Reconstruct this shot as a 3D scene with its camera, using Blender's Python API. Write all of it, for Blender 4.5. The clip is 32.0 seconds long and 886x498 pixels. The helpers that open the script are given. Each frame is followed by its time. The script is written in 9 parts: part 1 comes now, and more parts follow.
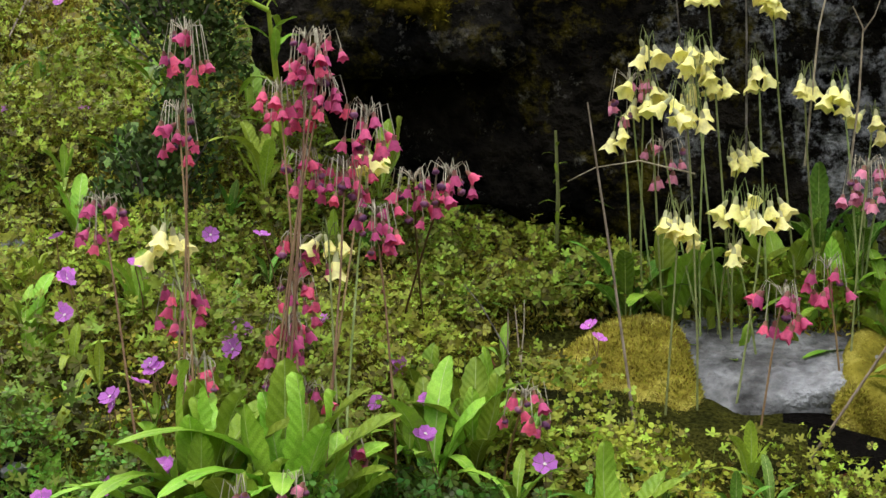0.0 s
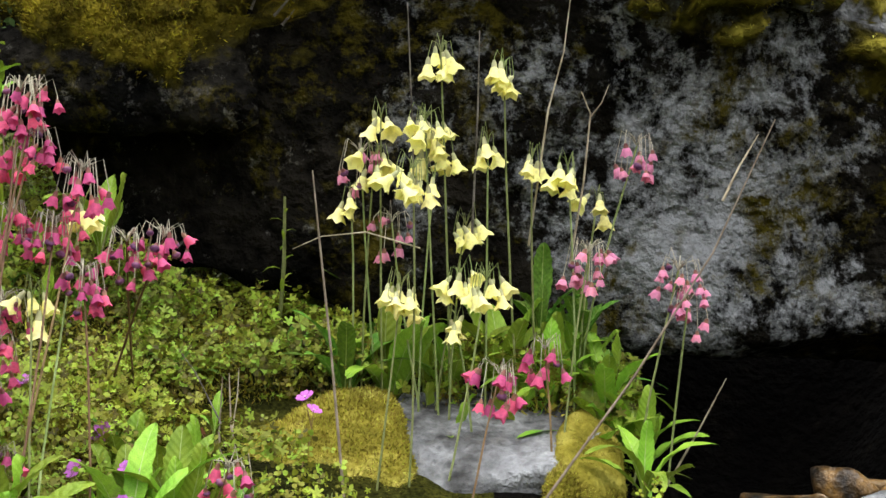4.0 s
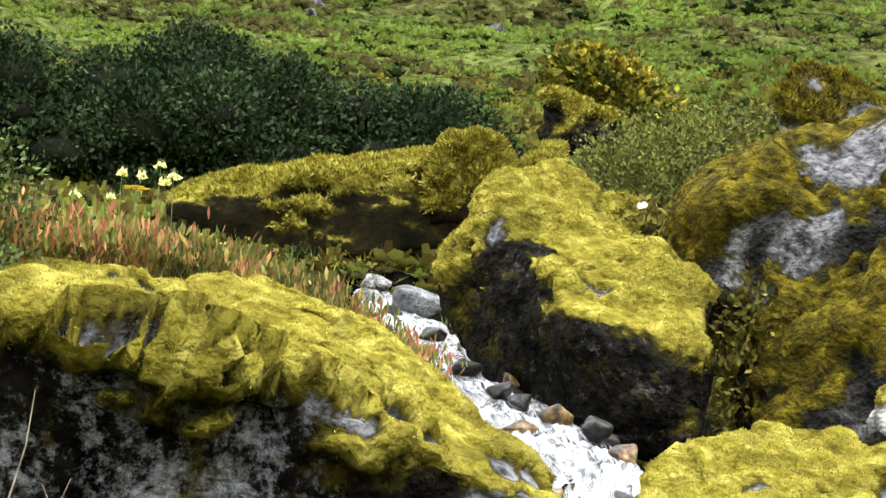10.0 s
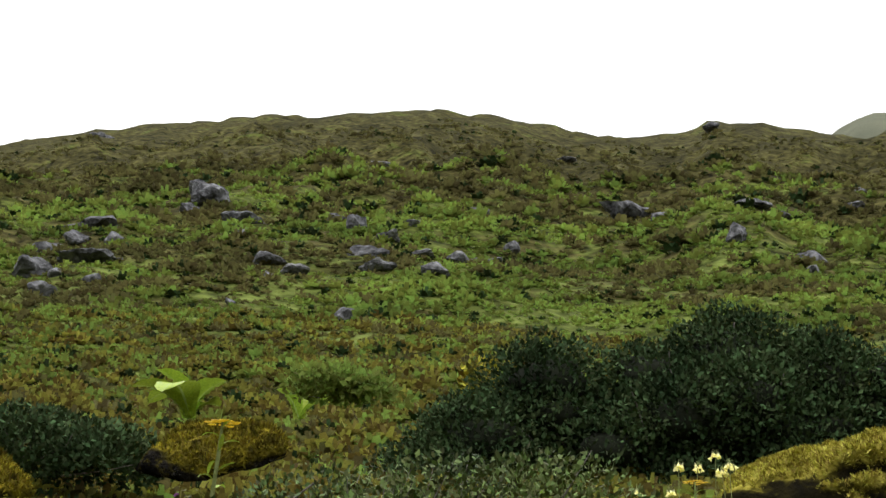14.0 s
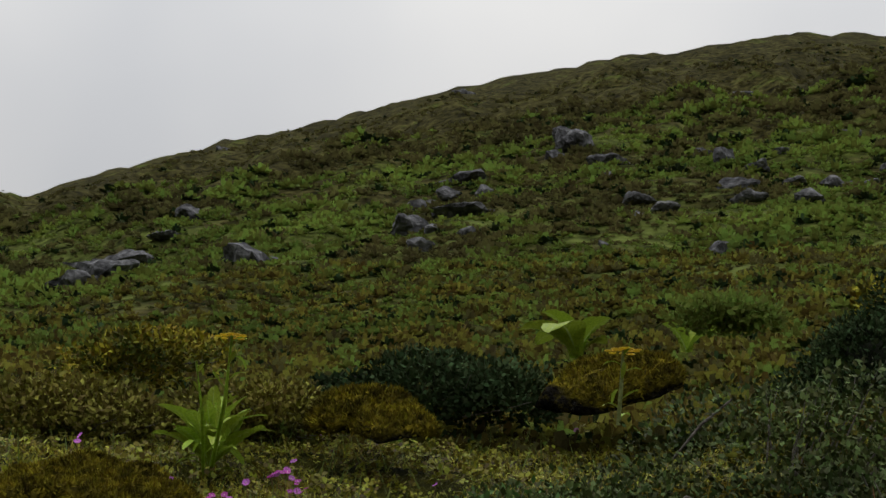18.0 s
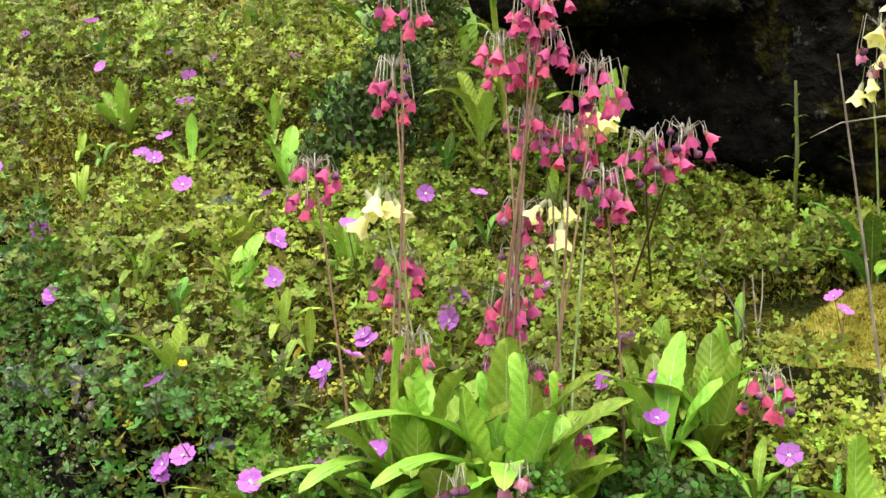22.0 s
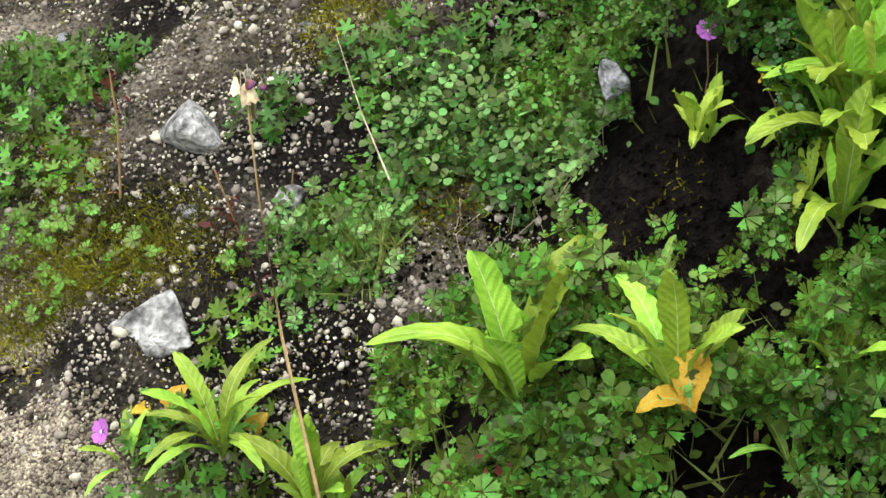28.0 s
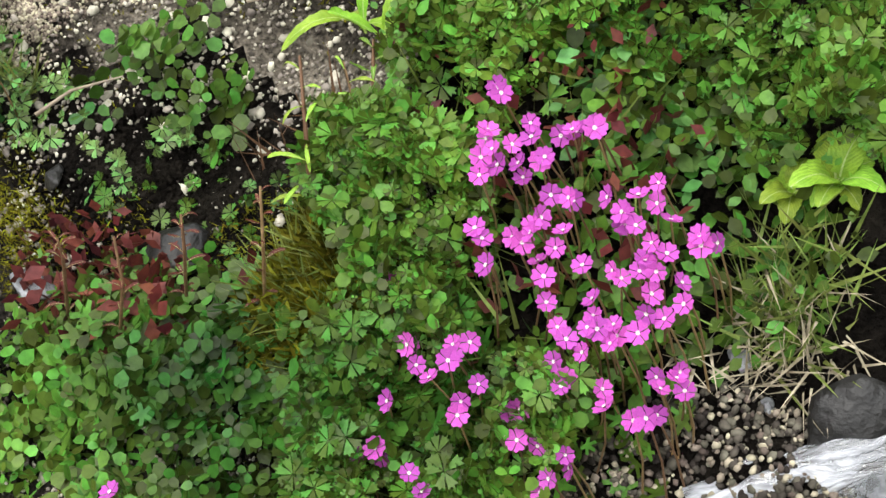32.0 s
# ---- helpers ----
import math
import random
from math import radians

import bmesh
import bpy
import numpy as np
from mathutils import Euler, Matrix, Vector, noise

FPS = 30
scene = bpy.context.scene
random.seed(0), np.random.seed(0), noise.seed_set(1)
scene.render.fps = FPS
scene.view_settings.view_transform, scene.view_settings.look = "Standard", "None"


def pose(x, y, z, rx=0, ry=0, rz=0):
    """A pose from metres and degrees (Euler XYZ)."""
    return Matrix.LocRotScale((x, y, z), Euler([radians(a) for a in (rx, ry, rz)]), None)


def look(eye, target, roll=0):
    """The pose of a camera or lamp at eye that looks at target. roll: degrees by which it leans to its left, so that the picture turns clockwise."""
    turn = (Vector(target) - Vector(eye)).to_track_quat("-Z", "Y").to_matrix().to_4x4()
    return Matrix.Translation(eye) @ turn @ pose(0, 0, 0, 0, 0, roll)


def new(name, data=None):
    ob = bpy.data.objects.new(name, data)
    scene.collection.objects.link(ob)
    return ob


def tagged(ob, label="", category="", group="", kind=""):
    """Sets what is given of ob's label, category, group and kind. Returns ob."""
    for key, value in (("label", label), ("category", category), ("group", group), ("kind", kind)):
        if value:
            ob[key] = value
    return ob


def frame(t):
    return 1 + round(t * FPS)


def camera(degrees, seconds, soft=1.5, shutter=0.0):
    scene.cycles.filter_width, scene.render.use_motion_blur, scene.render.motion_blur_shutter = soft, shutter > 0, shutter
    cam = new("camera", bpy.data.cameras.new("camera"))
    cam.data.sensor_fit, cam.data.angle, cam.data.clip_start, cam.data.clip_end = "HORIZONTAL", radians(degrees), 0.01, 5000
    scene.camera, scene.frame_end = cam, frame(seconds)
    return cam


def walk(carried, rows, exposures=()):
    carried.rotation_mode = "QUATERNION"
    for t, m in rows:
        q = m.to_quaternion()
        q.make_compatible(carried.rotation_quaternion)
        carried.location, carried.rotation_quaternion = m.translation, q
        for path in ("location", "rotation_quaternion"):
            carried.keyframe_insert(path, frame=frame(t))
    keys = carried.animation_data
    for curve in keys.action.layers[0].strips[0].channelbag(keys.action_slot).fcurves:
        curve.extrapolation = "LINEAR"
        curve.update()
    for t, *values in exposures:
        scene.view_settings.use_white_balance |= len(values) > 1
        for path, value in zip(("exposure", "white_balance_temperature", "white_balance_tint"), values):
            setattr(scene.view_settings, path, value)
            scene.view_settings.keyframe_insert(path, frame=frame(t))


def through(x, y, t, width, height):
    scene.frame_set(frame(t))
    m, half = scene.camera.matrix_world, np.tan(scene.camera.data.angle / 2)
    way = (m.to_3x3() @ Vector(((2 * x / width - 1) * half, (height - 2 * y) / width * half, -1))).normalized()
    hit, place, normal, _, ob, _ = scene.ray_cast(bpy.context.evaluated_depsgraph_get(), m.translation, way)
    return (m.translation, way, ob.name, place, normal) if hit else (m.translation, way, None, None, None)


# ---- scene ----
cam = camera(30.84, 32.0, soft=1.5)
walk(cam, [
    (0.0, pose(-0.020, -0.000, 1.523, 87.53, 0.52, 11.63)),
    (0.5, pose(-0.022, -0.007, 1.532, 88.59, 0.97, 11.68)),
    (1.0, pose(-0.029, -0.005, 1.537, 88.98, 0.30, 11.68)),
    (1.5, pose(-0.027, -0.009, 1.544, 88.94, 0.11, 11.34)),
    (2.0, pose(-0.026, 0.051, 1.543, 89.02, -0.51, 10.55)),
    (2.5, pose(-0.028, 0.048, 1.545, 89.10, -0.11, 10.30)),
    (4.5, pose(0.053, 0.036, 1.526, 90.20, -3.63, -0.01)),
    (5.0, pose(0.085, 0.034, 1.529, 89.66, -4.00, -2.35)),
    (5.5, pose(0.103, 0.030, 1.531, 89.98, -3.47, -4.79)),
    (6.0, pose(0.121, 0.031, 1.545, 90.22, -3.94, -7.84)),
    (6.5, pose(0.141, 0.022, 1.557, 90.92, -3.98, -10.10)),
    (7.0, pose(0.164, 0.011, 1.566, 91.87, -3.96, -12.46)),
    (7.5, pose(0.171, 0.001, 1.574, 92.62, -3.88, -13.93)),
    (8.0, pose(0.184, -0.016, 1.582, 93.44, -4.28, -15.65)),
    (8.5, pose(0.189, -0.026, 1.589, 93.84, -3.81, -17.28)),
    (9.0, pose(0.173, -0.026, 1.618, 96.08, -3.18, -16.37)),
    (9.5, pose(0.162, -0.028, 1.647, 99.00, -2.80, -14.66)),
    (10.0, pose(0.148, -0.042, 1.671, 101.16, -2.64, -12.46)),
    (10.5, pose(0.129, -0.063, 1.681, 102.31, -2.65, -10.25)),
    (11.0, pose(0.109, -0.076, 1.700, 104.19, -2.36, -8.53)),
    (11.5, pose(0.087, -0.071, 1.711, 105.50, -1.92, -6.01)),
    (12.0, pose(0.069, -0.078, 1.721, 106.99, -2.07, -4.11)),
    (12.5, pose(0.050, -0.087, 1.735, 108.32, -1.96, -2.59)),
    (13.0, pose(0.023, -0.096, 1.742, 109.53, -1.52, 0.79)),
    (13.5, pose(0.011, -0.109, 1.742, 110.01, -1.41, 3.50)),
    (14.0, pose(-0.012, -0.108, 1.742, 110.05, -1.26, 6.54)),
    (14.5, pose(-0.047, -0.101, 1.752, 110.43, -1.12, 11.50)),
    (15.0, pose(-0.065, -0.080, 1.774, 112.53, -1.56, 15.73)),
    (15.5, pose(-0.070, -0.081, 1.780, 113.92, -1.91, 18.08)),
    (17.5, pose(-0.086, -0.080, 1.739, 110.55, -1.71, 21.43)),
    (18.0, pose(-0.085, -0.049, 1.717, 107.68, -1.29, 20.36)),
    (18.5, pose(-0.078, -0.026, 1.699, 104.90, -1.18, 19.29)),
    (19.0, pose(-0.074, -0.013, 1.671, 102.09, -1.02, 19.19)),
    (19.5, pose(-0.074, 0.005, 1.644, 99.10, -0.92, 19.21)),
    (20.0, pose(-0.073, 0.024, 1.625, 95.96, -0.85, 19.63)),
    (20.5, pose(-0.074, 0.049, 1.601, 92.14, -0.55, 19.60)),
    (21.0, pose(-0.080, 0.077, 1.582, 88.73, -0.34, 19.27)),
    (21.5, pose(-0.082, 0.105, 1.564, 86.16, -0.06, 19.10)),
    (22.0, pose(-0.076, 0.125, 1.556, 85.12, 0.48, 18.96)),
    (22.5, pose(-0.068, 0.133, 1.542, 84.14, 0.87, 18.50)),
    (23.0, pose(-0.068, 0.132, 1.523, 82.22, 1.02, 18.31)),
    (23.5, pose(-0.078, 0.128, 1.510, 81.25, 1.18, 18.14)),
    (24.0, pose(-0.085, 0.125, 1.492, 79.86, 1.20, 18.35)),
    (24.5, pose(-0.088, 0.122, 1.486, 77.73, 1.36, 19.40)),
    (25.0, pose(-0.094, 0.116, 1.468, 75.46, 1.85, 21.31)),
    (25.5, pose(-0.104, 0.121, 1.451, 73.61, 2.16, 22.65)),
    (27.5, pose(-0.065, 0.074, 1.560, 61.23, 4.83, 31.40)),
    (28.0, pose(-0.068, 0.063, 1.550, 59.00, 5.47, 33.36)),
    (28.5, pose(-0.073, 0.056, 1.544, 57.04, 6.35, 35.36)),
    (29.0, pose(-0.076, 0.049, 1.539, 55.83, 7.06, 36.76)),
    (29.5, pose(-0.075, 0.043, 1.528, 53.58, 7.45, 37.15)),
    (30.0, pose(-0.078, 0.047, 1.516, 50.67, 7.46, 36.12)),
    (30.5, pose(-0.077, 0.049, 1.508, 48.42, 7.19, 35.83)),
    (31.0, pose(-0.072, 0.051, 1.502, 45.51, 6.75, 34.75)),
    (31.5, pose(-0.062, 0.047, 1.493, 43.60, 6.88, 34.02)),
    (32.0, pose(-0.052, 0.041, 1.490, 41.46, 7.01, 33.23)),
], exposures=[
    (0.0, -0.72), (1.0, -0.52), (2.5, -0.27), (4.5, -0.22), (5.0, -0.02), (5.5, 0.43), (6.0, 1.08), (6.5, 1.43), (7.0, 1.43), (8.5, 0.83), (9.0, 0.58),
    (9.5, 0.48), (10.0, 0.28), (11.0, 0.45), (12.0, 0.91), (13.0, 0.36), (14.0, -0.6), (15.0, -1.14), (15.5, -1.27), (17.5, -1.78),
    (18.0, -1.84), (18.5, -1.6), (19.0, -0.78), (20.0, -0.02), (21.0, 0.08), (23.0, -0.17), (25.0, -0.37), (28.0, -0.12), (29.0, -0.27), (30.0, -0.68), (31.0, -0.58), (32.0, -0.17)])

# ---- world and light: a bright overcast day ----
world = bpy.data.worlds.new("overcast_sky")
scene.world = world
world.use_nodes = True
wn, wl = world.node_tree.nodes, world.node_tree.links
wn.clear()
sky = wn.new("ShaderNodeTexSky")
sky.sky_type, sky.sun_disc = "NISHITA", False
sky.sun_elevation, sky.sun_rotation = radians(55), radians(200)
cloud = wn.new("ShaderNodeTexNoise")
cloud.inputs["Scale"].default_value, cloud.inputs["Detail"].default_value = 2.2, 4
cloud_ramp = wn.new("ShaderNodeValToRGB")
cloud_ramp.color_ramp.elements[0].position, cloud_ramp.color_ramp.elements[0].color = 0.3, (8.4, 8.6, 9.0, 1)
cloud_ramp.color_ramp.elements[1].position, cloud_ramp.color_ramp.elements[1].color = 0.7, (11.6, 11.5, 11.3, 1)
cover = wn.new("ShaderNodeMixRGB")
cover.inputs[0].default_value = 0.93
back = wn.new("ShaderNodeBackground")
back.inputs["Strength"].default_value = 0.108
out = wn.new("ShaderNodeOutputWorld")
wl.new(cloud.outputs["Fac"], cloud_ramp.inputs["Fac"])
wl.new(sky.outputs["Color"], cover.inputs[1])
wl.new(cloud_ramp.outputs["Color"], cover.inputs[2])
# bright cloud, lighter overhead than at the horizon
place = wn.new("ShaderNodeTexCoord")
split = wn.new("ShaderNodeSeparateXYZ")
rise = wn.new("ShaderNodeMapRange")
rise.inputs["From Min"].default_value, rise.inputs["From Max"].default_value = 0.1, 1.0
rise.inputs["To Min"].default_value, rise.inputs["To Max"].default_value = 1.2, 4.5
grade = wn.new("ShaderNodeMixRGB")
grade.blend_type, grade.inputs[0].default_value = "MULTIPLY", 1.0
wl.new(place.outputs["Generated"], split.inputs["Vector"])
wl.new(split.outputs["Z"], rise.inputs["Value"])
wl.new(cover.outputs["Color"], grade.inputs[1])
wl.new(rise.outputs["Result"], grade.inputs[2])
wl.new(grade.outputs["Color"], back.inputs["Color"])
wl.new(back.outputs["Background"], out.inputs["Surface"])
sun_data = bpy.data.lights.new("sun", "SUN")
sun_data.energy, sun_data.angle, sun_data.color = 1.5, radians(18), (1.0, 0.96, 0.9)
sun = new("sun", sun_data)
sun.matrix_world = look((0, 0, 0), (0.15, 0.22, -1.0))

# -- land: height of the ground at a place --
STREAM = [(1.141, 5.807, 2.638), (1.139, 4.434, 2.2), (1.189, 3.721, 1.987), (1.178, 3.163, 1.825), (1.088, 2.934, 1.733),
          (0.979, 2.759, 1.56), (0.964, 2.679, 1.473), (0.881, 2.51, 1.359), (0.773, 2.428, 1.265), (0.635, 2.298, 1.201)]
LIP_X, LIP_Y = [-2.5, -1.6, -1.3, -0.95, -0.3, 0.2, 0.6, 2.0], [2.4, 2.1, 1.9, 1.62, 1.55, 1.75, 1.9, 1.9]
DROP_S = [-3.0, -1.75, -1.35, -1.15, -0.9, -0.6, -0.3, -0.12, 0.0]
DROP_Z = [-1.13, -1.05, -0.56, -0.47, -0.36, -0.28, -0.2, -0.1, 0.0]
GULLY_S = [-3.0, -1.75, -1.4, -1.2, -0.7, -0.3, -0.15, -0.05, 0.0]
GULLY_Z = [-1.13, -1.05, -0.58, -0.47, -0.46, -0.41, -0.36, -0.2, 0.0]
CREST_A = [-180, -60, -38.4, -36.3, -35, -29.4, -26.8, -20.4, -13.9, -7.8, -4.5, -2.0, 0.9, 2.4, 3.4, 4.8, 7.9, 9.0, 10.3, 12.2, 15.2, 18.1, 19.9, 22, 40, 180]
CREST_E = [4, 17, 18.95, 18.55, 19.25, 21.15, 21.85, 23.55, 24.65, 25.1, 24.85, 24.33, 24.1, 24.3, 24.65, 24.45, 23.85, 23.72, 23.97, 24.15, 24.2, 24.25, 24.3, 24.3, 20, 4]
FAR_R, FAR_F = [5, 7, 10, 16, 25, 50, 100, 160], [0.0, 0.07, 0.16, 0.3, 0.42, 0.62, 0.86, 1.0]

EDGE_Y, EDGE_X = [0.5, 0.65, 0.8, 0.94, 1.1, 1.4, 1.7], [-0.66, -0.69, -0.75, -0.83, -0.95, -0.91, -1.05]


def smooth(a, b, v):
    u = min(1.0, max(0.0, (v - a) / (b - a)))
    return u * u * (3 - 2 * u)


def stream_near(x, y):
    best, bz = 9.0, 0.0
    for (ax, ay, az), (bx, by, b_z) in zip(STREAM, STREAM[1:]):
        dx, dy = bx - ax, by - ay
        u = min(1.0, max(0.0, ((x - ax) * dx + (y - ay) * dy) / (dx * dx + dy * dy + 1e-9)))
        d = math.hypot(x - ax - u * dx, y - ay - u * dy)
        if d < best:
            best, bz = d, az + u * (b_z - az)
    return best, bz


def ground(x, y):
    r = math.hypot(x, y)
    zm = 0.51 - 0.197 * max(-6, min(2.5, x)) + 0.327 * max(y, 0) + 0.3 * smooth(0.3, 1.2, x)
    s = y - float(np.interp(x, LIP_X, LIP_Y))
    w = smooth(-0.65, -0.9, x)
    z = zm + (1 - w) * float(np.interp(s, DROP_S, DROP_Z)) + w * float(np.interp(s, GULLY_S, GULLY_Z))
    if s < -1.3:
        w = 1 - smooth(-1.75, -1.3, s)
        z = z * (1 - w) + 0.05 * w
    z -= 0.3 * (1 - smooth(0.25, 0.6, math.hypot((x - 0.42) * 0.8, y - 2.62)))
    w = 1 - smooth(0.6, 1.4, math.hypot((x - 0.02) / 0.3, (y - 2.35) / 0.12))
    z = z * (1 - w) + max(z, 1.30) * w
    if r > 4.2:
        a = math.degrees(math.atan2(x, y))
        crest = float(np.interp(a, CREST_A, CREST_E))
        f = float(np.interp(math.log(r), [math.log(v) for v in FAR_R], FAR_F))
        e = 11.0 + (crest - 11.0) * f if crest > 11 else crest * f
        zf = 1.6 + r * math.tan(radians(e))
        if r > 160:
            zf = 1.6 + 160 * math.tan(radians(crest)) - 0.25 * (r - 160)
        w = smooth(4.2, 7.5, r)
        z = z * (1 - w) + zf * w
    if r < 9:
        d, sz = stream_near(x, y)
        w = 1 - smooth(0.16, 0.5, d)
        z = z * (1 - w) + (sz - 0.13) * w
    return z


# -- end land --

# ---- materials ----
def material(name, stops, scale=8.0, detail=6, rough=0.8, bump=0.3, bump_scale=60.0, fine=None, vary=0.0, sheen=0.0,
             subsurface=0.0, spec=0.12, island=0.0, coords="Object", depth=0.01):
    """Procedural material: a colour ramp over two noises, with relief; vary shifts the value from object to object."""
    m = bpy.data.materials.new(name)
    m.use_nodes = True
    n, l = m.node_tree.nodes, m.node_tree.links
    b = n["Principled BSDF"]
    tc = n.new("ShaderNodeTexCoord")
    t1 = n.new("ShaderNodeTexNoise")
    t1.inputs["Scale"].default_value, t1.inputs["Detail"].default_value = scale, detail
    l.new(tc.outputs[coords], t1.inputs["Vector"])
    ramp = n.new("ShaderNodeValToRGB")
    while len(ramp.color_ramp.elements) < len(stops):
        ramp.color_ramp.elements.new(0.5)
    for e, (p, c) in zip(ramp.color_ramp.elements, stops):
        e.position, e.color = p, (*c, 1)
    l.new(t1.outputs["Fac"], ramp.inputs["Fac"])
    colour = ramp.outputs["Color"]
    t2 = n.new("ShaderNodeTexNoise")
    t2.inputs["Scale"].default_value, t2.inputs["Detail"].default_value = bump_scale, 5
    l.new(tc.outputs[coords], t2.inputs["Vector"])
    hsv = n.new("ShaderNodeHueSaturation")
    mul = n.new("ShaderNodeMapRange")
    mul.inputs["From Min"].default_value, mul.inputs["From Max"].default_value = 0.3, 0.7
    mul.inputs["To Min"].default_value, mul.inputs["To Max"].default_value = (fine or (0.75, 1.25))
    l.new(t2.outputs["Fac"], mul.inputs["Value"])
    value = mul.outputs["Result"]
    for amount, kind, socket in ((vary, "ShaderNodeObjectInfo", "Random"), (island, "ShaderNodeNewGeometry", "Random Per Island")):
        if amount:
            src = n.new(kind)
            mr = n.new("ShaderNodeMapRange")
            mr.inputs["To Min"].default_value, mr.inputs["To Max"].default_value = 1 - amount, 1 + amount
            l.new(src.outputs[socket], mr.inputs["Value"])
            mm = n.new("ShaderNodeMath")
            mm.operation = "MULTIPLY"
            l.new(value, mm.inputs[0])
            l.new(mr.outputs["Result"], mm.inputs[1])
            value = mm.outputs["Value"]
            mh = n.new("ShaderNodeMapRange")
            mh.inputs["To Min"].default_value, mh.inputs["To Max"].default_value = 0.5 - amount * 0.06, 0.5 + amount * 0.06
            l.new(src.outputs[socket], mh.inputs["Value"])
            l.new(mh.outputs["Result"], hsv.inputs["Hue"])
    l.new(value, hsv.inputs["Value"])
    l.new(colour, hsv.inputs["Color"])
    l.new(hsv.outputs["Color"], b.inputs["Base Color"])
    b.inputs["Roughness"].default_value = rough
    b.inputs["Specular IOR Level"].default_value = spec
    if sheen:
        b.inputs["Sheen Weight"].default_value = sheen
    if subsurface:
        b.inputs["Subsurface Weight"].default_value = subsurface
        b.inputs["Subsurface Radius"].default_value = (0.01, 0.01, 0.004)
    if bump:
        bp = n.new("ShaderNodeBump")
        bp.inputs["Strength"].default_value, bp.inputs["Distance"].default_value = bump, depth
        l.new(t2.outputs["Fac"], bp.inputs["Height"])
        l.new(bp.outputs["Normal"], b.inputs["Normal"])
    return m


def leafy(name, a, b, vary=0.3, rough=0.5, through=0.17, island=0.0, scale=25):
    """Thin leaf or petal: some of the light comes through it."""
    m = material(name, [(0.3, a), (0.7, b)], scale=scale, rough=rough, bump=0.15, bump_scale=140, vary=vary, island=island, spec=0.2)
    n, l = m.node_tree.nodes, m.node_tree.links
    pb = n["Principled BSDF"]
    tr = n.new("ShaderNodeBsdfTranslucent")
    mix = n.new("ShaderNodeMixShader")
    mix.inputs[0].default_value = through
    l.new(pb.inputs["Base Color"].links[0].from_socket, tr.inputs["Color"])
    l.new(pb.outputs["BSDF"], mix.inputs[1])
    l.new(tr.outputs["BSDF"], mix.inputs[2])
    l.new(mix.outputs["Shader"], n["Material Output"].inputs["Surface"])
    return m


M = {}
# dark soil, taken nearly black to carry shade between plants and under overhangs
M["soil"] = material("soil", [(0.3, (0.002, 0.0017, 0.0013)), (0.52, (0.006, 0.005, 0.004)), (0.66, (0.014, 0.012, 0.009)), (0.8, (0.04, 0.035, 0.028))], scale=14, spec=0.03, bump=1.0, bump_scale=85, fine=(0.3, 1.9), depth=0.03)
M["turf"] = material("turf", [(0.25, (0.008, 0.008, 0.003)), (0.42, (0.022, 0.024, 0.005)), (0.55, (0.055, 0.055, 0.009)), (0.7, (0.11, 0.10, 0.014))], scale=7, detail=12, bump=1.0, bump_scale=190, fine=(0.2, 1.8), spec=0.03, depth=0.02)
# wet stream bed; near-black so it also carries the shade under the boulder
M["wet_shaded_soil"] = material("wet_shaded_soil", [(0.35, (0.0015, 0.0013, 0.001)), (0.65, (0.006, 0.005, 0.004)), (0.8, (0.02, 0.016, 0.01))], scale=20, detail=8, bump=1.0, bump_scale=60, spec=0.03, depth=0.03)
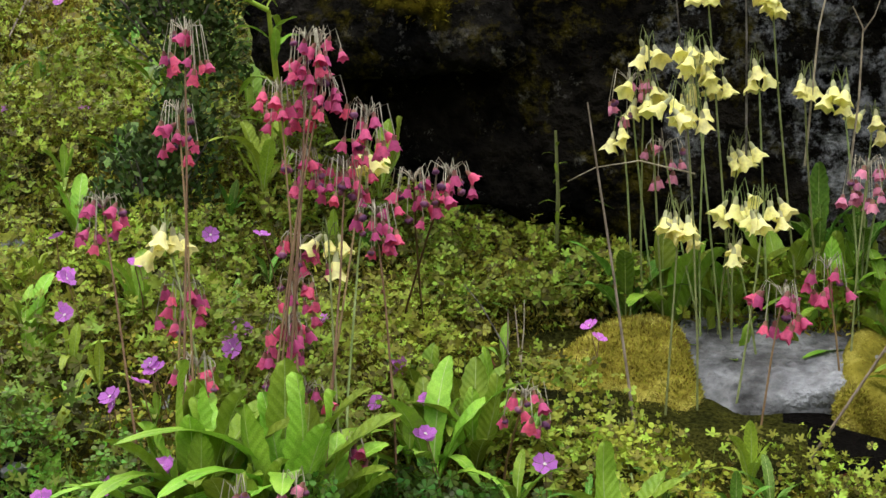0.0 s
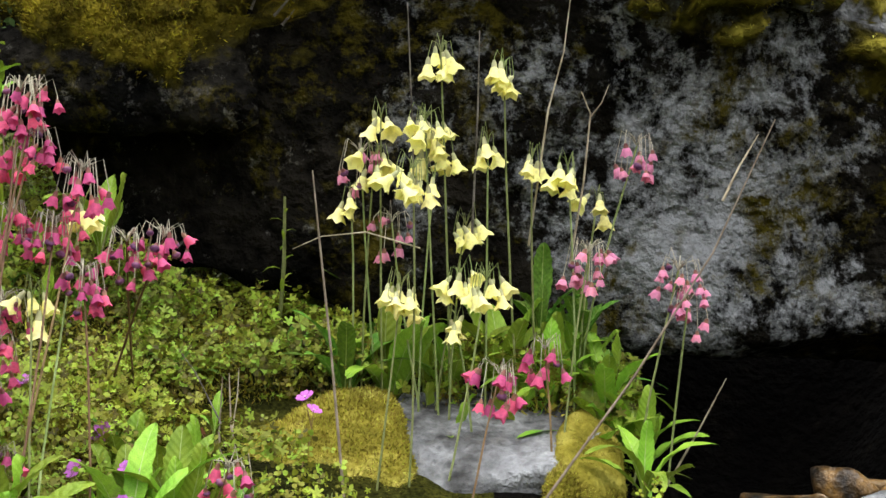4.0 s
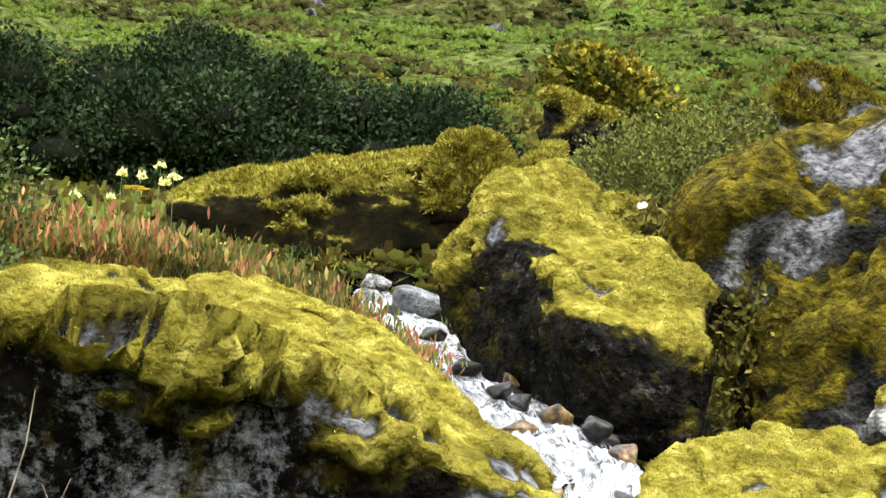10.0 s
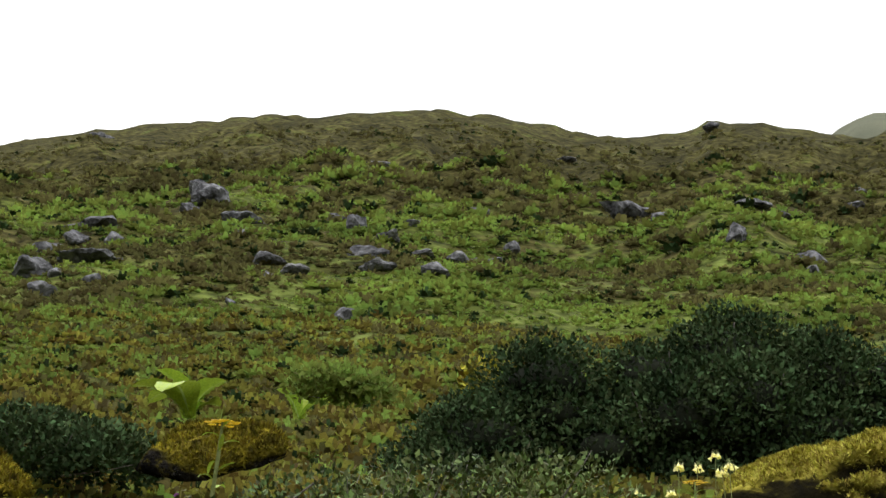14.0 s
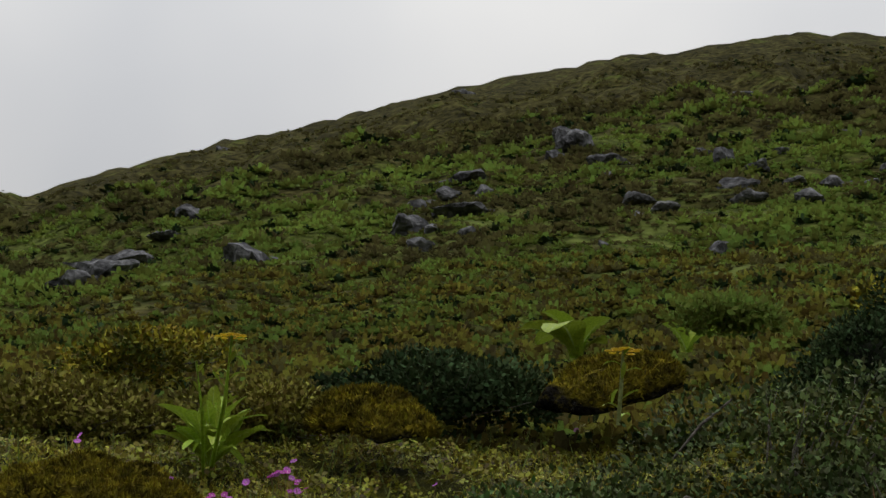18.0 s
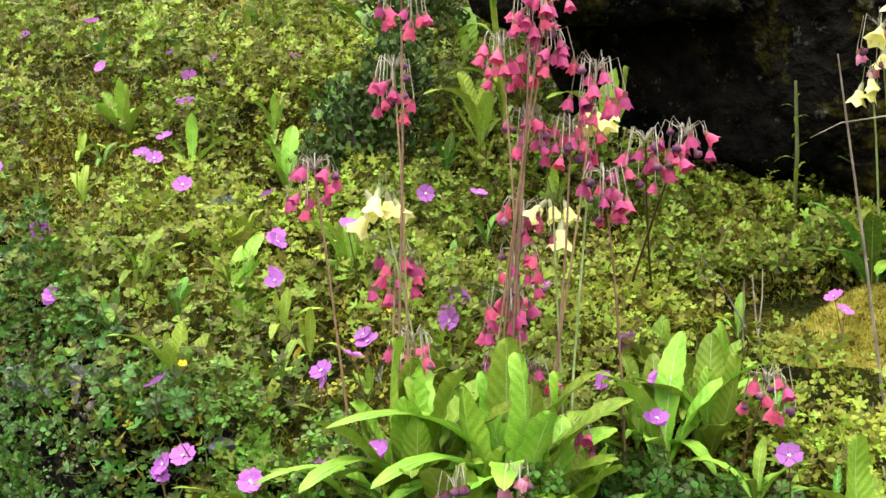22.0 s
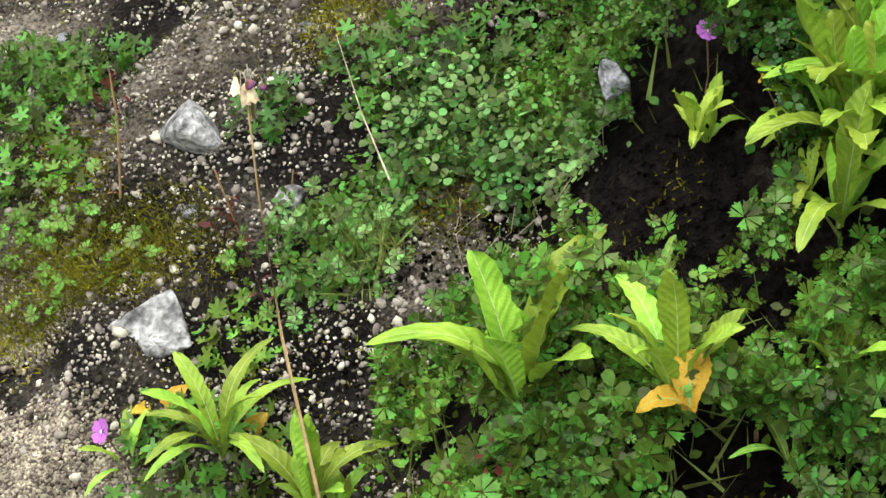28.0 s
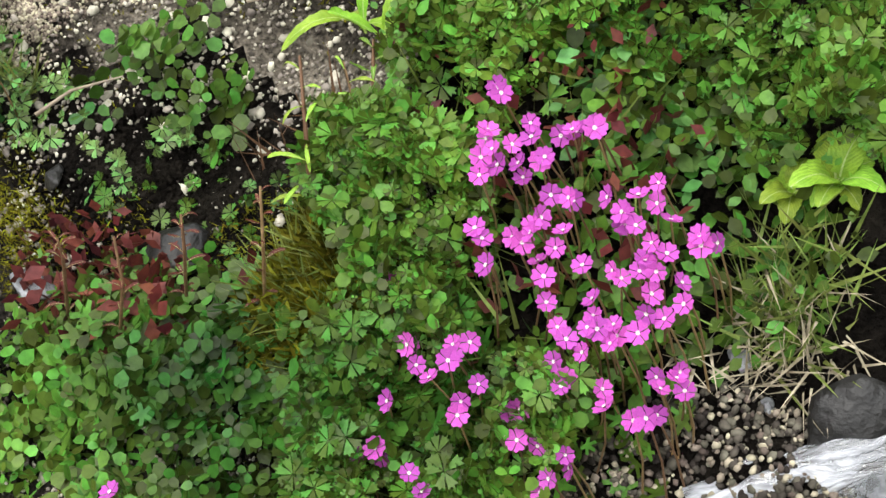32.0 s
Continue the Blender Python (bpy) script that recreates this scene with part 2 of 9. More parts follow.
def lichen_rock(name, dark, mid, pale, amount=0.55, scale=2.4, spot=None):
    """Dark rock with crisp pale lichen blotches, speckled, and a few olive stains."""
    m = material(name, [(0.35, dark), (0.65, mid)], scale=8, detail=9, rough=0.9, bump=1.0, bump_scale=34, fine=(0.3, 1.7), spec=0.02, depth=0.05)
    n, l = m.node_tree.nodes, m.node_tree.links
    b = n["Principled BSDF"]
    base = b.inputs["Base Color"].links[0].from_socket
    tc = n.new("ShaderNodeTexCoord")
    for sc, det, lo, hi, col in ((scale, 14, amount, amount + 0.10, pale), (scale * 1.7, 8, 0.54, 0.64, (0.045, 0.037, 0.005)), (22.0, 8, 0.60, 0.70, (0.12, 0.115, 0.10))):
        t = n.new("ShaderNodeTexNoise")
        t.inputs["Scale"].default_value, t.inputs["Detail"].default_value, t.inputs["Roughness"].default_value = sc, det, 0.8
        t.inputs["Distortion"].default_value = 0.3
        mp = n.new("ShaderNodeMapping")
        mp.inputs["Location"].default_value = (sc * 2.3, 1.7, 0.4)
        l.new(tc.outputs["Object"], mp.inputs["Vector"])
        l.new(mp.outputs["Vector"], t.inputs["Vector"])
        r = n.new("ShaderNodeMapRange")
        r.inputs["From Min"].default_value, r.inputs["From Max"].default_value = lo, hi
        speck, mixer = n.new("ShaderNodeTexNoise"), n.new("ShaderNodeMath")
        speck.inputs["Scale"].default_value, speck.inputs["Detail"].default_value, speck.inputs["Roughness"].default_value = 26, 8, 0.8
        l.new(tc.outputs["Object"], speck.inputs["Vector"])
        mixer.operation, mixer.inputs[1].default_value = "MULTIPLY_ADD", 0.55
        l.new(speck.outputs["Fac"], mixer.inputs[0])
        shift = n.new("ShaderNodeMath")
        shift.operation, shift.inputs[1].default_value = "SUBTRACT", 0.275
        l.new(t.outputs["Fac"], shift.inputs[0])
        l.new(shift.outputs["Value"], mixer.inputs[2])
        fac = mixer.outputs["Value"]
        if spot and col is pale:
            geo, dist, near, add = n.new("ShaderNodeNewGeometry"), n.new("ShaderNodeVectorMath"), n.new("ShaderNodeMapRange"), n.new("ShaderNodeMath")
            dist.operation, dist.inputs[1].default_value = "DISTANCE", spot
            near.inputs["From Min"].default_value, near.inputs["From Max"].default_value = 0.08, 0.62
            near.inputs["To Min"].default_value, near.inputs["To Max"].default_value = 0.10, -0.15
            l.new(geo.outputs["Position"], dist.inputs[0])
            l.new(dist.outputs["Value"], near.inputs["Value"])
            l.new(near.outputs["Result"], add.inputs[0])
            l.new(fac, add.inputs[1])
            fac = add.outputs["Value"]
        l.new(fac, r.inputs["Value"])
        mx = n.new("ShaderNodeMixRGB")
        mx.inputs[2].default_value = (*col, 1)
        l.new(r.outputs["Result"], mx.inputs[0])
        l.new(base, mx.inputs[1])
        base = mx.outputs["Color"]
    l.new(base, b.inputs["Base Color"])
    return m


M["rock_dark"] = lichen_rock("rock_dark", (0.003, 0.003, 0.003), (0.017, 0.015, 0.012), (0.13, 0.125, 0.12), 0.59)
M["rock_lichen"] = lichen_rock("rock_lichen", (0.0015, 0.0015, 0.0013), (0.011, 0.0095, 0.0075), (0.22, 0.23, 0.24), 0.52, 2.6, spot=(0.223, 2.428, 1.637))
M["rock_plain"] = material("rock_plain", [(0.38, (0.010, 0.010, 0.009)), (0.5, (0.035, 0.033, 0.03)), (0.58, (0.10, 0.10, 0.10)), (0.66, (0.27, 0.28, 0.29))], scale=6.5, detail=14, rough=0.85, bump=1.0, bump_scale=55, fine=(0.35, 1.6), depth=0.04, spec=0.05)
M["rock_grey"] = material("rock_grey", [(0.33, (0.05, 0.05, 0.05)), (0.47, (0.18, 0.185, 0.19)), (0.6, (0.3, 0.31, 0.325)), (0.72, (0.42, 0.43, 0.45))], scale=11, detail=12, rough=0.8, bump=1.0, bump_scale=70, fine=(0.6, 1.4), depth=0.02)
M["rock_slab"] = material("rock_slab", [(0.33, (0.04, 0.038, 0.034)), (0.5, (0.12, 0.115, 0.105)), (0.7, (0.26, 0.255, 0.24))], scale=12, detail=12, rough=0.8, bump=1.0, bump_scale=70, fine=(0.5, 1.5), depth=0.02)
M["rock_tan"] = material("rock_tan", [(0.33, (0.10, 0.085, 0.06)), (0.5, (0.22, 0.195, 0.15)), (0.7, (0.36, 0.33, 0.27))], scale=14, detail=12, rough=0.85, bump=1.0, bump_scale=80, fine=(0.6, 1.4), depth=0.015)
# brown flank rock, darkened to carry the shade below moss caps
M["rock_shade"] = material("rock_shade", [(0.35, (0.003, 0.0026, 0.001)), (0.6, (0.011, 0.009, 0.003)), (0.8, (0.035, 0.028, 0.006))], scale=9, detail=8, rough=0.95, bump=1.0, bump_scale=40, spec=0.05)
M["rock_white"] = material("rock_white", [(0.35, (0.06, 0.06, 0.057)), (0.47, (0.22, 0.22, 0.21)), (0.58, (0.36, 0.36, 0.345)), (0.7, (0.5, 0.5, 0.48))], scale=26, detail=12, rough=0.85, bump=1.0, bump_scale=110, fine=(0.5, 1.4), depth=0.012)
M["rock_far"] = material("rock_far", [(0.35, (0.04, 0.04, 0.043)), (0.55, (0.11, 0.11, 0.116)), (0.75, (0.2, 0.2, 0.21))], scale=1.6, detail=10, rough=0.9, bump=1.0, bump_scale=6, fine=(0.4, 1.5), depth=0.15)
M["rock_orange"] = material("rock_orange", [(0.36, (0.012, 0.010, 0.008)), (0.47, (0.07, 0.042, 0.018)), (0.56, (0.20, 0.11, 0.03)), (0.68, (0.34, 0.27, 0.18))], scale=20, detail=10, rough=0.3, bump=0.8, bump_scale=70, spec=0.4)
M["rock_wet"] = material("rock_wet", [(0.35, (0.005, 0.005, 0.005)), (0.6, (0.022, 0.021, 0.019)), (0.75, (0.07, 0.065, 0.06))], scale=9, detail=8, rough=0.4, bump=0.8, bump_scale=50, spec=0.3)
M["moss"] = material("moss", [(0.3, (0.14, 0.12, 0.016)), (0.5, (0.26, 0.225, 0.032)), (0.7, (0.44, 0.39, 0.085))], scale=24, detail=10, rough=1.0, bump=1.0, bump_scale=150, fine=(0.6, 1.3), spec=0.05)
M["moss_fuzz"] = material("moss_fuzz", [(0.3, (0.15, 0.128, 0.017)), (0.5, (0.3, 0.26, 0.04)), (0.7, (0.52, 0.46, 0.12))], scale=24, rough=1.0, bump=0, island=0.5, spec=0.05)
M["moss_brown"] = material("moss_brown", [(0.35, (0.03, 0.025, 0.005)), (0.5, (0.10, 0.08, 0.009)), (0.7, (0.25, 0.20, 0.016))], scale=16, detail=8, rough=1.0, bump=1.0, bump_scale=110, spec=0.05)
M["moss_brown_fuzz"] = material("moss_brown_fuzz", [(0.35, (0.04, 0.033, 0.005)), (0.5, (0.12, 0.098, 0.010)), (0.7, (0.28, 0.225, 0.02))], scale=16, rough=1.0, bump=0, island=0.4, spec=0.05)
# dark green, made lighter and bluer to put distance haze into the colour
M["shrub"] = material("shrub", [(0.3, (0.013, 0.024, 0.010)), (0.7, (0.06, 0.09, 0.036))], scale=3, rough=0.9, bump=0, island=0.5, spec=0.04)
M["shrub_green"] = material("shrub_green", [(0.3, (0.02, 0.042, 0.010)), (0.7, (0.09, 0.14, 0.03))], scale=5, rough=0.7, bump=0, island=0.55, spec=0.2)
# near-black colour of the solids that stand in for shade inside foliage
M["shrub_shade"] = material("shrub_shade", [(0.3, (0.006, 0.008, 0.004)), (0.7, (0.015, 0.018, 0.010))], scale=6, rough=0.9, bump=0.4)
M["shrub_olive"] = material("shrub_olive", [(0.3, (0.075, 0.075, 0.014)), (0.7, (0.22, 0.19, 0.035))], scale=2, rough=0.8, bump=0, island=0.5, spec=0.15)
M["shrub_yellow"] = material("shrub_yellow", [(0.4, (0.07, 0.09, 0.015)), (0.6, (0.3, 0.24, 0.02))], scale=9, rough=0.8, bump=0, island=0.5, spec=0.15)
# hill green with some blue and brightness added to imitate haze
M["hill_green"] = leafy("hill_green", (0.08, 0.108, 0.022), (0.205, 0.265, 0.05), vary=0.0, island=0.5, scale=0.2, rough=0.9, through=0.4)
M["hill_brown"] = leafy("hill_brown", (0.058, 0.055, 0.02), (0.13, 0.118, 0.04), vary=0.0, island=0.4, scale=0.2, rough=0.9, through=0.4)
M["hill_gold"] = leafy("hill_gold", (0.09, 0.082, 0.018), (0.21, 0.18, 0.035), vary=0.0, island=0.6, scale=0.5, rough=0.9, through=0.3)
M["moss_olive"] = material("moss_olive", [(0.35, (0.05, 0.05, 0.006)), (0.6, (0.16, 0.15, 0.012)), (0.75, (0.28, 0.25, 0.02))], scale=14, rough=1.0, bump=0, island=0.4, spec=0.05)
M["shrub_fine"] = material("shrub_fine", [(0.3, (0.022, 0.037, 0.010)), (0.7, (0.105, 0.135, 0.032))], scale=5, rough=0.7, bump=0, island=0.55, spec=0.2)
M["grit"] = material("grit", [(0.36, (0.005, 0.0045, 0.004)), (0.46, (0.016, 0.014, 0.011)), (0.56, (0.06, 0.052, 0.04)), (0.7, (0.19, 0.165, 0.13))], scale=4.5, detail=13, bump=1.0, bump_scale=210, fine=(0.2, 1.9), spec=0.05, depth=0.012)
M["heath_green"] = material("heath_green", [(0.35, (0.075, 0.09, 0.02)), (0.65, (0.22, 0.23, 0.05))], scale=5, rough=0.8, bump=0, island=0.4)
M["bark"] = material("bark", [(0.3, (0.05, 0.042, 0.035)), (0.7, (0.22, 0.2, 0.18))], scale=30, rough=0.85, bump=0.5, bump_scale=120)
M["dry"] = material("dry", [(0.3, (0.2, 0.16, 0.11)), (0.7, (0.42, 0.36, 0.27))], scale=30, rough=0.85, bump=0.3, vary=0.3)
M["root_earth"] = material("root_earth", [(0.32, (0.05, 0.032, 0.022)), (0.5, (0.17, 0.115, 0.08)), (0.68, (0.32, 0.24, 0.18))], scale=40, detail=10, rough=0.95, bump=1.0, bump_scale=140, fine=(0.5, 1.5), depth=0.012, spec=0.03)
M["root"] = material("root", [(0.3, (0.14, 0.09, 0.06)), (0.7, (0.36, 0.27, 0.2))], scale=30, rough=0.9, bump=0.2, island=0.5)
M["leaf"] = leafy("leaf", (0.08, 0.115, 0.013), (0.33, 0.36, 0.036), island=0.8, scale=2.6, vary=0.0)
M["leaf_bank"] = leafy("leaf_bank", (0.017, 0.052, 0.008), (0.13, 0.235, 0.028), island=0.7, scale=3.5, vary=0.0, rough=0.35)
M["leaf_clover"] = leafy("leaf_clover", (0.045, 0.11, 0.025), (0.2, 0.32, 0.085), island=0.7, scale=6, vary=0.0, rough=0.35)
M["sand"] = material("sand", [(0.3, (0.09, 0.075, 0.055)), (0.7, (0.34, 0.29, 0.22))], scale=30, rough=0.9, bump=0.3, island=0.7)
M["leaf_big"] = leafy("leaf_big", (0.15, 0.28, 0.022), (0.31, 0.47, 0.05), vary=0.4, rough=0.4, scale=5)
M["leaf_dark"] = leafy("leaf_dark", (0.07, 0.17, 0.02), (0.17, 0.33, 0.04), vary=0.35)
M["leaf_yellow"] = leafy("leaf_yellow", (0.45, 0.27, 0.02), (0.6, 0.42, 0.05), vary=0.2)
M["heather"] = material("heather", [(0.35, (0.30, 0.22, 0.07)), (0.5, (0.42, 0.2, 0.09)), (0.65, (0.52, 0.2, 0.12))], scale=5, rough=0.8, bump=0, island=0.4)


M["pink"] = leafy("pink", (0.42, 0.035, 0.12), (0.66, 0.11, 0.26), vary=0.3, rough=0.6, through=0.3)
M["pink_pale"] = leafy("pink_pale", (0.6, 0.12, 0.28), (0.75, 0.3, 0.45), vary=0.2, rough=0.6, through=0.3)
M["yellow"] = leafy("yellow", (0.9, 0.83, 0.24), (0.94, 0.9, 0.42), vary=0.1, rough=0.6, through=0.3)
M["violet"] = leafy("violet", (0.45, 0.10, 0.52), (0.66, 0.24, 0.70), vary=0.2, rough=0.6, through=0.3)
M["magenta"] = leafy("magenta", (0.42, 0.04, 0.36), (0.62, 0.14, 0.54), vary=0.25, rough=0.6, through=0.3)
M["white_eye"] = leafy("white_eye", (0.7, 0.65, 0.6), (0.85, 0.82, 0.75), vary=0.05)
M["gold"] = leafy("gold", (0.6, 0.36, 0.01), (0.8, 0.55, 0.03), vary=0.15)
M["calyx"] = leafy("calyx", (0.16, 0.05, 0.06), (0.25, 0.12, 0.08), vary=0.3)
M["calyx_pale"] = leafy("calyx_pale", (0.3, 0.3, 0.16), (0.45, 0.45, 0.25), vary=0.2)
M["bud"] = leafy("bud", (0.09, 0.03, 0.08), (0.22, 0.08, 0.18), vary=0.4)
M["stem_red"] = leafy("stem_red", (0.13, 0.075, 0.035), (0.22, 0.14, 0.07), vary=0.3, through=0.05)
M["stem_green"] = leafy("stem_green", (0.14, 0.18, 0.05), (0.26, 0.3, 0.12), vary=0.3, through=0.05)
M["stem_grey"] = leafy("stem_grey", (0.3, 0.27, 0.2), (0.5, 0.46, 0.36), vary=0.2, through=0.05)
M["leaf_olive"] = leafy("leaf_olive", (0.09, 0.09, 0.012), (0.28, 0.245, 0.025), island=0.8, vary=0.0, scale=3.5)
M["leaf_red"] = leafy("leaf_red", (0.045, 0.01, 0.011), (0.13, 0.032, 0.022), vary=0.3, island=0.3)
M["leaf_lime"] = leafy("leaf_lime", (0.22, 0.33, 0.03), (0.36, 0.48, 0.05), vary=0.25, rough=0.4)
M["rib"] = leafy("rib", (0.30, 0.40, 0.12), (0.42, 0.52, 0.2), vary=0.2, rough=0.45, through=0.15)


def add_veins(m):
    """Side veins of a leaf that runs along z, as colour and relief."""
    n, l = m.node_tree.nodes, m.node_tree.links
    b = n["Principled BSDF"]
    tc, cut, ab, along, wave = n.new("ShaderNodeTexCoord"), n.new("ShaderNodeSeparateXYZ"), n.new("ShaderNodeMath"), n.new("ShaderNodeMath"), n.new("ShaderNodeMath")
    ab.operation, along.operation, wave.operation = "ABSOLUTE", "MULTIPLY_ADD", "SINE"
    l.new(tc.outputs["Object"], cut.inputs["Vector"])
    l.new(cut.outputs["X"], ab.inputs[0])
    l.new(ab.outputs["Value"], along.inputs[0])
    along.inputs[1].default_value = -1.1
    l.new(cut.outputs["Z"], along.inputs[2])
    times = n.new("ShaderNodeMath")
    times.operation, times.inputs[1].default_value = "MULTIPLY", 95.0
    l.new(along.outputs["Value"], times.inputs[0])
    l.new(times.outputs["Value"], wave.inputs[0])
    shade, mix = n.new("ShaderNodeMapRange"), n.new("ShaderNodeMixRGB")
    shade.inputs["From Min"].default_value, shade.inputs["From Max"].default_value = 0.4, 1.0
    shade.inputs["To Min"].default_value, shade.inputs["To Max"].default_value = 0.0, 0.10
    l.new(wave.outputs["Value"], shade.inputs["Value"])
    base = b.inputs["Base Color"].links[0].from_socket
    l.new(shade.outputs["Result"], mix.inputs[0])
    l.new(base, mix.inputs[1])
    mix.inputs[2].default_value = (0.36, 0.46, 0.14, 1)
    l.new(mix.outputs["Color"], b.inputs["Base Color"])
    bp = n.new("ShaderNodeBump")
    bp.inputs["Strength"].default_value, bp.inputs["Distance"].default_value = 0.2, 0.004
    l.new(wave.outputs["Value"], bp.inputs["Height"])
    l.new(bp.outputs["Normal"], b.inputs["Normal"])


for key in ("leaf_big", "leaf_dark", "leaf_lime"):
    add_veins(M[key])
M["grass"] = leafy("grass", (0.10, 0.15, 0.03), (0.24, 0.28, 0.07), vary=0.0, island=0.35)
M["pebble"] = material("pebble", [(0.3, (0.12, 0.105, 0.085)), (0.7, (0.46, 0.42, 0.345))], scale=40, rough=0.85, bump=0.3, island=0.6)
def hillside():
    """Mottled hill growth: green and brown stretches, with shaded gaps painted as fine dark flecks, browner towards the
    top.
    """
    m = material("hillside", [(0.3, (0.03, 0.028, 0.010)), (0.45, (0.06, 0.055, 0.018)), (0.52, (0.065, 0.08, 0.018)), (0.7, (0.10, 0.125, 0.03))], scale=0.2, detail=14, rough=1.0, bump=1.0, bump_scale=1.7, fine=(0.15, 1.7), spec=0.03, depth=0.35)
    n, l = m.node_tree.nodes, m.node_tree.links
    ramp = next(q for q in n if q.type == "VALTORGB")
    wave = ramp.inputs["Fac"].links[0].from_node
    wave.inputs["Roughness"].default_value = 0.72
    geo, cut, rise, add = n.new("ShaderNodeNewGeometry"), n.new("ShaderNodeSeparateXYZ"), n.new("ShaderNodeMapRange"), n.new("ShaderNodeMath")
    l.new(geo.outputs["Position"], cut.inputs["Vector"])
    l.new(cut.outputs["Z"], rise.inputs["Value"])
    rise.inputs["From Min"].default_value, rise.inputs["From Max"].default_value = 18.0, 48.0
    rise.inputs["To Min"].default_value, rise.inputs["To Max"].default_value = 0.04, -0.13
    l.new(wave.outputs["Fac"], add.inputs[0])
    l.new(rise.outputs["Result"], add.inputs[1])
    l.new(add.outputs["Value"], ramp.inputs["Fac"])
    return m


M["hillside"] = hillside()
M["crumb"] = material("crumb", [(0.3, (0.02, 0.017, 0.013)), (0.7, (0.11, 0.098, 0.078))], scale=30, rough=0.95, bump=0.3, island=0.6)
GROWN = {}


def grown(rock, moss, side=None):
    """The rock's material with moss where the mesh's own "growth" value is high: bare, then an olive film, then full moss."""
    if (rock, moss, side) in GROWN:
        return GROWN[rock, moss, side]
    m = M[rock].copy()
    m.name = rock + "_under_" + moss
    n, l = m.node_tree.nodes, m.node_tree.links
    b = n["Principled BSDF"]
    base = b.inputs["Base Color"].links[0].from_socket
    tc, amount = n.new("ShaderNodeTexCoord"), n.new("ShaderNodeAttribute")
    amount.attribute_name = "growth"
    value = amount.outputs["Fac"]
    for sc, k in ((9.0, 0.9), (45.0, 0.7)):
        t, less, mul = n.new("ShaderNodeTexNoise"), n.new("ShaderNodeMath"), n.new("ShaderNodeMath")
        t.inputs["Scale"].default_value, t.inputs["Detail"].default_value = sc, 6
        l.new(tc.outputs["Object"], t.inputs["Vector"])
        less.operation, less.inputs[1].default_value = "SUBTRACT", 0.5
        l.new(t.outputs["Fac"], less.inputs[0])
        mul.operation, mul.inputs[1].default_value = "MULTIPLY_ADD", k
        l.new(less.outputs["Value"], mul.inputs[0])
        l.new(value, mul.inputs[2])
        value = mul.outputs["Value"]
    t = n.new("ShaderNodeTexNoise")
    t.inputs["Scale"].default_value, t.inputs["Detail"].default_value = 22, 10
    l.new(tc.outputs["Object"], t.inputs["Vector"])
    ramp = n.new("ShaderNodeValToRGB")
    src = next(q for q in M[moss].node_tree.nodes if q.type == "VALTORGB").color_ramp.elements
    while len(ramp.color_ramp.elements) < len(src):
        ramp.color_ramp.elements.new(0.5)
    for e, q in zip(ramp.color_ramp.elements, src):
        e.position, e.color = q.position, q.color
    l.new(t.outputs["Fac"], ramp.inputs["Fac"])
    full = ramp.outputs["Color"]
    # noise-placed dark olive imitates the shaded valleys between ropes of moss
    old, dull, valley_mix = n.new("ShaderNodeTexNoise"), n.new("ShaderNodeMapRange"), n.new("ShaderNodeMixRGB")
    old.inputs["Scale"].default_value, old.inputs["Detail"].default_value, old.inputs["Distortion"].default_value = 5.5, 7, 0.6
    dull.inputs["From Min"].default_value, dull.inputs["From Max"].default_value, dull.inputs["To Max"].default_value = 0.49, 0.66, 0.7
    l.new(tc.outputs["Object"], old.inputs["Vector"])
    l.new(old.outputs["Fac"], dull.inputs["Value"])
    l.new(dull.outputs["Result"], valley_mix.inputs[0])
    l.new(full, valley_mix.inputs[1])
    valley_mix.inputs[2].default_value = (0.075, 0.062, 0.009, 1)
    full = valley_mix.outputs["Color"]
    # browner moss towards the west, with the shrub's shade put into its colour
    if side:
        geo, cut, r, brown, mx = n.new("ShaderNodeNewGeometry"), n.new("ShaderNodeSeparateXYZ"), n.new("ShaderNodeMapRange"), n.new("ShaderNodeValToRGB"), n.new("ShaderNodeMixRGB")
        l.new(geo.outputs["Position"], cut.inputs["Vector"])
        l.new(cut.outputs["X"], r.inputs["Value"])
        r.inputs["From Min"].default_value, r.inputs["From Max"].default_value = side[1], side[0]
        e = brown.color_ramp.elements
        e[0].position, e[0].color, e[1].position, e[1].color = 0.38, (0.025, 0.021, 0.005, 1), 0.68, (0.17, 0.13, 0.012, 1)
        l.new(t.outputs["Fac"], brown.inputs["Fac"])
        l.new(r.outputs["Result"], mx.inputs[0])
        l.new(full, mx.inputs[1])
        l.new(brown.outputs["Color"], mx.inputs[2])
        full = mx.outputs["Color"]
    bald, grey, mx, bt = n.new("ShaderNodeAttribute"), n.new("ShaderNodeValToRGB"), n.new("ShaderNodeMixRGB"), n.new("ShaderNodeTexNoise")
    bald.attribute_name = "bald"
    bt.inputs["Scale"].default_value, bt.inputs["Detail"].default_value = 34, 9
    l.new(tc.outputs["Object"], bt.inputs["Vector"])
    e = grey.color_ramp.elements
    e[0].position, e[0].color, e[1].position, e[1].color = 0.36, (0.04, 0.04, 0.042, 1), 0.64, (0.28, 0.285, 0.30, 1)
    l.new(bt.outputs["Fac"], grey.inputs["Fac"])
    l.new(bald.outputs["Fac"], mx.inputs[0])
    l.new(base, mx.inputs[1])
    l.new(grey.outputs["Color"], mx.inputs[2])
    base = mx.outputs["Color"]
    for lo, hi, col in ((0.22, 0.5, (0.045, 0.038, 0.006, 1)), (0.45, 0.72, None)):
        r, mx = n.new("ShaderNodeMapRange"), n.new("ShaderNodeMixRGB")
        r.inputs["From Min"].default_value, r.inputs["From Max"].default_value = lo, hi
        l.new(value, r.inputs["Value"])
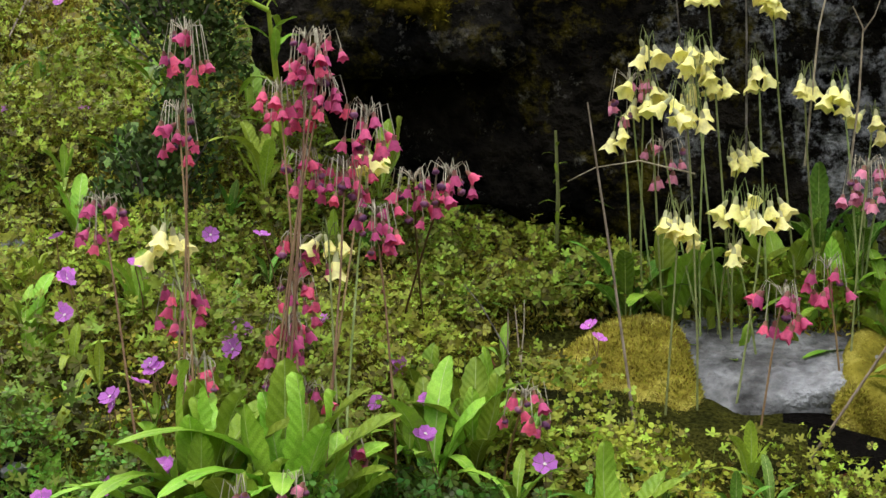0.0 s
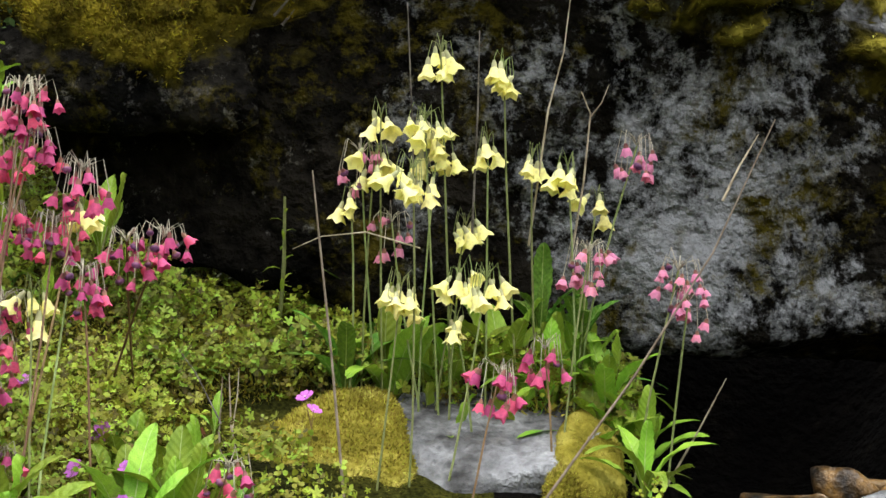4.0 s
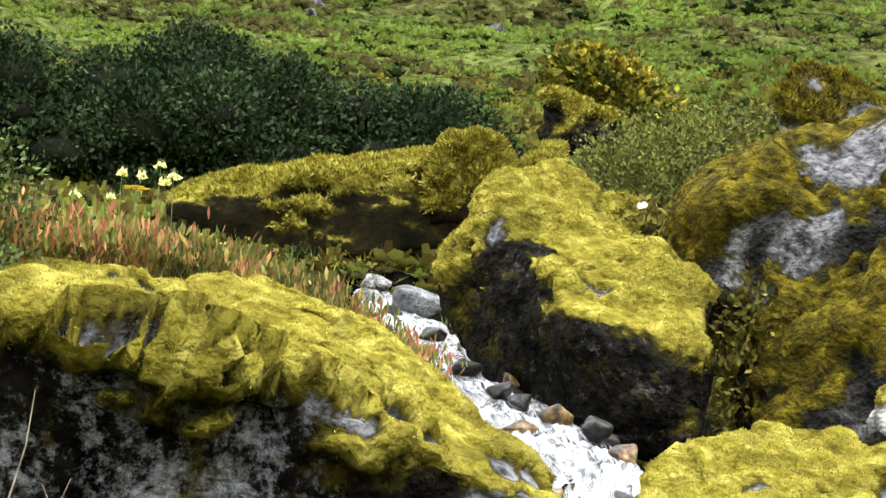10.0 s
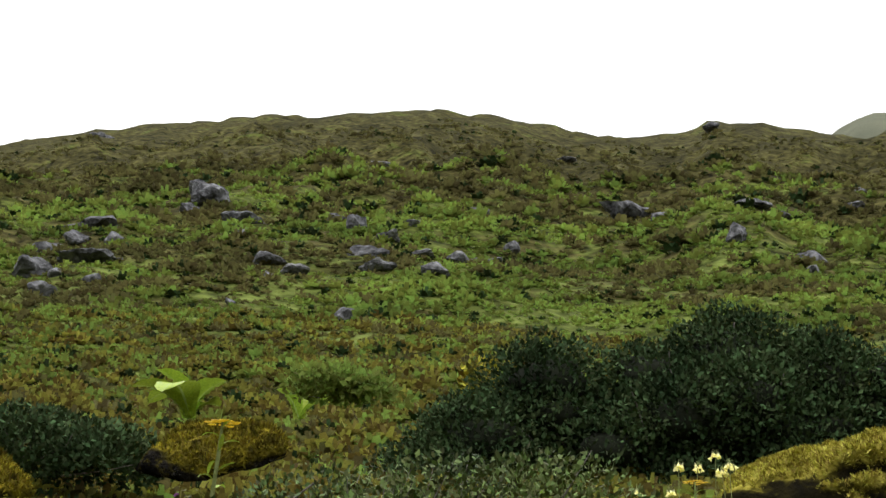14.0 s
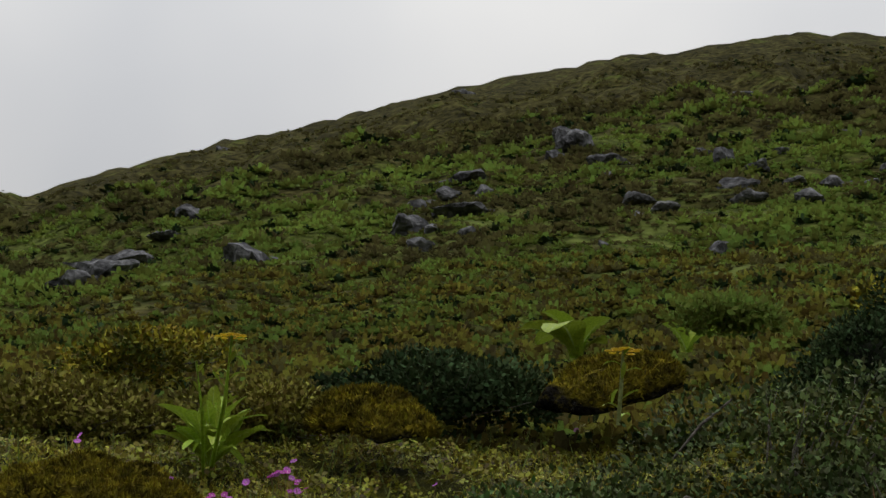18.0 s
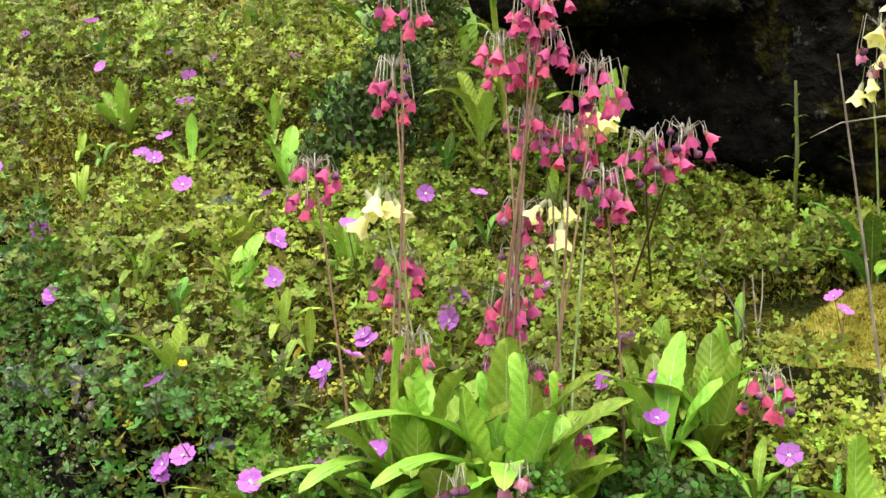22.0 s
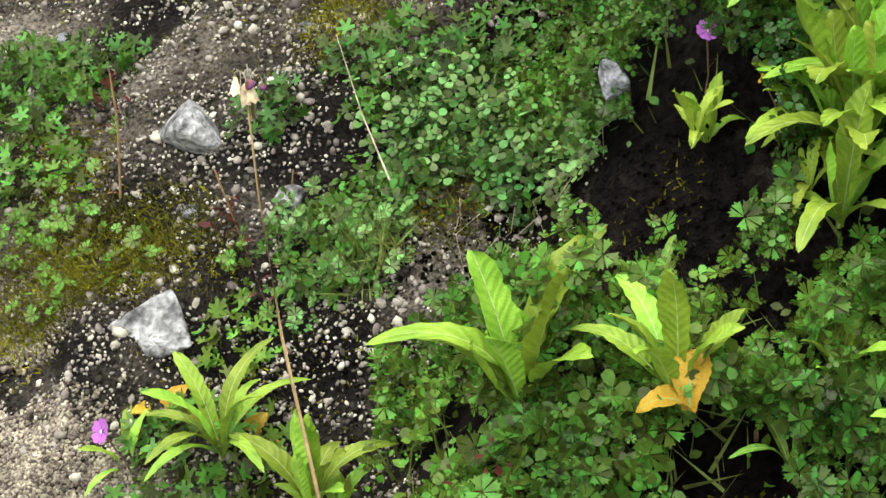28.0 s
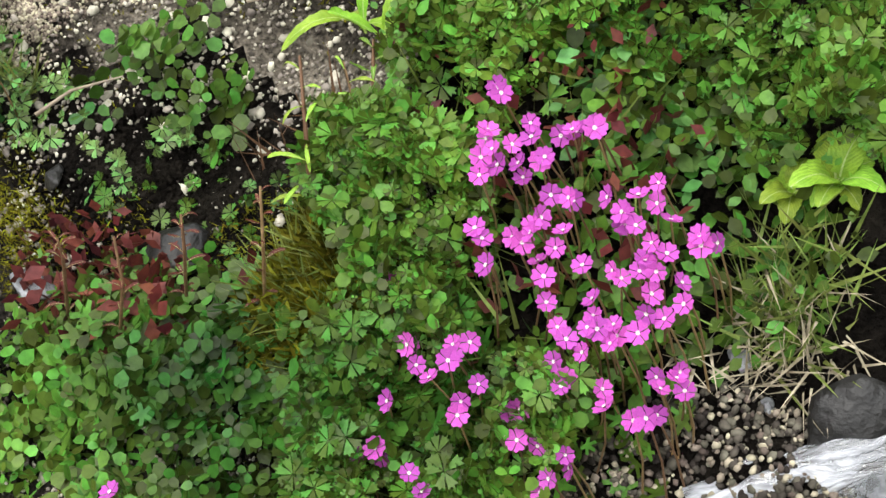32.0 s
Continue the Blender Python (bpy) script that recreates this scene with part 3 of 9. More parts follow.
        l.new(r.outputs["Result"], mx.inputs[0])
        l.new(base, mx.inputs[1])
        if col:
            mx.inputs[2].default_value = col
        else:
            l.new(full, mx.inputs[2])
        base = mx.outputs["Color"]
    l.new(base, b.inputs["Base Color"])
    GROWN[rock, moss, side] = m
    return m


# ---- mesh helpers ----
def mesh_fast(name, verts, faces, mats, smooth_faces=False):
    """A mesh from arrays of vertices and of faces that all have the same number of corners."""
    verts, faces = np.asarray(verts, dtype=np.float32).reshape(-1, 3), np.asarray(faces, dtype=np.int32)
    k = faces.shape[1]
    me = bpy.data.meshes.new(name)
    me.vertices.add(len(verts))
    me.vertices.foreach_set("co", verts.ravel())
    me.loops.add(faces.size)
    me.loops.foreach_set("vertex_index", faces.ravel())
    me.polygons.add(len(faces))
    me.polygons.foreach_set("loop_start", np.arange(0, faces.size, k, dtype=np.int32))
    if smooth_faces:
        me.polygons.foreach_set("use_smooth", np.ones(len(faces), dtype=bool))
    me.update(calc_edges=True)
    for mt in (mats if isinstance(mats, list) else [mats]):
        me.materials.append(mt)
    return me


def part(name, me, parent=None, label="", at=None):
    """Links a mesh as one object, under a parent where one is given."""
    ob = new(name, me)
    if parent is not None:
        ob.parent = parent
    if at is not None:
        ob.matrix_basis = at
    if label:
        tagged(ob, label=label)
    return ob


def bm_mesh(name, bm, mat, smooth_faces=True):
    me = bpy.data.meshes.new(name)
    bm.to_mesh(me)
    bm.free()
    me.materials.append(mat)
    if smooth_faces:
        me.polygons.foreach_set("use_smooth", np.ones(len(me.polygons), dtype=bool))
    return me


def tube_arrays(points, radii, sides=4):
    pts = [Vector(p) for p in points]
    verts, faces = [], []
    for i, p in enumerate(pts):
        d = (pts[min(i + 1, len(pts) - 1)] - pts[max(i - 1, 0)]).normalized()
        a = d.orthogonal().normalized()
        b = d.cross(a)
        for k in range(sides):
            w = 2 * math.pi * k / sides
            verts.append(p + (a * math.cos(w) + b * math.sin(w)) * radii[i])
    for i in range(len(pts) - 1):
        for k in range(sides):
            q = (k + 1) % sides
            faces.append((i * sides + k, i * sides + q, (i + 1) * sides + q, (i + 1) * sides + k))
    return verts, faces


def tube(name, points, radii, mat, sides=4):
    v, f = tube_arrays(points, radii, sides)
    return mesh_fast(name, [tuple(p) for p in v], f, mat, True)


def tubes(name, lines, mat, sides=3):
    """Several thin rods in one mesh: lines of (points, radii)."""
    vs, fs, base = [], [], 0
    for pts, radii in lines:
        v, f = tube_arrays(pts, radii, sides)
        vs += [tuple(p) for p in v]
        fs += [tuple(i + base for i in q) for q in f]
        base += len(v)
    return mesh_fast(name, vs, fs, mat, True)


def scatter(name, shape_v, shape_f, mats4, mat):
    """One mesh of many copies of a small shape, at the given 4 x 4 transforms."""
    sv = np.c_[np.asarray(shape_v, dtype=np.float32), np.ones(len(shape_v), dtype=np.float32)]
    tm = np.asarray(mats4, dtype=np.float32)
    v = np.einsum("nij,kj->nki", tm[:, :3, :], sv)
    f = np.asarray(shape_f, dtype=np.int32)[None] + (np.arange(len(tm), dtype=np.int32) * len(sv))[:, None, None]
    return mesh_fast(name, v.reshape(-1, 3), f.reshape(-1, f.shape[2]), mat)


def frames_of(pos, up, size, rng, lean=0.6, stretch=None):
    """Transforms for scatter: at pos, roughly along up, turned at random."""
    n = len(pos)
    z = np.asarray(up, dtype=float) + rng.normal(0, lean, (n, 3))
    z /= np.linalg.norm(z, axis=1, keepdims=True) + 1e-9
    r = rng.normal(0, 1, (n, 3))
    x = np.cross(r, z)
    x /= np.linalg.norm(x, axis=1, keepdims=True) + 1e-9
    y = np.cross(z, x)
    s = np.asarray(size, dtype=float).reshape(n, 1)
    st = 1.0 if stretch is None else np.asarray(stretch).reshape(n, 1)
    t = np.zeros((n, 4, 4))
    t[:, :3, 0], t[:, :3, 1], t[:, :3, 2], t[:, :3, 3], t[:, 3, 3] = x * s, y * s, z * s * st, pos, 1
    return t


BLADE_V, BLADE_F = [(-0.12, 0, 0), (0.12, 0, 0), (0.02, 0.05, 1.0)], [(0, 1, 2)]
GRASS_V = [(-0.028, 0, 0), (0.028, 0, 0), (0.004, 0.05, 1.0)]
LEAF_V = [(0, 0, 0), (0.3, 0.0, 0.45), (0, 0.12, 1.0), (-0.3, 0.0, 0.45)]
LEAF_F = [(0, 1, 2, 3)]

# ---- the land ----
def land(x, y):
    """The ground with its small hummocks."""
    r = math.hypot(x, y)
    z = ground(x, y) + 0.04 * noise.fractal((x * 2.6, y * 2.6, 0), 1.0, 2.1, 4) * min(1.0, r / 3.0)
    if r < 3:
        s = y - float(np.interp(x, LIP_X, LIP_Y))
        z += 0.035 * noise.fractal((x * 7, y * 7, 4), 1.0, 2.0, 3) * smooth(-1.5, -1.2, s) * (1 - smooth(0.0, 0.25, s))
    if r > 9:
        z += min(2.2, 0.02 * r) * noise.fractal((x / 9, y / 9, 3.1), 0.9, 2.0, 5) * (1 - smooth(110, 160, r) * 0.75)
    if r > 40:
        z += 0.0035 * r * noise.fractal((x / 2.6, y / 2.6, 8.2), 1.0, 2.0, 3)
    return z


def build_ground():
    azimuths = list(np.arange(-75, 45.01, 0.42)) + list(np.arange(48, 285, 4.0))
    radii = [0.001] + [0.12 * 1.0235 ** k for k in range(372)]
    verts, faces = [], []
    na = len(azimuths)
    for r in radii:
        for a in azimuths:
            x, y = r * math.sin(radians(a)), r * math.cos(radians(a))
            z = land(x, y)
            verts.append((x, y, z))
    for i in range(len(radii) - 1):
        for j in range(na):
            q = (j + 1) % na
            faces.append((i * na + j, (i + 1) * na + j, (i + 1) * na + q, i * na + q))
    me = mesh_fast("ground", verts, faces, [M["turf"], M["soil"], M["hillside"], M["grit"], M["wet_shaded_soil"]], True)
    idx = np.zeros(len(faces), dtype=np.int32)
    mid = np.array(verts)[np.array(faces)[:, 0]]
    idx[np.hypot(mid[:, 0], mid[:, 1]) > 7.0] = 2
    for k in np.where(np.hypot(mid[:, 0], mid[:, 1]) < 6.5)[0]:
        x, y, _ = mid[k]
        # stream bed, and an oval below the boulder whose shade is in the soil colour
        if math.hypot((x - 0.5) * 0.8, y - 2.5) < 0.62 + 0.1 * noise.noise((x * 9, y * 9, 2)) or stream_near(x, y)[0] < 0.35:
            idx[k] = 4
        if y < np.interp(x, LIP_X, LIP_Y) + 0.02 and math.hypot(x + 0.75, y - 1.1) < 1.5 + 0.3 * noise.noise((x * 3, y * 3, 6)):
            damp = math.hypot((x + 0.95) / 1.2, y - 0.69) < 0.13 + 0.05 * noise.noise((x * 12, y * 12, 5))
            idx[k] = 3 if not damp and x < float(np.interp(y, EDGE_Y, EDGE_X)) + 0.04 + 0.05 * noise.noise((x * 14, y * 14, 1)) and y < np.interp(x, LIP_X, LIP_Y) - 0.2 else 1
    me.polygons.foreach_set("material_index", idx)
    return tagged(part("ground", me), "sloping hillside meadow and bare soil bank", "ground", kind="structure")


build_ground()


# far ridge; the mist is only in its greyish, low-contrast colour
def ridge():
    n, verts, faces = 60, [], []
    for i in range(n + 1):
        a = radians(4 + 40 * i / n)
        e = 24.25 + 0.2 * math.sin(i * 0.28 + 0.2) + 0.15 * noise.noise((i * 0.35, 0, 7)) - 2.2 * (1 - smooth(0, 9, i)) - 1.5 * smooth(15, 24, i)
        r = 900.0
        top = 1.6 + r * math.tan(radians(e))
        for dz, dr in ((0, 0), (-60, -120), (-220, -330), (-420, -480)):
            verts.append(((r + dr) * math.sin(a), (r + dr) * math.cos(a), top + dz + 3 * noise.noise((i * 0.9, dz, 0))))
    for i in range(n):
        for k in range(3):
            faces.append((i * 4 + k, i * 4 + k + 1, i * 4 + k + 5, i * 4 + k + 4))
    mt = material("mist_ridge", [(0.3, (0.065, 0.07, 0.045)), (0.7, (0.105, 0.108, 0.07))], scale=0.03, rough=1.0, bump=0)
    tagged(part("backdrop", mesh_fast("backdrop", verts, faces, mt, True)), "far ridge with mist put into its greyish colour", "mountain", kind="structure")


ridge()


# ---- boulders ----
# places where bare pale rock shows through the moss: x, y, z, radius
BARE = [(1.371, 2.454, 1.882, 0.045), (1.518, 2.486, 1.849, 0.04), (1.594, 2.479, 1.815, 0.055), (1.632, 2.424, 1.757, 0.065), (1.619, 2.29, 1.698, 0.06), (1.53, 2.212, 1.682, 0.04),
        (1.139, 2.278, 1.764, 0.025), (1.146, 2.197, 1.706, 0.022), (1.215, 2.419, 1.818, 0.03), (1.253, 2.121, 1.629, 0.035), (1.299, 2.121, 1.616, 0.035), (1.426, 2.163, 1.623, 0.04), (1.208, 2.125, 1.651, 0.02),
        (0.752, 2.446, 1.765, 0.02), (0.79, 2.456, 1.744, 0.02), (0.786, 2.434, 1.821, 0.022), (0.846, 2.446, 1.814, 0.022), (0.391, 2.522, 2.018, 0.03), (0.54, 2.39, 1.894, 0.022), (0.199, 2.946, 2.163, 0.05),
        (0.073, 2.40, 2.04, 0.017), (0.132, 2.40, 2.03, 0.017), (0.266, 2.556, 2.064, 0.04), (0.395, 2.531, 2.037, 0.04)]
BARE += [(0.52, 2.465, 1.951, 0.028), (0.555, 2.391, 1.898, 0.03), (0.171, 2.773, 2.129, 0.05), (0.234, 2.524, 2.046, 0.04), (2.357, 3.656, 2.435, 0.085), (2.357, 3.589, 2.307, 0.085), (2.335, 3.684, 2.527, 0.06),
         (2.072, 4.141, 2.609, 0.06), (2.325, 4.131, 2.951, 0.13), (2.184, 4.21, 2.902, 0.07), (2.13, 4.10, 2.66, 0.05), (2.45, 4.2, 3.0, 0.12), (0.62, 2.49, 1.93, 0.02), (0.46, 2.62, 2.02, 0.02), (0.3, 2.66, 2.08, 0.03)]

BARE += [(0.035, 2.304, 2.012, 0.018), (0.091, 2.285, 2.006, 0.02), (0.146, 2.285, 2.0, 0.022), (0.187, 2.294, 1.995, 0.02), (0.217, 2.313, 2.024, 0.02), (0.259, 2.367, 2.057, 0.024), (0.371, 2.358, 2.009, 0.028), (0.335, 2.340, 2.021, 0.02),
         (0.408, 2.374, 2.005, 0.017), (0.347, 2.299, 1.93, 0.014), (0.497, 2.365, 1.933, 0.026), (0.550, 2.414, 1.907, 0.028), (0.615, 2.471, 1.902, 0.022), (0.468, 2.349, 1.947, 0.02), (0.688, 2.505, 1.873, 0.022),
         (0.824, 2.587, 1.835, 0.03), (0.885, 2.592, 1.825, 0.028), (0.639, 2.505, 1.927, 0.017), (1.235, 4.37, 2.64, 0.03), (1.449, 4.057, 2.466, 0.045), (1.499, 2.599, 1.870, 0.03),
         (1.149, 2.281, 1.761, 0.025), (1.148, 2.163, 1.661, 0.021), (1.245, 2.162, 1.647, 0.030), (1.190, 2.262, 1.712, 0.016), (1.238, 2.495, 1.835, 0.024), (0.911, 2.058, 1.418, 0.028), (0.966, 1.985, 1.376, 0.025)]


def bareness(p):
    """1 in the middle of a bare patch, 0 outside, with a ragged edge."""
    best = 0.0
    for x, y, z, r in BARE:
        d = math.sqrt((p.x - x) ** 2 + 0.8 * (p.y - y) ** 2 + 0.6 * (p.z - z) ** 2)
        if d < 2.4 * r:
            best = max(best, 1 - smooth(0.75 * r, 1.6 * r, d + r * 0.55 * noise.noise((p.x * 26, p.y * 26, p.z * 26))))
    return best


def hull_mesh(corners, edge, rough, seed, soften=2):
    """Rounded, broken rock: the hull of a few corners, divided, softened and roughened."""
    bm = bmesh.new()
    for c in corners:
        bm.verts.new(c)
    res = bmesh.ops.convex_hull(bm, input=bm.verts)
    bmesh.ops.delete(bm, geom=[v for v in bm.verts if not v.link_faces], context="VERTS")
    bmesh.ops.triangulate(bm, faces=bm.faces)
    for _ in range(9):
        long = [e for e in bm.edges if e.calc_length() > edge]
        if not long:
            break
        bmesh.ops.subdivide_edges(bm, edges=long, cuts=1)
        bmesh.ops.triangulate(bm, faces=bm.faces)
    for _ in range(soften):
        bmesh.ops.smooth_vert(bm, verts=bm.verts, factor=0.5, use_axis_x=True, use_axis_y=True, use_axis_z=True)
    bm.normal_update()
    off = Vector((seed * 3.7, seed * 1.3, seed * 2.1))
    moves = []
    for v in bm.verts:
        p = v.co
        d = noise.fractal(p * 2.3 + off, 1.0, 2.0, 5) * rough + noise.ridged_multi_fractal(p * 5 + off, 1.0, 2.0, 4, 1.0, 2.0) * rough * 0.3 + noise.fractal(p * 16 + off, 1.0, 2.0, 3) * rough * 0.16
        moves.append(v.normal * d)
    for v, d in zip(bm.verts, moves):
        v.co += d
    bm.normal_update()
    return bm


def boulder(name, corners, label, mat, moss=None, level=0.35, thick=0.03, edge=0.05, rough=0.05, seed=1, fuzz=13200, patch=0.55, category="boulder", group="", tuft=0.006, soften=2, grow=1.04, grain=3.0, side=None, lip=None):
    """A rock with a rock body and, where moss names a material, a moss cover with short fuzz on its upper faces."""
    c = sum((Vector(p) for p in corners), Vector()) / len(corners)
    bm = hull_mesh([(Vector(p) - c) * grow for p in corners], edge, rough, seed, soften)
    base = new(name)
    base.location = c
    tagged(base, label, category, group)
    skin, amount = M[mat], []
    if moss:
        skin = grown(mat, moss, side)
        bm.normal_update()
        off = Vector((seed * 1.9, 4.2, seed))
        hang = [0.0] * len(bm.verts)
        if lip:
            hang = [0.55 * smooth(-0.14, -0.03, v.co.z + c.z - float(np.interp(v.co.x + c.x, *lip)) + 0.05 * noise.noise(v.co * 6 + off)) for v in bm.verts]
        amount = [smooth(-0.28, 0.3, v.normal.z - level + k + patch * noise.fractal(v.co * grain + off, 1.0, 2.0, 4)) for v, k in zip(bm.verts, hang)]
        cover = bm.copy()
        cover.normal_update()
        new_co, lumps = [], []
        for v in cover.verts:
            rope = Vector((v.co.x * 0.4, v.co.y, v.co.z * 0.7))
            lumps.append(1.0 + 2.1 * noise.noise(rope * 4.5 + off) + 1.0 * noise.noise(rope * 11 + off) + 0.45 * noise.noise(v.co * 30 + off))
        bald = [bareness(v.co + c + v.normal * thick * smooth(0.3, 0.9, k) * lump) for v, k, lump in zip(cover.verts, amount, lumps)]
        amount = [k * (1 - q) for k, q in zip(amount, bald)]
        for v, k, lump in zip(cover.verts, amount, lumps):
            full = smooth(0.3, 0.9, k)
            new_co.append(v.co + v.normal * (thick * full * lump - 0.008 * (1 - full)) + Vector((0, 0, 0.006 * full * noise.noise(v.co * 26))))
        for v, co in zip(cover.verts, new_co):
            v.co = co
        cover.normal_update()
        cover.verts.index_update()
        rng = np.random.default_rng(seed)
        tris, weight = [], []
        for f in cover.faces:
            k = sum(amount[v.index] for v in f.verts) / 3
            if k > 0.35:
                tris.append(f)
                weight.append(f.calc_area() * (k - 0.3) ** 1.5)
        if tris and fuzz:
            weight = np.array(weight)
            pick = rng.choice(len(tris), fuzz, p=weight / weight.sum())
            pos, nor = [], []
            for i in pick:
                vs = tris[i].verts
                w = rng.dirichlet((1, 1, 1))
                pos.append(sum((vs[k].co * w[k] for k in range(3)), Vector()))
                nor.append(tris[i].normal)
            tm = frames_of(np.array([tuple(p) for p in pos]), np.array([tuple(q) for q in nor]) + [0, 0, 0.3], rng.uniform(0.6, 1.4, fuzz) * tuft, rng, 0.5)
            # western fuzz takes the brown that also carries the shrub's shade
            west = np.zeros(fuzz, dtype=bool)
            if side:
                west = tm[:, 0, 3] + c.x + rng.normal(0, 0.08, fuzz) < (side[0] + side[1]) / 2
            for pick, kind in ((~west, moss + "_fuzz"), (west, "moss_brown_fuzz")):
                if pick.any():
                    fz = scatter("moss_fuzz", [(-0.2, 0, -0.1), (0.2, 0, -0.1), (0.02, 0.05, 1.0)], BLADE_F, tm[pick], M[kind])
                    tagged(part("moss_fuzz", fz, base), kind="stuff")
        me = bm_mesh("moss", cover, skin)
        me.attributes.new("growth", "FLOAT", "POINT").data.foreach_set("value", amount)
        me.attributes.new("bald", "FLOAT", "POINT").data.foreach_set("value", bald)
        part("moss", me, base, "thick yellow-green moss cushion" if moss == "moss" else "brownish moss cushion")
    me = bm_mesh("rock", bm, skin)
    if amount:
        me.attributes.new("growth", "FLOAT", "POINT").data.foreach_set("value", amount)
        me.attributes.new("bald", "FLOAT", "POINT").data.foreach_set("value", bald)
    part("rock", me, base)
    return base


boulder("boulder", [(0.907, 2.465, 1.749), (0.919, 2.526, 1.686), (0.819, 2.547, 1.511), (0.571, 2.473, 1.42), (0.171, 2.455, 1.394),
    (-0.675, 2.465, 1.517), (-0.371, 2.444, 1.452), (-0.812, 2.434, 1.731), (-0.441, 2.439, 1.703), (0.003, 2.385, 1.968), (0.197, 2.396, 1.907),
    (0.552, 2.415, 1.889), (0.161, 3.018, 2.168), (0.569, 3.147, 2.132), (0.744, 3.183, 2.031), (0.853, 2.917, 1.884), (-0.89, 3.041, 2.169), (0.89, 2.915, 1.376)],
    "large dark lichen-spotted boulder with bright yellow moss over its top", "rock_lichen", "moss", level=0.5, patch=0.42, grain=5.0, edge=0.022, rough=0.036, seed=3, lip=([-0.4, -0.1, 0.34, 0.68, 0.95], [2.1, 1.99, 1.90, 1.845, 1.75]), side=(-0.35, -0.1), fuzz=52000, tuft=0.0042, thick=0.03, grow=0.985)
boulder("boulder", [(0.984, 2.449, 1.656), (1.095, 2.615, 1.798), (1.403, 2.803, 1.953), (1.676, 2.79, 1.912), (1.742, 2.42, 1.71),
    (1.872, 2.211, 1.534), (1.483, 1.989, 1.432), (1.243, 2.074, 1.543), (0.99, 2.342, 1.542), (1.053, 2.367, 1.421), (1.282, 2.044, 1.378), (1.087, 2.2, 1.629), (1.626, 1.993, 1.258)],
    "rounded boulder under thick yellow moss with pale bare patches", "rock_dark", "moss", level=0.3, patch=0.85, grain=5.5, edge=0.022, rough=0.045, seed=5, fuzz=36000, tuft=0.0042, thick=0.034, grow=0.985)
boulder("boulder", [(1.301, 4.696, 2.816), (1.51, 4.736, 2.863), (1.129, 4.593, 2.505), (1.189, 4.507, 2.33), (1.272, 4.301, 2.182), (1.468, 3.952, 1.99), (1.616, 3.847, 1.995),
    (1.703, 3.891, 2.236), (1.754, 4.112, 2.411), (1.397, 3.882, 2.288), (1.248, 4.38, 2.647), (1.809, 4.88, 2.778), (1.475, 4.376, 1.914)],
    "dark streamside boulder with moss on top", "rock_dark", "moss", level=0.33, patch=0.45, edge=0.04, rough=0.05, seed=8, fuzz=26400)
boulder("boulder", [(1.874, 4.525, 2.748), (2.001, 4.545, 2.909), (2.201, 4.528, 3.062), (2.475, 4.384, 3.095), (1.987, 4.284, 2.095), (2.026, 4.052, 2.049),
    (2.241, 3.816, 2.186), (2.417, 3.651, 2.514), (2.401, 3.609, 2.179), (2.935, 3.577, 2.837), (2.833, 3.431, 2.199), (3.203, 4.217, 2.969)],
    "pale grey boulder half covered with brownish moss", "rock_plain", "moss_brown", level=-0.12, edge=0.05, rough=0.08, seed=11, fuzz=30800, patch=1.1, grain=3.4)
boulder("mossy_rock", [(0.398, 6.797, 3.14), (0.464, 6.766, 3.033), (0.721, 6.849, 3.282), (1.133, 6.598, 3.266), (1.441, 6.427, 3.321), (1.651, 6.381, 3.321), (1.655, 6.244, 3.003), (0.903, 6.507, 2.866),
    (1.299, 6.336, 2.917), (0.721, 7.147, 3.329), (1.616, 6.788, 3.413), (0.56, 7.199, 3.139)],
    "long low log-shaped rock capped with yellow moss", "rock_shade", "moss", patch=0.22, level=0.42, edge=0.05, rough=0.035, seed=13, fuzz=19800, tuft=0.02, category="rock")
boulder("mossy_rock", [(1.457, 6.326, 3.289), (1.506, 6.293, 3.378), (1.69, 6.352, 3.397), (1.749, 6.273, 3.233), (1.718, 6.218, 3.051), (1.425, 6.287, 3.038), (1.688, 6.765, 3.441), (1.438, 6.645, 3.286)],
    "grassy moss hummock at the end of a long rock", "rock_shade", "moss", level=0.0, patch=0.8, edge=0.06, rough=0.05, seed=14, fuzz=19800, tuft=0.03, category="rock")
boulder("mossy_rock", [(2.271, 7.884, 3.888), (2.305, 7.814, 4.095), (2.418, 7.883, 4.12), (2.676, 7.628, 3.98), (2.648, 7.563, 3.86), (2.396, 7.667, 3.77), (2.677, 8.214, 4.207)],
    "angular dark rock with a moss cap", "rock_dark", "moss", level=0.4, edge=0.08, rough=0.05, seed=16, fuzz=5500, tuft=0.02, category="rock")
boulder("mossy_rock", [(2.051, 7.297, 3.504), (2.078, 7.258, 3.625), (2.261, 7.204, 3.636), (2.291, 7.109, 3.555), (2.146, 7.176, 3.459), (2.315, 7.593, 3.73)],
    "small moss-capped rock beside the stream", "rock_dark", "moss", level=0.4, edge=0.08, rough=0.04, seed=17, fuzz=3300, tuft=0.02, category="rock")
boulder("mossy_rock", [(2.689, 5.753, 3.546), (2.845, 5.747, 3.696), (2.972, 5.704, 3.645), (3.107, 5.562, 3.515), (3.125, 5.487, 3.349), (2.695, 5.683, 3.399), (3.095, 6.061, 3.787)],
    "grey rock with patches of brown moss", "rock_grey", "moss_brown", level=0.4, edge=0.08, rough=0.05, seed=18, fuzz=4400, tuft=0.02, category="rock")
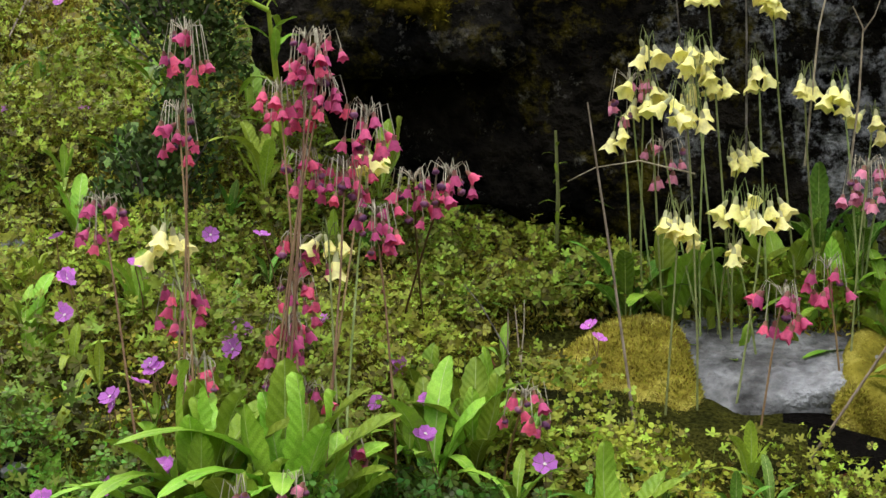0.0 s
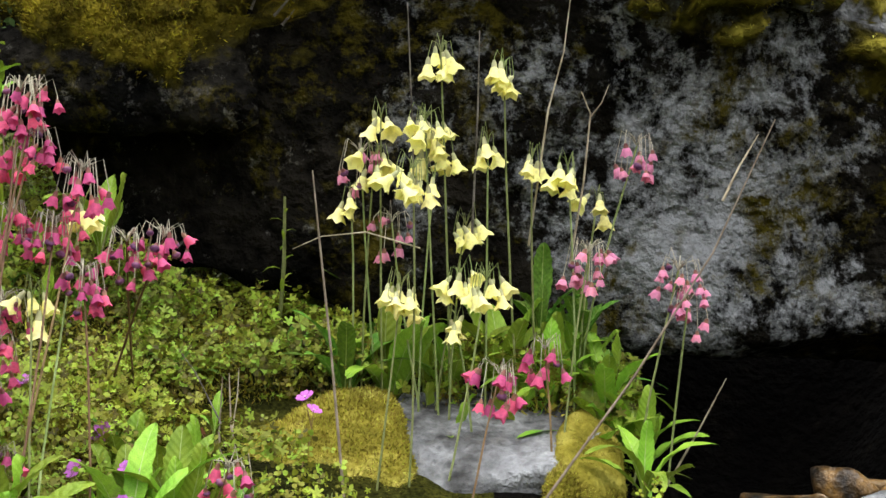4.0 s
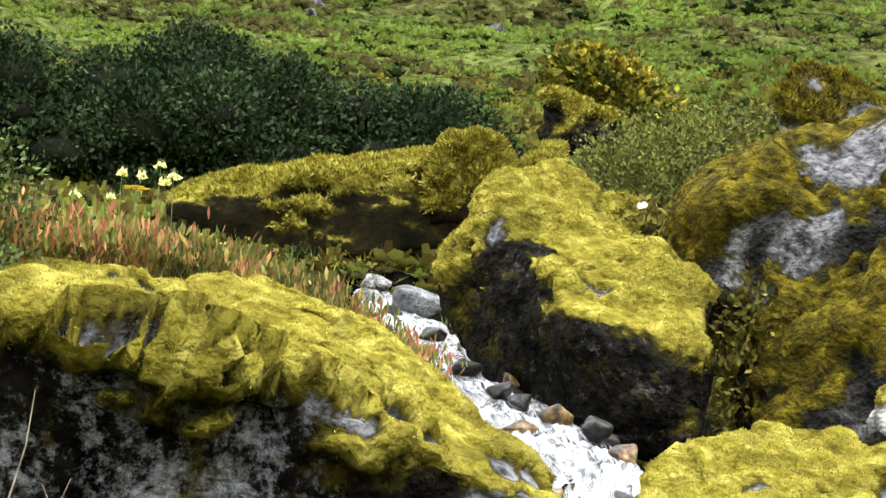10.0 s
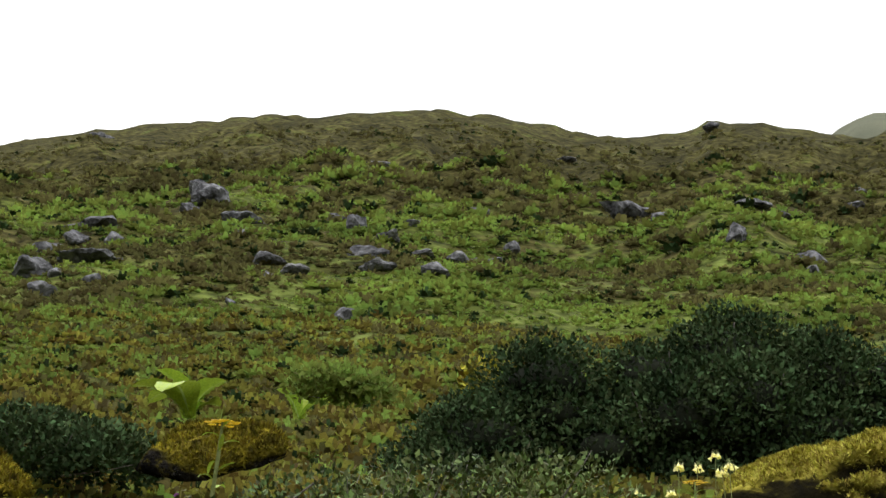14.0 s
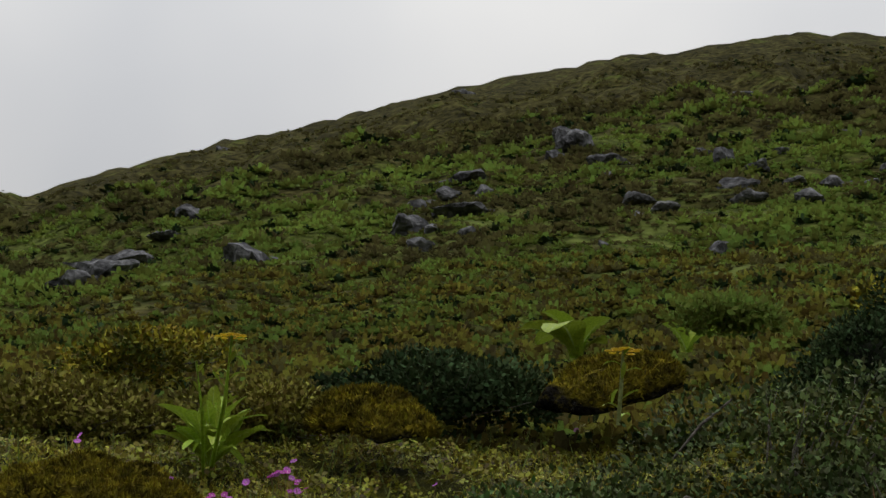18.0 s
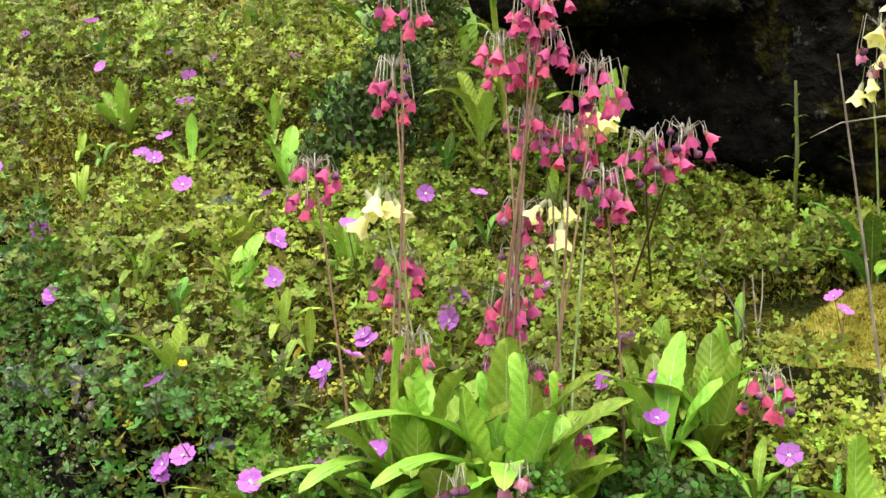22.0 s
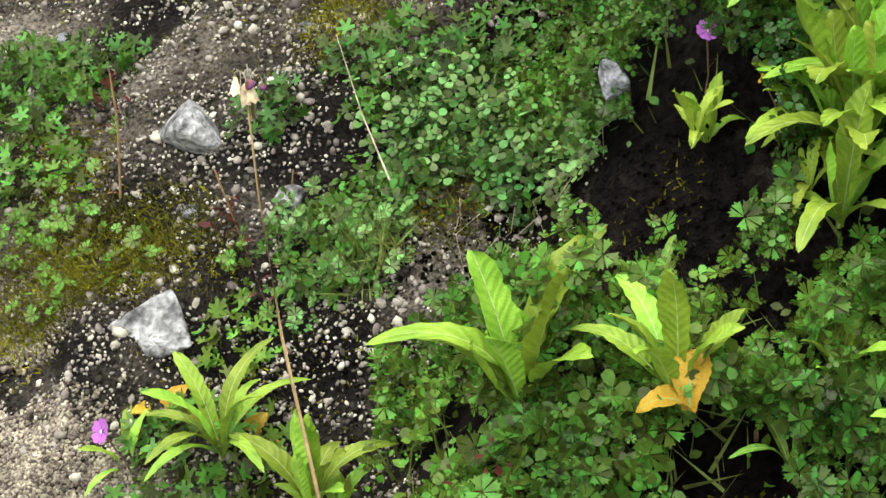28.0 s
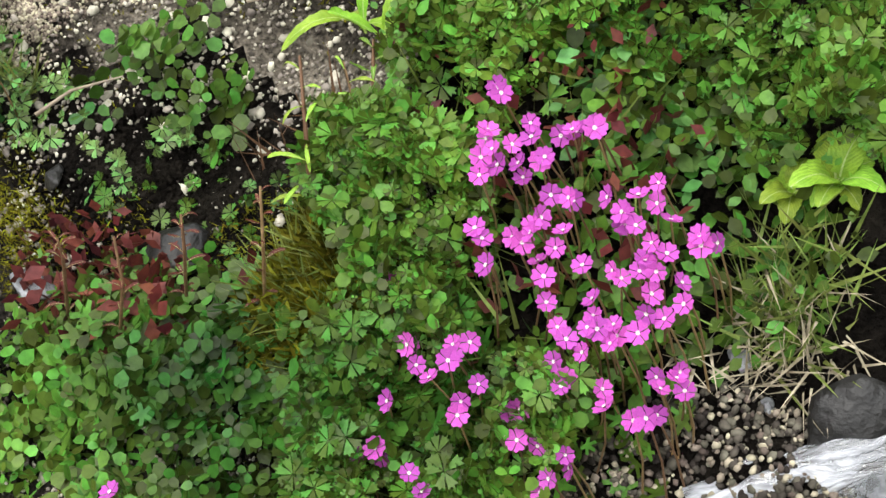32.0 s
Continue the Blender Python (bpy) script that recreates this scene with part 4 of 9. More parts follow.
boulder("mossy_rock", [(0.838, 2.143, 1.317), (0.883, 2.19, 1.412), (0.966, 2.216, 1.447), (1.12, 2.209, 1.448), (1.146, 2.083, 1.392), (1.089, 1.932, 1.29), (0.813, 2.036, 1.248), (0.918, 1.962, 1.38), (0.92, 1.945, 1.253)],
    "low mossy rock at the edge of the stream", "rock_dark", "moss", level=-0.05, edge=0.03, rough=0.03, seed=21, fuzz=19800, category="rock", tuft=0.005)
boulder("mossy_rock", [(1.851, 3.302, 2.034), (1.926, 3.311, 2.097), (2.005, 3.27, 2.09), (2.004, 3.163, 2.029), (2.017, 3.107, 1.944), (1.877, 3.13, 1.935), (2.079, 3.457, 2.108)],
    "small pale rock with a moss top", "rock_white", "moss", level=0.45, edge=0.04, rough=0.03, seed=22, fuzz=5500, category="rock")
boulder("grey_rock", [(-0.145, 2.33, 1.318), (-0.038, 2.35, 1.325), (0.11, 2.31, 1.312), (0.06, 2.135, 1.25), (-0.118, 2.085, 1.198), (-0.17, 2.2, 1.27), (0.05, 2.165, 1.13), (-0.105, 2.12, 1.08), (0.12, 2.3, 1.138), (-0.16, 2.3, 1.1), (0.125, 2.24, 1.285)],
    "flat-topped grey rock with yellow moss on its flanks", "rock_grey", None, edge=0.016, rough=0.008, seed=24, soften=1, grow=1.04, category="rock")
boulder("moss_mound", [(-0.175, 2.29, 1.318), (-0.235, 2.24, 1.305), (-0.30, 2.14, 1.262), (-0.36, 2.07, 1.2), (-0.14, 2.13, 1.245), (-0.122, 2.065, 1.18), (-0.2, 2.015, 1.15), (-0.37, 2.03, 1.1), (-0.26, 2.3, 1.128)],
    "yellow moss cushion against a grey rock", "moss", "moss", level=-2, edge=0.012, rough=0.02, seed=25, soften=2, grow=1.02, thick=0.008, fuzz=30000, tuft=0.005, category="moss")
boulder("moss_mound", [(0.078, 2.2, 1.285), (0.105, 2.29, 1.305), (0.145, 2.27, 1.285), (0.165, 2.19, 1.225), (0.158, 2.12, 1.155), (0.068, 2.12, 1.23), (0.075, 2.095, 1.14), (0.14, 2.3, 1.13)],
    "yellow moss cushion against a grey rock", "moss", "moss", level=-2, edge=0.012, rough=0.02, seed=26, soften=2, grow=1.0, thick=0.006, fuzz=22000, tuft=0.005, category="moss")
boulder("mossy_rock", [(-0.812, 2.389, 1.781), (-0.745, 2.503, 1.882), (-0.597, 2.575, 1.926), (-0.491, 2.459, 1.858), (-0.42, 2.38, 1.717), (-0.575, 2.353, 1.7), (-0.768, 2.364, 1.719), (-0.659, 2.348, 1.784)],
    "rock knob under patchy brown-gold moss at the end of the boulder", "rock_dark", "moss_brown", level=0.5, patch=1.3, edge=0.02, rough=0.05, seed=27, fuzz=24000, tuft=0.007, grain=5.0, category="moss")

# ---- the stream ----
def water_material():
    """Running water: clear and glossy, with white foam drawn out along the flow."""
    m = bpy.data.materials.new("stream_water")
    m.use_nodes = True
    n, l = m.node_tree.nodes, m.node_tree.links
    b = n["Principled BSDF"]
    flow = n.new("ShaderNodeAttribute")
    flow.attribute_name = "flow"
    foam = None
    for scale, stretch, lo, hi in ((1.0, (26, 6, 1), 0.44, 0.66), (1.0, (80, 14, 1), 0.42, 0.68)):
        mp, t, r = n.new("ShaderNodeMapping"), n.new("ShaderNodeTexNoise"), n.new("ShaderNodeMapRange")
        mp.inputs["Scale"].default_value = stretch
        t.inputs["Scale"].default_value, t.inputs["Detail"].default_value, t.inputs["Roughness"].default_value, t.inputs["Distortion"].default_value = scale, 6, 0.6, 0.7
        r.inputs["From Min"].default_value, r.inputs["From Max"].default_value = lo, hi
        l.new(flow.outputs["Vector"], mp.inputs["Vector"])
        l.new(mp.outputs["Vector"], t.inputs["Vector"])
        l.new(t.outputs["Fac"], r.inputs["Value"])
        if foam is None:
            foam = r.outputs["Result"]
        else:
            add = n.new("ShaderNodeMath")
            add.operation, add.use_clamp = "MULTIPLY_ADD", True
            l.new(r.outputs["Result"], add.inputs[0])
            add.inputs[1].default_value = 0.55
            half = n.new("ShaderNodeMath")
            half.operation, half.inputs[1].default_value = "MULTIPLY", 0.62
            l.new(foam, half.inputs[0])
            l.new(half.outputs["Value"], add.inputs[2])
            foam = add.outputs["Value"]
    b.inputs["Base Color"].default_value = (0.74, 0.77, 0.82, 1)
    b.inputs["Roughness"].default_value = 0.35
    clear, gloss, wet, mix = n.new("ShaderNodeBsdfTransparent"), n.new("ShaderNodeBsdfGlossy"), n.new("ShaderNodeMixShader"), n.new("ShaderNodeMixShader")
    clear.inputs["Color"].default_value = (0.78, 0.82, 0.82, 1)
    gloss.inputs["Roughness"].default_value = 0.12
    wet.inputs[0].default_value = 0.16
    l.new(clear.outputs["BSDF"], wet.inputs[1])
    l.new(gloss.outputs["BSDF"], wet.inputs[2])
    bp = n.new("ShaderNodeBump")
    bp.inputs["Strength"].default_value, bp.inputs["Distance"].default_value = 0.6, 0.012
    l.new(foam, bp.inputs["Height"])
    l.new(bp.outputs["Normal"], b.inputs["Normal"])
    l.new(bp.outputs["Normal"], gloss.inputs["Normal"])
    l.new(foam, mix.inputs[0])
    l.new(wet.outputs["Shader"], mix.inputs[1])
    l.new(b.outputs["BSDF"], mix.inputs[2])
    l.new(mix.outputs["Shader"], n["Material Output"].inputs["Surface"])
    return m


M["water"] = water_material()


def water_strip(name, line, widths, label, seed, lift=0.02, sheets=1):
    """Tumbling water along a line: sheets above one another, with ropes, ledges and a broken edge."""
    pts = [Vector(p) for p in line]
    rows, verts, faces, flow, nw = [], [], [], [], 30
    run = 0.0
    for i in range(len(pts) - 1):
        steps = max(4, int((pts[i + 1] - pts[i]).length / 0.012))
        for k in range(steps):
            u = k / steps
            rows.append((pts[i].lerp(pts[i + 1], u), widths[i] + (widths[i + 1] - widths[i]) * u, run))
            run += (pts[i + 1] - pts[i]).length / steps
    for sheet in range(sheets):
        start = len(verts)
        for j, (p, w, s) in enumerate(rows):
            a, b = rows[max(0, j - 5)][0], rows[min(len(rows) - 1, j + 5)][0]
            d = b - a
            side = Vector((d.y, -d.x, 0)).normalized()
            out = side.cross(d).normalized()
            out = out if out.z > 0 or out.y < 0 else -out
            for k in range(nw + 1):
                c = k / nw * 2 - 1
                wob = 0.16 * noise.noise((s * 9, seed + sheet * 5, c * 0.5))
                q = p + side * (c + wob) * w * 0.5
                v = c * w * 0.5
                h = 0.022 * noise.fractal((v * 22, s * 9, seed + sheet * 3.1), 1.0, 2.0, 3) + 0.012 * noise.noise((v * 70, s * 16, seed)) + 0.006 * noise.noise((v * 150, s * 40, seed))
                q = q + out * (h + sheet * 0.018) - Vector((0, 0, 0.05)) * abs(c) ** 3
                verts.append((q.x, q.y, q.z + lift))
                flow.append((v + sheet * 0.7, s + seed * 3, 0.0))
        for j in range(len(rows) - 1):
            for k in range(nw):
                c = abs((k + 0.5) / nw * 2 - 1)
                if noise.noise((j * 0.09, k * 0.5, seed * 3.3 + sheet)) > 1.15 - 1.0 * c - 0.55 * sheet:
                    continue
                i0 = start + j * (nw + 1) + k
                faces.append((i0, i0 + 1, i0 + nw + 2, i0 + nw + 1))
    me = mesh_fast(name, verts, faces, M["water"], True)
    me.attributes.new("flow", "FLOAT_VECTOR", "POINT").data.foreach_set("vector", np.array(flow, dtype=np.float32).ravel())
    return tagged(part(name, me), label, "water", kind="structure")


water_strip("water", [(1.155, 6.101, 2.708), (1.144, 5.219, 2.46), (1.139, 4.434, 2.2), (1.179, 3.976, 2.065), (1.203, 3.667, 1.971), (1.189, 3.159, 1.837)],
            [0.14, 0.32, 0.36, 0.4, 0.36, 0.26], "white tumbling mountain stream between mossy boulders", 1)
water_strip("water", [(1.225, 3.198, 1.86), (1.12, 2.98, 1.765), (1.03, 2.82, 1.66), (0.985, 2.74, 1.60), (0.966, 2.68, 1.56), (0.95, 2.62, 1.50), (0.93, 2.575, 1.45), (0.94, 2.56, 1.42)],
            [0.24, 0.17, 0.13, 0.11, 0.16, 0.25, 0.32, 0.3], "white water falling in a small cascade", 2, sheets=2)
water_strip("water", [(0.93, 2.585, 1.47), (0.957, 2.55, 1.405), (0.932, 2.51, 1.36), (0.872, 2.44, 1.31), (0.785, 2.37, 1.25), (0.696, 2.31, 1.195), (0.628, 2.25, 1.145)],
            [0.2, 0.14, 0.17, 0.21, 0.27, 0.33, 0.4], "foaming stream water spreading over stones", 3, sheets=2)


def stone(name, p, size, mat, label, seed, squash=0.65, group="", angular=7, category="stone", sink=0.0):
    """A loose stone: the softened hull of a few random corners, half sunk."""
    rng = random.Random(seed)
    cs = []
    for k in range(angular + 4):
        v = Vector((rng.gauss(0, 1), rng.gauss(0, 1), rng.gauss(0, 1))).normalized() * rng.uniform(0.8, 1.1)
        cs.append(Vector((v.x * size, v.y * size * rng.uniform(0.7, 1.0), v.z * size * squash)))
    bm = hull_mesh(cs, max(size * 0.2, 0.005), size * 0.13, seed, 1)
    ob = part(name, bm_mesh(name, bm, M[mat]), at=Matrix.Translation(Vector(p) - Vector((0, 0, size * squash * sink))))
    return tagged(ob, label, category, group)


for i, (p, r, mt) in enumerate([
        ((1.22, 5.392, 2.575), 0.11, "rock_grey"), ((1.096, 5.717, 2.609), 0.09, "rock_white"), ((1.12, 5.316, 2.52), 0.05, "rock_wet"), ((1.152, 4.82, 2.368), 0.05, "rock_wet"),
        ((1.154, 4.325, 2.214), 0.05, "rock_wet"), ((1.18, 4.021, 2.121), 0.05, "rock_wet"), ((1.12, 3.942, 2.035), 0.03, "rock_wet"), ((1.206, 3.914, 2.09), 0.04, "rock_wet"),
        ((1.138, 3.685, 1.967), 0.05, "rock_orange"), ((1.265, 3.798, 2.049), 0.05, "rock_orange"), ((1.332, 3.677, 2.009), 0.05, "rock_wet"), ((1.345, 3.469, 1.935), 0.05, "rock_orange"),
        ((1.155, 3.17, 1.836), 0.05, "rock_orange"), ((1.152, 3.016, 1.783), 0.04, "rock_wet"), ((1.169, 5.995, 2.715), 0.08, "rock_white"),
        ((0.406, 2.31, 1.185), 0.075, "rock_orange"), ((0.496, 2.38, 1.215), 0.07, "rock_orange"), ((0.566, 2.40, 1.225), 0.06, "rock_orange"), ((0.655, 2.42, 1.235), 0.075, "rock_orange"), ((0.717, 2.46, 1.27), 0.06, "rock_orange"), ((0.466, 2.27, 1.165), 0.075, "rock_orange"), ((0.548, 2.28, 1.175), 0.07, "rock_orange"), ((0.616, 2.34, 1.2), 0.06, "rock_orange"), ((0.379, 2.27, 1.165), 0.06, "rock_grey"),
        ((0.737, 2.543, 1.284), 0.05, "rock_wet"), ((0.522, 2.269, 1.201), 0.07, "rock_grey"), ((0.835, 2.592, 1.474), 0.022, "rock_wet"),
        ((0.84, 2.63, 1.385), 0.075, "rock_wet"), ((1.03, 2.54, 1.40), 0.05, "rock_wet"), ((1.07, 2.6, 1.45), 0.07, "rock_wet"),
        ((0.526, 2.393, 1.206), 0.04, "rock_orange"), ((0.56, 2.344, 1.194), 0.035, "rock_orange"), ((0.647, 2.402, 1.223), 0.035, "rock_orange"), ((0.419, 2.332, 1.173), 0.03, "rock_orange"), ((0.688, 2.395, 1.239), 0.03, "rock_orange"),
        ((0.923, 2.498, 1.371), 0.04, "rock_wet"), ((0.735, 2.312, 1.253), 0.035, "rock_orange")]):
    words = {"rock_grey": "smooth grey stone", "rock_white": "pale stone", "rock_wet": "dark wet stone", "rock_orange": "wet orange-brown stone"}[mt]
    stone("stream_stone", p, r, mt, words + " lying in the stream", 100 + i, group="stream stones")
bed_rng = random.Random(17)
for i in range(34):
    k = bed_rng.uniform(0.0, 3.6)
    (ax, ay, az), (bx, by, bz), u = STREAM[int(k)], STREAM[int(k) + 1], k % 1
    r = bed_rng.uniform(0.02, 0.06)
    stone("stream_stone", (ax + (bx - ax) * u + bed_rng.uniform(-0.2, 0.2), ay + (by - ay) * u, az + (bz - az) * u + bed_rng.uniform(-0.01, 0.03)), r, bed_rng.choice(["rock_wet", "rock_wet", "rock_wet", "rock_orange"]),
          "dark wet stone breaking the white water", 700 + i, squash=bed_rng.uniform(0.5, 0.9), group="stream stones", angular=5)
for i, (p, r) in enumerate([((1.885, 3.069, 1.92), 0.06), ((1.93, 2.984, 1.942), 0.05), ((1.974, 2.956, 1.956), 0.045), ((1.923, 2.879, 1.865), 0.05), ((1.887, 3.013, 1.952), 0.07),
                            ((1.945, 2.926, 1.916), 0.05), ((1.939, 2.76, 1.849), 0.06), ((1.917, 2.831, 1.862), 0.04), ((1.97, 3.127, 2.004), 0.06), ((1.9, 2.78, 1.804), 0.06)]):
    stone("pale_stone", p, r, "rock_white", "pale rounded stone among grass", 160 + i, group="pale stones")


# drift of dead sticks caught between the boulders
def stick_jam():
    base = new("stick_pile")
    base.location = (0.989, 2.639, 1.629)
    tagged(base, "tangle of grey dead sticks caught above the cascade", "sticks")
    rng = random.Random(5)
    for k in range(34):
        a = Vector((rng.uniform(-0.05, 0.06), rng.uniform(-0.05, 0.06), rng.uniform(-0.12, 0.09)))
        d = Vector((rng.uniform(-0.4, 0.6), rng.uniform(-0.3, 0.2), rng.uniform(-1, 0.25))).normalized() * rng.uniform(0.06, 0.17)
        mid = a + d * 0.5 + Vector((rng.uniform(-0.015, 0.015), rng.uniform(-0.01, 0.01), rng.uniform(-0.015, 0.015)))
        r = rng.uniform(0.0015, 0.005)
        part("stick", tube("stick", [a, mid, a + d], [r, r * 0.9, r * 0.5], M["dry" if k % 3 else "bark"], 5), base)


stick_jam()


# clod of earth held together by dried roots
def root_clod():
    base = boulder("root_clod", [(1.03, 2.02, 1.454), (1.108, 2.051, 1.49), (1.19, 2.02, 1.52), (1.23, 1.951, 1.49), (1.21, 1.848, 1.418), (1.112, 1.818, 1.37), (1.027, 1.864, 1.41), (1.053, 1.798, 1.445)],
                   "clod of pale brown dried roots and earth on a mossy rock", "root_earth", None, edge=0.009, rough=0.055, seed=31, grow=0.92, category="root clod")
    rng = random.Random(8)
    lines = []
    for k in range(900):
        a = Vector((rng.gauss(0, 1), rng.gauss(-0.5, 0.8), rng.gauss(0.1, 0.9))).normalized() * rng.uniform(0.075, 0.098)
        pts, d = [a], Vector((rng.gauss(0, 1), rng.gauss(0, 0.6), rng.gauss(-0.3, 0.8))) * 0.008
        for j in range(5):
            d = d * 0.75 + Vector((rng.gauss(0, 1), rng.gauss(0, 1), rng.gauss(0, 1))) * 0.0035
            pts.append(pts[-1] + d)
        w = rng.choice((0.0006, 0.0008, 0.0013))
        lines.append((pts, [w, w, w * 0.9, w * 0.8, w * 0.6, w * 0.4]))
    tagged(part("root_mass", tubes("root_mass", lines, M["root"]), base), kind="stuff")
    long = [([(-0.07, 0, 0.02), (-0.12, -0.01, 0.05), (-0.17, 0, 0.04), (-0.2, 0, 0.01)], [0.006, 0.005, 0.004, 0.002]),
            ([(-0.05, -0.03, 0.03), (-0.1, -0.04, 0.06), (-0.14, -0.03, 0.065), (-0.19, -0.02, 0.05)], [0.0036, 0.003, 0.0022, 0.001]),
            ([(-0.08, 0, 0.0), (-0.13, 0.01, 0.035), (-0.16, 0.0, 0.03)], [0.005, 0.004, 0.001])]
    for ln in long:
        part("root", tube("root", ln[0], ln[1], M["root"], 6), base)


root_clod()

# ---- shrubs, heather and the planted hill ----
def lobes_points(lobes, n, rng, shell=0.55):
    """Points and outward directions in the outer part of a set of ellipsoids (centre, radii)."""
    vol = np.array([l[1][0] * l[1][1] * l[1][2] for l in lobes]) ** 0.8
    which = rng.choice(len(lobes), n, p=vol / vol.sum())
    d = rng.normal(0, 1, (n, 3))
    d /= np.linalg.norm(d, axis=1, keepdims=True)
    d[:, 2] = np.where(d[:, 2] < -0.7, -d[:, 2], d[:, 2])
    r = shell + (1 - shell) * rng.random(n) ** 0.6
    c = np.array([l[0] for l in lobes])[which]
    a = np.array([l[1] for l in lobes])[which]
    bump = np.array([1 + 0.22 * noise.noise(tuple(q * 2.5 + w)) for q, w in zip(d, which)])
    return c + d * a * (r * bump)[:, None], d


def shrub(name, centre, lobes, label, n=6000, leaf=0.02, mat="shrub", twigs=30, seed=1, category="shrub", wood="bark", lean=0.7, shell=0.55, core=True, pull=0.35, inner=0.5, sink=0.25):
    """A shrub: woody limbs, an added dark solid for the inner shade and a crown of many small leaves."""
    rng = np.random.default_rng(seed)
    base = new(name)
    base.location = Vector(centre) - Vector((0, 0, sink * max(a[2] for c, a in lobes)))
    tagged(base, label, category)
    pos, d = lobes_points(lobes, n, rng, shell)
    tm = frames_of(pos, d * 0.7 + [0, 0, 0.5], rng.uniform(0.6, 1.4, n) * leaf, rng, lean)
    tagged(part("foliage", scatter("foliage", LEAF_V, LEAF_F, tm, M[mat]), base), kind="stuff")
    # added dark solids imitate the shade deep inside the crown
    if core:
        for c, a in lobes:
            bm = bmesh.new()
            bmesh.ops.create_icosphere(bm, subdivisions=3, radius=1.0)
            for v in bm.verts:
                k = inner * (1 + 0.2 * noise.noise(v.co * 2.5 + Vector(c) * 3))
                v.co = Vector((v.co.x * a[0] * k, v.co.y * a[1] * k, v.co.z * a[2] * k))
            part("inner_mass", bm_mesh("inner_mass", bm, M["shrub_shade"]), base, at=Matrix.Translation(c))
    tips, _ = lobes_points(lobes, twigs, rng, 0.8)
    for q in tips:
        q = Vector(q)
        low = min(c[2] - a[2] * 0.8 for c, a in lobes)
        root = Vector((q.x * pull, q.y * pull, low if core else q.z - (q.z - low) * 0.35))
        mid = root.lerp(q, 0.55) + Vector(rng.normal(0, 0.08, 3)) * q.length * 0.4
        w = max(0.0015, (q - root).length * 0.008)
        part("branch", tube("branch", [root, root.lerp(mid, 0.5), mid, q], [w * 1.6, w * 1.3, w, w * 0.4], M[wood], 5), base)
    return base


def bush_lobes(seed):
    """Many small overlapping domes along a broad, humped mass."""
    rng = random.Random(seed)
    out = [((x, 0.05, -0.15), (0.5, 0.42, 0.36)) for x in (-1.2, -0.65, -0.1, 0.45, 1.0, 1.5)]
    for k in range(74):
        x = rng.uniform(-1.62, 1.95)
        top = 0.60 * (1 - abs((x - 0.35) / 1.9) ** 3.2) - 0.1 + 0.06 * math.sin(x * 5)
        z = -0.55 + (top + 0.5) * rng.random() ** 0.55
        front = -0.5 * math.sqrt(max(0.05, 1 - max(0.0, z / max(0.2, top)) ** 2))
        r = rng.uniform(0.16, 0.38)
        out.append(((x, front * rng.uniform(0.5, 1.0), z - r * 0.4), (r * 1.25, r, r * 0.8)))
    return out


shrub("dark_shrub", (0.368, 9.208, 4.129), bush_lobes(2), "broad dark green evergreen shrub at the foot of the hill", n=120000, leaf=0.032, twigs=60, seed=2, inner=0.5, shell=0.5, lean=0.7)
shrub("yellow_shrub", (-0.945, 9.509, 4.349), [((0, 0, 0), (0.2, 0.2, 0.42)), ((-0.1, 0, -0.3), (0.4, 0.3, 0.3))], "slender shrub with small yellow flowers", n=2600, leaf=0.045, mat="shrub_yellow", seed=3, twigs=14, core=False, shell=0.2, sink=0.6)
shrub("yellow_shrub", (3.267, 9.917, 5.041), [((0, 0, 0), (0.4, 0.35, 0.2)), ((0.15, 0, -0.1), (0.4, 0.3, 0.2)), ((-0.15, 0, 0.05), (0.25, 0.25, 0.2))], "olive shrub with yellow flower tips", n=4000, leaf=0.05, mat="shrub_yellow", seed=4, twigs=16, core=False, shell=0.2, sink=0.6)
shrub("green_shrub", (2.305, 5.904, 3.428), [((0, 0, 0), (0.42, 0.35, 0.24)), ((0.3, 0, 0.1), (0.35, 0.3, 0.25)), ((-0.2, -0.1, -0.1), (0.3, 0.3, 0.2)), ((0.55, 0, 0), (0.3, 0.3, 0.3))],
      "loose green shrub growing behind the rocks", n=14000, leaf=0.02, mat="heath_green", seed=5, twigs=40, core=False, shell=0.15, sink=0.6)
shrub("green_shrub", (1.881, 4.859, 2.763), [((0, 0, 0), (0.26, 0.25, 0.16)), ((0.2, 0, -0.1), (0.25, 0.2, 0.18)), ((0.32, -0.15, -0.3), (0.2, 0.18, 0.24))],
      "low grey-green shrub with white flowers between boulders", n=7000, leaf=0.026, mat="shrub_olive", seed=6, twigs=24)
shrub("green_shrub", (2.049, 4.259, 2.447), [((0, 0, 0), (0.16, 0.14, 0.2)), ((0.12, 0, -0.1), (0.16, 0.14, 0.12)), ((-0.05, 0, -0.2), (0.14, 0.12, 0.16))],
      "low reddish-green shrub on a boulder", n=4500, leaf=0.024, mat="shrub_olive", seed=7, twigs=20)
shrub("olive_shrub", (-2.482, 6.134, 3.303), [((0, 0, 0), (0.36, 0.3, 0.17)), ((0.3, 0, -0.05), (0.3, 0.3, 0.15)), ((-0.3, 0, -0.06), (0.3, 0.3, 0.14))], "dark rounded shrub on the meadow's edge", n=11400, leaf=0.027, seed=8, twigs=20, core=False, shell=0.2, sink=0.6)
shrub("olive_shrub", (-3.575, 5.165, 3.051), [((0, 0, 0), (0.4, 0.3, 0.14)), ((-0.35, 0, -0.02), (0.4, 0.3, 0.16)), ((0.3, 0, -0.06), (0.25, 0.3, 0.1))], "low olive heath shrub", n=13300, leaf=0.024, mat="shrub_olive", seed=9, twigs=20, core=False, shell=0.2, sink=0.6)
